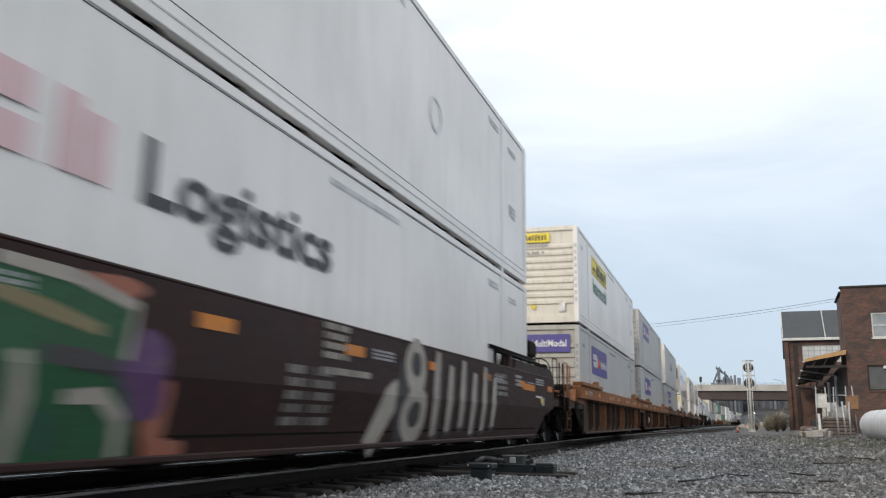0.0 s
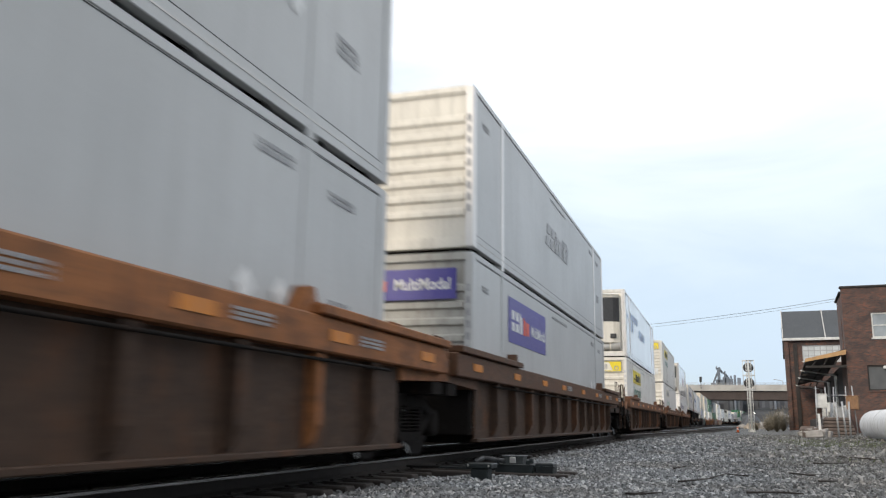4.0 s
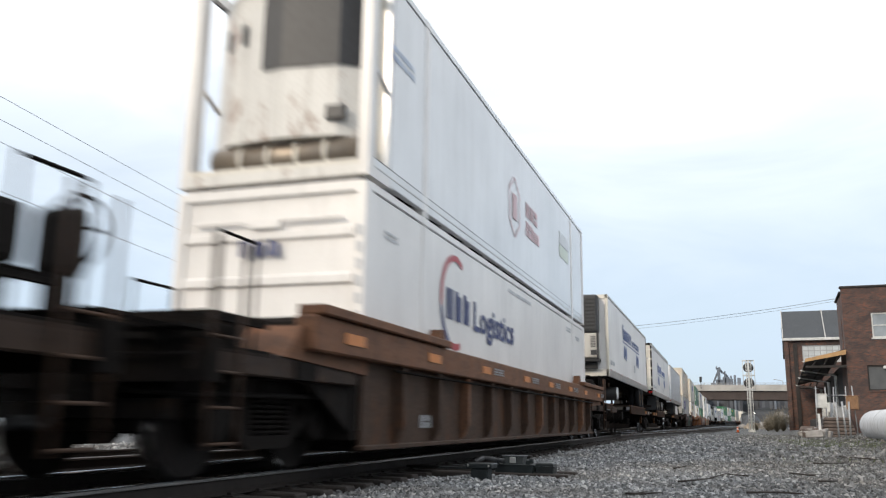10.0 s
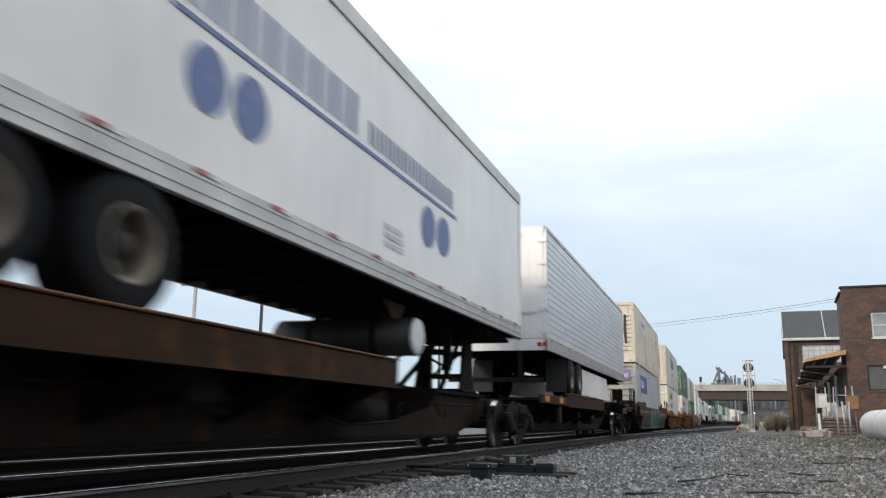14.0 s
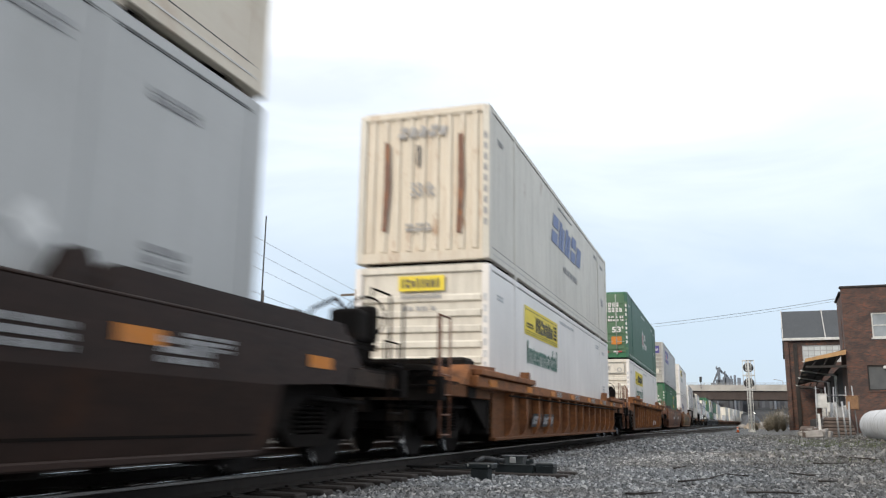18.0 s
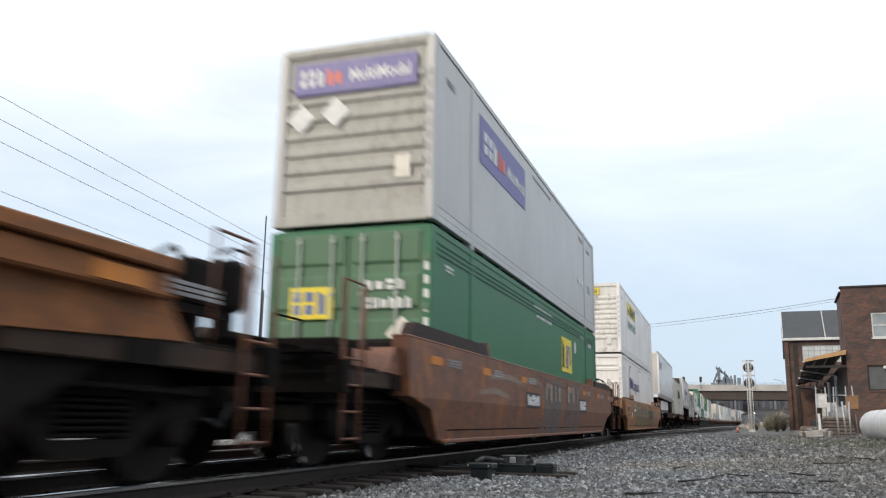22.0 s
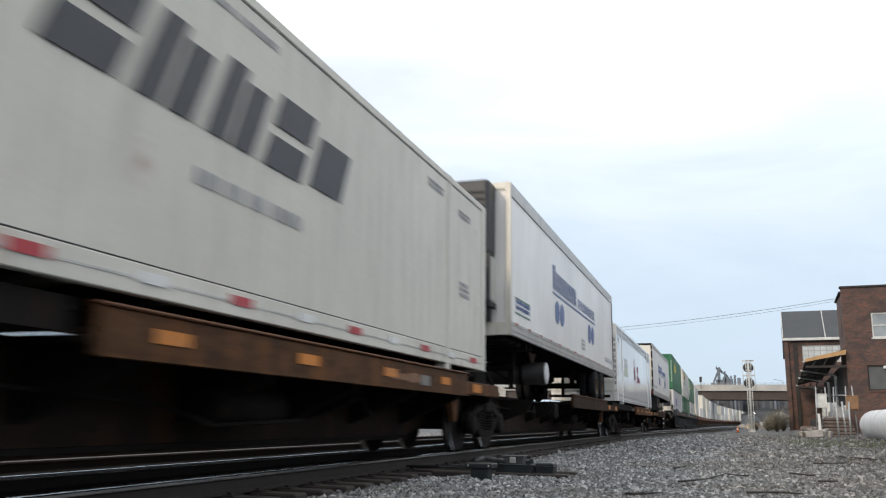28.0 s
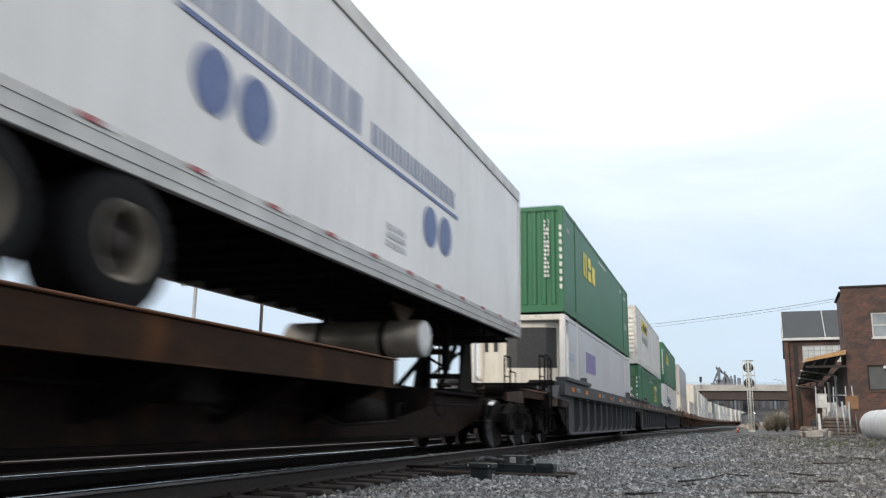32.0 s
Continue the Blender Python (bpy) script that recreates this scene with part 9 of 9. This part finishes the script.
    hexagon(d, -0.7, 1.45, 0.62, "pink_pale")
    d.bars(0.35, 1.6, 1.5, 1.82, 3, "pink_pale", 0, 0.012, 3)
    d.bars(0.35, 1.75, 1.08, 1.4, 5, "pink_pale", 0, 0.012, 4)
    d.panel(4.3, 5.55, 1.75, 2.05, "faint", "sign_panel")
    d.panel(4.3, 5.55, 1.40, 1.72, "lime_pale", "sign_panel")
    stack(p, lo, hi)
    # three joined spine cars with trailers
    LS = "long rusty steel spine car with wheel platforms carrying a trailer"
    p = c_of(155.22)
    spine_car(p, 1, ("coupler", "shared"), (True, True), ((-HALF + 0.9, 1),), label=LS, seed=9)
    tr, d = trailer("white refrigerated road trailer with blue bars and dots on its side", -1, "white", axles=(3.55, 4.85), reefer=True, tank=-3.92, rim="rim_brown", seed=3)
    shipper_marks(d, -HALF + 4.85, 3.83)
    d.bars(-HALF + 0.5, -HALF + 1.8, 2.6, 2.76, 14, "letter_pale", 0, 0.01, 7, 0.5)
    rolls(tr, p)
    p = c_of(175.25)
    spine_car(p, -1, ("shared", "shared"), (False, True), ((HALF - 0.9, -1),), label=LS, seed=10)
    tr, d = trailer("white road trailer with cream rear doors and blue bars", 1, "white", axles=(-4.95, -3.65), tank=2.60, rim="rim", seed=4, top_band=0.12, top=5.16)
    shipper_marks(d, -HALF + 4.6, 3.60, web=-HALF + 0.65)
    door_marks(tr)
    rolls(tr, p)
    p = c_of(194.12)
    spine_car(p, -1, ("shared", "coupler"), (False, True), ((HALF - 1.0, -1),), label=LS, brake=True, seed=11)
    sk = [(-HALF + 5.15, 1.52), (-HALF + 5.3, 2.06), (-HALF + 11.55, 2.04), (-HALF + 12.05, 1.34), (-HALF + 11.85, 1.28), (-HALF + 5.6, 1.32)]
    tr, d = trailer("ribbed aluminium road trailer with white side skirts", 1, "alu", axles=(-4.75, -3.45), skirt=(sk, None), ribbed=True, doors="alu", seed=5)
    rolls(tr, p)
    # single cars
    p = c_of(215.42)
    car = well_car(p, "smooth", ("dark_brown", "dark_brown"), (0.95, 1.25), label="dark brown smooth-sided well car with teal graffiti", seed=12, square=True)
    graffiti_teal(car)
    lo, d, e = parcel_container(False, True, diamonds=((-0.3, 0.8),), label="light grey container with purple side sign and bleached end sign")
    hi, d, e = trucker_container("old", True, "white_rusty", "white_rusty", label="white container heavily streaked with rust")
    e.panel(-0.45, 0.45, 2.45, 2.68, "cream", out=0.02)
    e.stroke([(0.86, 2.3), (0.84, 1.6), (0.88, 0.9)], 0.14, "graf_black", 0.022, "rust_streak")
    e.panel(0.42, 0.62, 0.48, 0.62, "letter_grey", "sticker", 0.02)
    rust_runs(d, 3)
    stack(p, lo, hi)
    p = c_of(239.28)
    car = well_car(p, "ribbed", MO2, chord=(1.02, 1.20), ribs=14, label=L_OR, seed=13)
    stencil(car, 1.545, -HALF + 2.55, -HALF + 3.3, 0.46, 0.62, 4, True, "letter_grey")
    stencil(car, 1.545, -HALF + 3.6, -HALF + 4.6, 0.46, 0.62, 6, True, "letter_grey")
    lo, d, e = trucker_container("new", False, "white", "cream", label="white container with yellow sign and green lettering")
    small_sign_end(e)
    hi = container("van", "beige", "white_rusty", 7, "beige container with rust-streaked fluted end and slanted dark bars", style="fluted_end", post="beige")
    d, e = side_decals(hi), end_decals(hi)
    d.bars(-2.25, 2.3, 1.55, 2.3, 5, "letter_blue", 0.35, 0.012, 23, 0.8)
    d.lines(-0.6, 1.5, 0.95, 1.2, 1, "letter_grey", 0.012, 3)
    serials(d, e, "letter_grey", 12)
    e.bars(-0.5, 0.5, 2.36, 2.56, 5, "letter_grey", 0.08, 0.03, 23)
    e.word("53 ft", -0.22, 0.24, 1.22, 1.48, "letter_grey", 0.03)
    e.lines(-0.3, 0.2, 0.55, 0.72, 2, "letter_grey", 0.03, 4)
    e.bars(-0.12, 0.0, 1.8, 2.2, 1, "letter_black", 0, 0.03, 3)
    for x, a, b2 in ((-0.72, 2.3, 0.6), (0.74, 2.35, 0.5)):
        e.stroke([(x, a), (x + 0.02, (a + b2) / 2), (x - 0.02, b2)], 0.12, "rosy_car", 0.022, "rust_streak")
    stack(p, lo, hi, tall=1.02)
    p = c_of(262.79)
    car = well_car(p, "ribbed", ("orange_car", "brown_side"), chord=(1.30, 1.47), ribs=15, label=L_BR, seed=14)
    stencil(car, 1.545, 1.6, 3.2, 0.40, 0.64, 4)
    lo, d, e = trucker_container("new", False, "white", "cream", label="white container with yellow sign and green lettering")
    framed_sign_end(e, "cream")
    hi = green_container("dark green container with white hexagon mark, doors towards the camera")
    stack(p, lo, hi, tall=1.02)
    p = c_of(286.66)
    car = well_car(p, "smooth", ("rosy_car", "rosy_car"), (1.2, 1.50), label="weathered brown smooth-sided well car with grey graffiti", seed=15)
    graffiti_tall(car)
    lo = square_container("green container with a yellow and blue square mark on its side")
    hi, d, e = parcel_container(True, diamonds=((-0.88, 1.72), (-0.30, 1.78)), label="light grey container with purple signs and white diamond placards")
    e.panel(0.70, 0.94, 0.66, 1.0, "cream", "sticker", 0.02)
    stack(p, lo, hi)
    p = c_of(310.29)
    car = well_car(p, "smooth", ("tan_car", "tan_car"), (1.1, 1.40), label="weathered orange smooth-sided well car with olive and grey graffiti", seed=16, near_gear=True)
    graffiti_olive(car)
    lo, d, e = ring_container("white container with red and navy ring mark and navy lettering")
    hi, d, e = trucker_container("new", True, "white", "white_worn", label="white container with yellow sign, green lettering and rust-spotted end")
    small_sign_end(e)
    stack(p, lo, hi)
    # five joined spine cars
    p = c_of(331.92)
    spine_car(p, 1, ("coupler", "shared"), (True, True), ((-HALF + 0.9, 1),), label=LS, brake=True, seed=17)
    sk = [(-HALF + 2.95, 1.60), (-HALF + 3.35, 2.02), (HALF - 5.4, 2.06), (HALF - 5.4, 1.46), (-HALF + 2.95, 1.40)]
    bd = [(-HALF + 2.95, 1.40), (HALF - 5.4, 1.46), (HALF - 5.42, 1.28), (-HALF + 3.1, 1.20)]
    tr, d = trailer("white road trailer with white skirts and black edging", -1, "gloss", axles=(3.6, 4.9), skirt=(sk, bd), posts=14, doors="white", seed=6)
    plain_nose(tr)
    d.bars(-HALF + 1.15, -HALF + 2.95, 4.05, 4.55, 3, "letter_black", 0, 0.012, 33, 0.75)
    d.panel(-HALF + 0.35, -HALF + 1.0, 4.05, 4.5, "amber", "mark")
    d.lines(-HALF + 0.4, -HALF + 0.9, 2.6, 3.2, 4, "red", 0.008, 5)
    d.diamond(1.2, 2.95, 0.15, "letter_pale")
    rolls(tr, p)
    p = c_of(349.30)
    spine_car(p, 0, ("shared", "shared"), (False, True), None, label=LS.replace("a trailer", "a container"), seed=18)
    co = container("van", "beige", "beige", 7, "beige container with black bars on its side", style="fluted_end", post="beige")
    d, e = side_decals(co), end_decals(co)
    d.bars(-2.0, 2.4, 1.45, 2.2, 5, "letter_black", 0.3, 0.012, 23, 0.8)
    d.lines(-0.3, 1.4, 0.92, 1.12, 1, "letter_grey", 0.012, 3)
    e.panel(-0.9, 1.0, 1.15, 1.75, "black_panel", "sign_panel", 0.03)
    serials(d, e, "letter_grey", 15)
    for k in range(14):
        d.panel(-CL + 0.3 + k * 1.15, -CL + 0.62 + k * 1.15, 0.12, 0.2, "red" if k % 2 else "letter_white", "marker_tape", 0.02)
    rolls(co, p, 1.31)
    p = c_of(367.30)
    spine_car(p, 1, ("shared", "shared"), (False, True), ((-HALF + 0.9, 1),), label=LS, seed=19)
    tr, d = trailer("white refrigerated road trailer with blue bars and green-edged sign", -1, "white", axles=(3.5, 4.8), reefer=True, tank=-3.60, rim="rim_brown", top_band=0.18, seed=7, top=5.21)
    shipper_marks(d, -HALF + 4.42, 3.62, web=HALF - 2.4)
    for z in (2.62, 2.92):
        d.panel(-HALF + 0.45, -HALF + 1.75, z, z + 0.03, "letter_green", "rule")
    d.lines(-HALF + 0.5, -HALF + 1.7, 2.68, 2.9, 2, "letter_blue", 0.01, 4)
    rolls(tr, p)
    p = c_of(384.54)
    spine_car(p, 0, ("shared", "shared"), (False, True), None, label=LS.replace("a trailer", "a container"), seed=20)
    co = container("glossbox", "gloss", "white_worn", 0, "glossy white container with maroon hexagon mark and pale lime panel", style="doors", post="white")
    d, e = side_decals(co), end_decals(co)
    hexagon(d, -0.95, 1.38, 0.66, "maroon_mark")
    d.bars(0.1, 0.85, 1.45, 1.75, 3, "maroon_mark", 0, 0.012, 3)
    d.bars(0.1, 1.45, 1.02, 1.36, 5, "maroon_mark", 0, 0.012, 4)
    d.panel(-5.3, -4.05, 1.45, 1.78, "faint", "sign_panel")
    d.panel(-5.3, -4.05, 1.08, 1.42, "lime_pale", "sign_panel")
    d.bars(-6.0, -4.9, 0.42, 0.62, 6, "letter_pale", 0, 0.01, 4)
    bm = bmesh.new()
    for z in (2.52, 2.60, 2.68, 2.75):
        box(bm, -CL + 0.12, CL - 0.12, z, z + 0.012, -0.004, 0.01)
    d.put("trim_line", bm, "rail_alu", 0.004)
    e.panel(0.25, 0.62, 1.35, 1.85, "amber", "sticker", 0.06)
    serials(d, e, "letter_grey", 16)
    rolls(co, p, 1.31).scale = (1, 1, 1.045)
    p = c_of(402.75)
    spine_car(p, -1, ("shared", "coupler"), (False, True), ((HALF - 0.9, -1),), label=LS, brake=False, seed=21)
    tr, d = trailer("white road trailer with cream rear doors and blue bars", 1, "white", axles=(-4.95, -3.65), tank=2.97, seed=8, top_band=0.12, tank_mat="tank_alu", top=5.20)
    shipper_marks(d, -HALF + 4.75, 3.62, web=-HALF + 0.7)
    door_marks(tr)
    rolls(tr, p)
    # three joined black cars
    LB = "black steel well car with posts along its side"
    MK = ("black_car", "black_car")
    p = c_of(423.96)
    car = well_car(p, "ribbed", MK, ends=("coupler", "shared"), trucks=(True, True), label=LB, seed=22)
    hi = green_container("green container with a yellow mark on its side", plain_end=True)
    lo, d, e = reefer_container("silver refrigerated container with dark grille and small purple sign", side="alu")
    d.panel(-4.4, -2.5, 1.6, 2.2, "purple_pale", "sign_panel")
    stack(p, lo, hi)
    p = c_of(444.03)
    well_car(p, "ribbed", MK, ends=("shared", "shared"), trucks=(False, True), label=LB, seed=23, spins=False)
    lo = square_container("green container with a yellow and blue square mark on its side")
    hi, d, e = trucker_container("new", True, "white_worn", "white_worn", label="white container with yellow sign and yellow end panels")
    e.panel(-0.9, 0.3, 1.9, 2.5, "yellow", out=0.02)
    stack(p, lo, hi)
    p = c_of(463.9)
    well_car(p, "ribbed", MK, ends=("shared", "coupler"), trucks=(False, True), label=LB, seed=24, brake=False, spins=False)
    lo, d, e = ring_container("white container with red and navy ring mark and navy lettering")
    hi = green_container("green container with a yellow mark on its side", plain_end=True)
    stack(p, lo, hi)
    far_train()


def hexagon(d, x, y, r, mat):
    pts = [(x + 0.82 * r * math.cos(radians(a)), y + r * math.sin(radians(a))) for a in range(90, 451, 60)]
    d.stroke(pts, 0.06, mat, 0.012, "mark")
    d.panel(x - 0.30 * r, x + 0.30 * r, y - 0.42 * r, y + 0.42 * r, mat, "mark", 0.012)


def rust_runs(d, seed, count=26, z_lo=0.6, z_hi=2.3, pale="brown_car"):
    """Stains that run down from rivets, each with a shape of its own."""
    rnd = random.Random(seed)
    for k in range(count):
        x, z = rnd.uniform(-5.5, 7.5), rnd.uniform(z_lo, z_hi)
        L = rnd.uniform(0.15, 0.8)
        d.stroke([(x, z), (x + 0.02, z - L * 0.5), (x, max(0.3, z - L))], rnd.uniform(0.04, 0.11), "rust_stain" if k % 2 else pale, 0.006 + k * 0.0001, "rust_streak")


def door_marks(tr):
    e = Decals(tr, Matrix.Translation((0, -CL - 0.018, 0)) @ END)
    for s in (-0.62, 0.66):
        e.bars(s - 0.42, s + 0.42, 4.22, 4.30, 10, "letter_blue", 0, 0.01, 5)
        e.bars(s - 0.40, s + 0.36, 3.78, 3.84, 10, "letter_grey", 0, 0.01, 6)
        for q in (-0.10, 0.06):
            e.disc(s + q, 4.06, 0.085, "letter_blue", 1, 0, 16, 0.01)
    bm = bmesh.new()
    for s in (-0.42, 0.42):
        box(bm, s - 0.07, s + 0.07, 2.75, 3.75, -0.004, 0.004)
    e.put("rust_stain", bm, "rosy_car", 0.008)


def plain_nose(tr):
    """Flat front wall with a small dark name, coloured hose fittings and stickers."""
    b = bmesh.new()
    box(b, -1.2, 1.2, -CL - 0.014, -CL + 0.04, 2.36, 4.95)
    part("front_wall", b, "nose_dull", tr)
    e = Decals(tr, Matrix.Translation((0, -CL - 0.018, 0)) @ END)
    e.bars(-0.7, 0.05, 4.42, 4.66, 3, "letter_grey", 0, 0.006, 33)
    e.lines(0.35, 0.75, 4.6, 4.8, 2, "red", 0.006, 4)
    for x in (-0.62, 0.62):
        e.lines(x - 0.1, x + 0.1, 2.75, 2.95, 3, "amber", 0.006, 5)
    e.panel(0.18, 0.36, 2.75, 3.02, "yellow", "hose_box", 0.02)
    e.panel(0.10, 0.40, 2.48, 2.72, "black_panel", "hose_box", 0.03)


def green_container(label, plain_end=False):
    c = container("hub_green", "green" if plain_end else "green_dark", "green", 5, label, style="fluted_end" if plain_end else "doors", post="green" if plain_end else "green_dark")
    d, e = side_decals(c), end_decals(c)
    if plain_end:
        d.bars(-4.6, -1.9, 1.55, 2.3, 3, "yellow", 0, 0.012, 8, 0.7)
        e.bars(-0.15, 0.12, 1.0, 2.2, 1, "letter_white", 0, 0.03, 8)
        e.lines(0.78, 0.92, 0.9, 2.5, 14, "letter_white", 0.03, 8)
        e.panel(-1.0, -0.4, 0.42, 0.7, "letter_white", "sticker", 0.03)
    else:
        bm = bmesh.new()
        prism(bm, [(-0.65 + 0.42 * math.cos(radians(a)), 1.42 + 0.52 * math.sin(radians(a))) for a in range(90, 450, 60)], 'z', -0.003, 0.003)
        d.put("mark", bm, "letter_white", 0.008)
        for q in (-0.82, -0.52):
            d.panel(q - 0.04, q + 0.04, 1.15, 1.70, "red", "mark", 0.014)
        d.bars(0.15, 0.9, 1.5, 1.8, 3, "letter_white", 0, 0.012, 3)
        d.bars(0.15, 1.55, 1.02, 1.36, 5, "letter_white", 0, 0.012, 4)
        dr = Decals(c, Matrix.Translation((CW - 0.004, 0, 0)) @ SIDE)
        for k in range(22):
            dr.panel(-CL + 0.4 + k * 0.72, -CL + 0.72 + k * 0.72, 0.12, 0.18, "letter_white", "marker_tape")
        e.bars(0.12, 0.95, 2.22, 2.42, 5, "letter_white", 0, 0.05, 13)
        e.bars(0.12, 1.1, 2.0, 2.18, 6, "letter_white", 0, 0.05, 14)
        e.lines(0.12, 1.1, 1.55, 1.82, 2, "letter_white", 0.05, 4)
        e.lines(-0.9, -0.1, 1.45, 1.75, 3, "letter_white", 0.05, 5)
        e.word("53'", 0.58, 1.08, 1.10, 1.36, "letter_white", 0.05)
        e.panel(0.55, 1.0, 0.58, 0.92, "amber", "sticker", 0.05)
        e.panel(-0.22, 0.02, 0.55, 0.86, "cream", "sticker", 0.05)
        for q in (-1.08, -0.30):
            e.panel(q, q + 0.55, 0.98 if q < -1 else 1.0, 1.22, "letter_white", "sticker", 0.05)
        e.disc(-0.62, 2.1, 0.16, "letter_white", 1, 0, 6, 0.05)
        for k in range(4):
            e.panel(-1.05 + k * 0.56, -0.85 + k * 0.56, 0.23, 0.29, "letter_white", "marker_tape", 0.05)
            e.panel(-0.85 + k * 0.56, -0.68 + k * 0.56, 0.23, 0.29, "red", "marker_tape", 0.05)
    serials(d, e, "letter_white", 18)
    return c


def square_container(label):
    c = container("square", "green", "green", 5, label, style="doors", post="green")
    d, e = side_decals(c), end_decals(c)
    for z in (2.50, 2.58, 2.66):                         # pressed ridges under the top rail
        d.panel(-CL + 0.24, CL - 0.24, z, z + 0.022, "green", "ridge", 0.012)
        d.panel(-CL + 0.24, CL - 0.24, z - 0.018, z - 0.002, "green_dark", "ridge_groove", 0.002)
    d.panel(2.05, 3.5, 1.40, 2.28, "yellow")
    d.bars(2.12, 2.5, 1.5, 2.18, 1, "letter_black", 0, 0.013, 2)
    d.bars(2.62, 3.1, 1.5, 2.1, 1, "letter_blue", 0.1, 0.013, 3)
    d.bars(3.15, 3.42, 1.6, 2.1, 1, "letter_grey", 0, 0.013, 4)
    d.disc(4.1, 2.15, 0.17, "letter_white", 0.9, 0, 6)
    d.lines(-0.95, 0.75, 2.36, 2.46, 1, "letter_white", 0.008, 3)
    e.panel(-0.9, -0.2, 1.55, 2.02, "yellow", "sign_panel", 0.05)
    e.bars(-0.85, -0.25, 1.62, 1.95, 3, "letter_blue", 0, 0.056, 5)
    e.bars(0.3, 0.95, 1.95, 2.1, 4, "letter_white", 0, 0.05, 6)
    e.bars(0.3, 1.05, 1.68, 1.84, 6, "letter_white", 0, 0.05, 7)
    e.diamond(0.88, 1.32, 0.25, "cream", 0.05)
    serials(d, e, "letter_white", 19)
    return c


def far_train():
    """The rest of the train, still round the bend when the clip ends."""
    tops = [("white", "cream"), ("grey", "grey_end"), ("green", "green"), ("beige", "cream"), ("white_worn", "cream")]
    protos = {}

    def far_container(q):
        if q in protos:
            return copy_thing(protos[q], Matrix())
        s, e = tops[q]
        protos[q] = container("far", s, e, 0, {"white": "white", "grey": "light grey", "green": "green", "beige": "beige", "white_worn": "worn white"}[s] + " container on the far part of the train", style="plain", post=s)
        return protos[q]
    car0 = None
    rnd = random.Random(12)
    near = 487.0
    for k in range(17):
        p = c_of(near)
        if car0 is None:
            car0 = well_car(p, "ribbed", ("brown_car", "brown_side"), label="grimy brown steel well car on the far part of the train", ribs=8, ends=("shared", "shared"), seed=30, spins=False, brake=False)
        else:
            rolls(copy_thing(car0, Matrix()), p)
        a, b = rnd.choice((0, 0, 1, 3, 4, 4, 2)), rnd.choice((0, 1, 1, 3, 4, 0))
        for z, q in ((0.35, a), (3.25, b)):
            if z > 3 and k in (1, 6):
                continue
            rolls(far_container(q), p, z)
        near += rnd.choice((20.0, 23.5))


build_train()


# ---- motion ----
def motions():
    times = [2.0 * k for k in range(17)]
    for ob, place, z in MOVING:
        walk(ob, [(t, train_pose(place, z, t)) for t in times])
    # every wheelset rolls without slipping; less than a sixth of a turn from row to row
    turns = [(k / 30, math.degrees(run(k / 30) / WHEEL_R)) for k in range(961)]
    for w, y in WHEELS:
        walk(w, [(t, pose(0, y, WHEEL_R, a)) for t, a in turns])
motions()
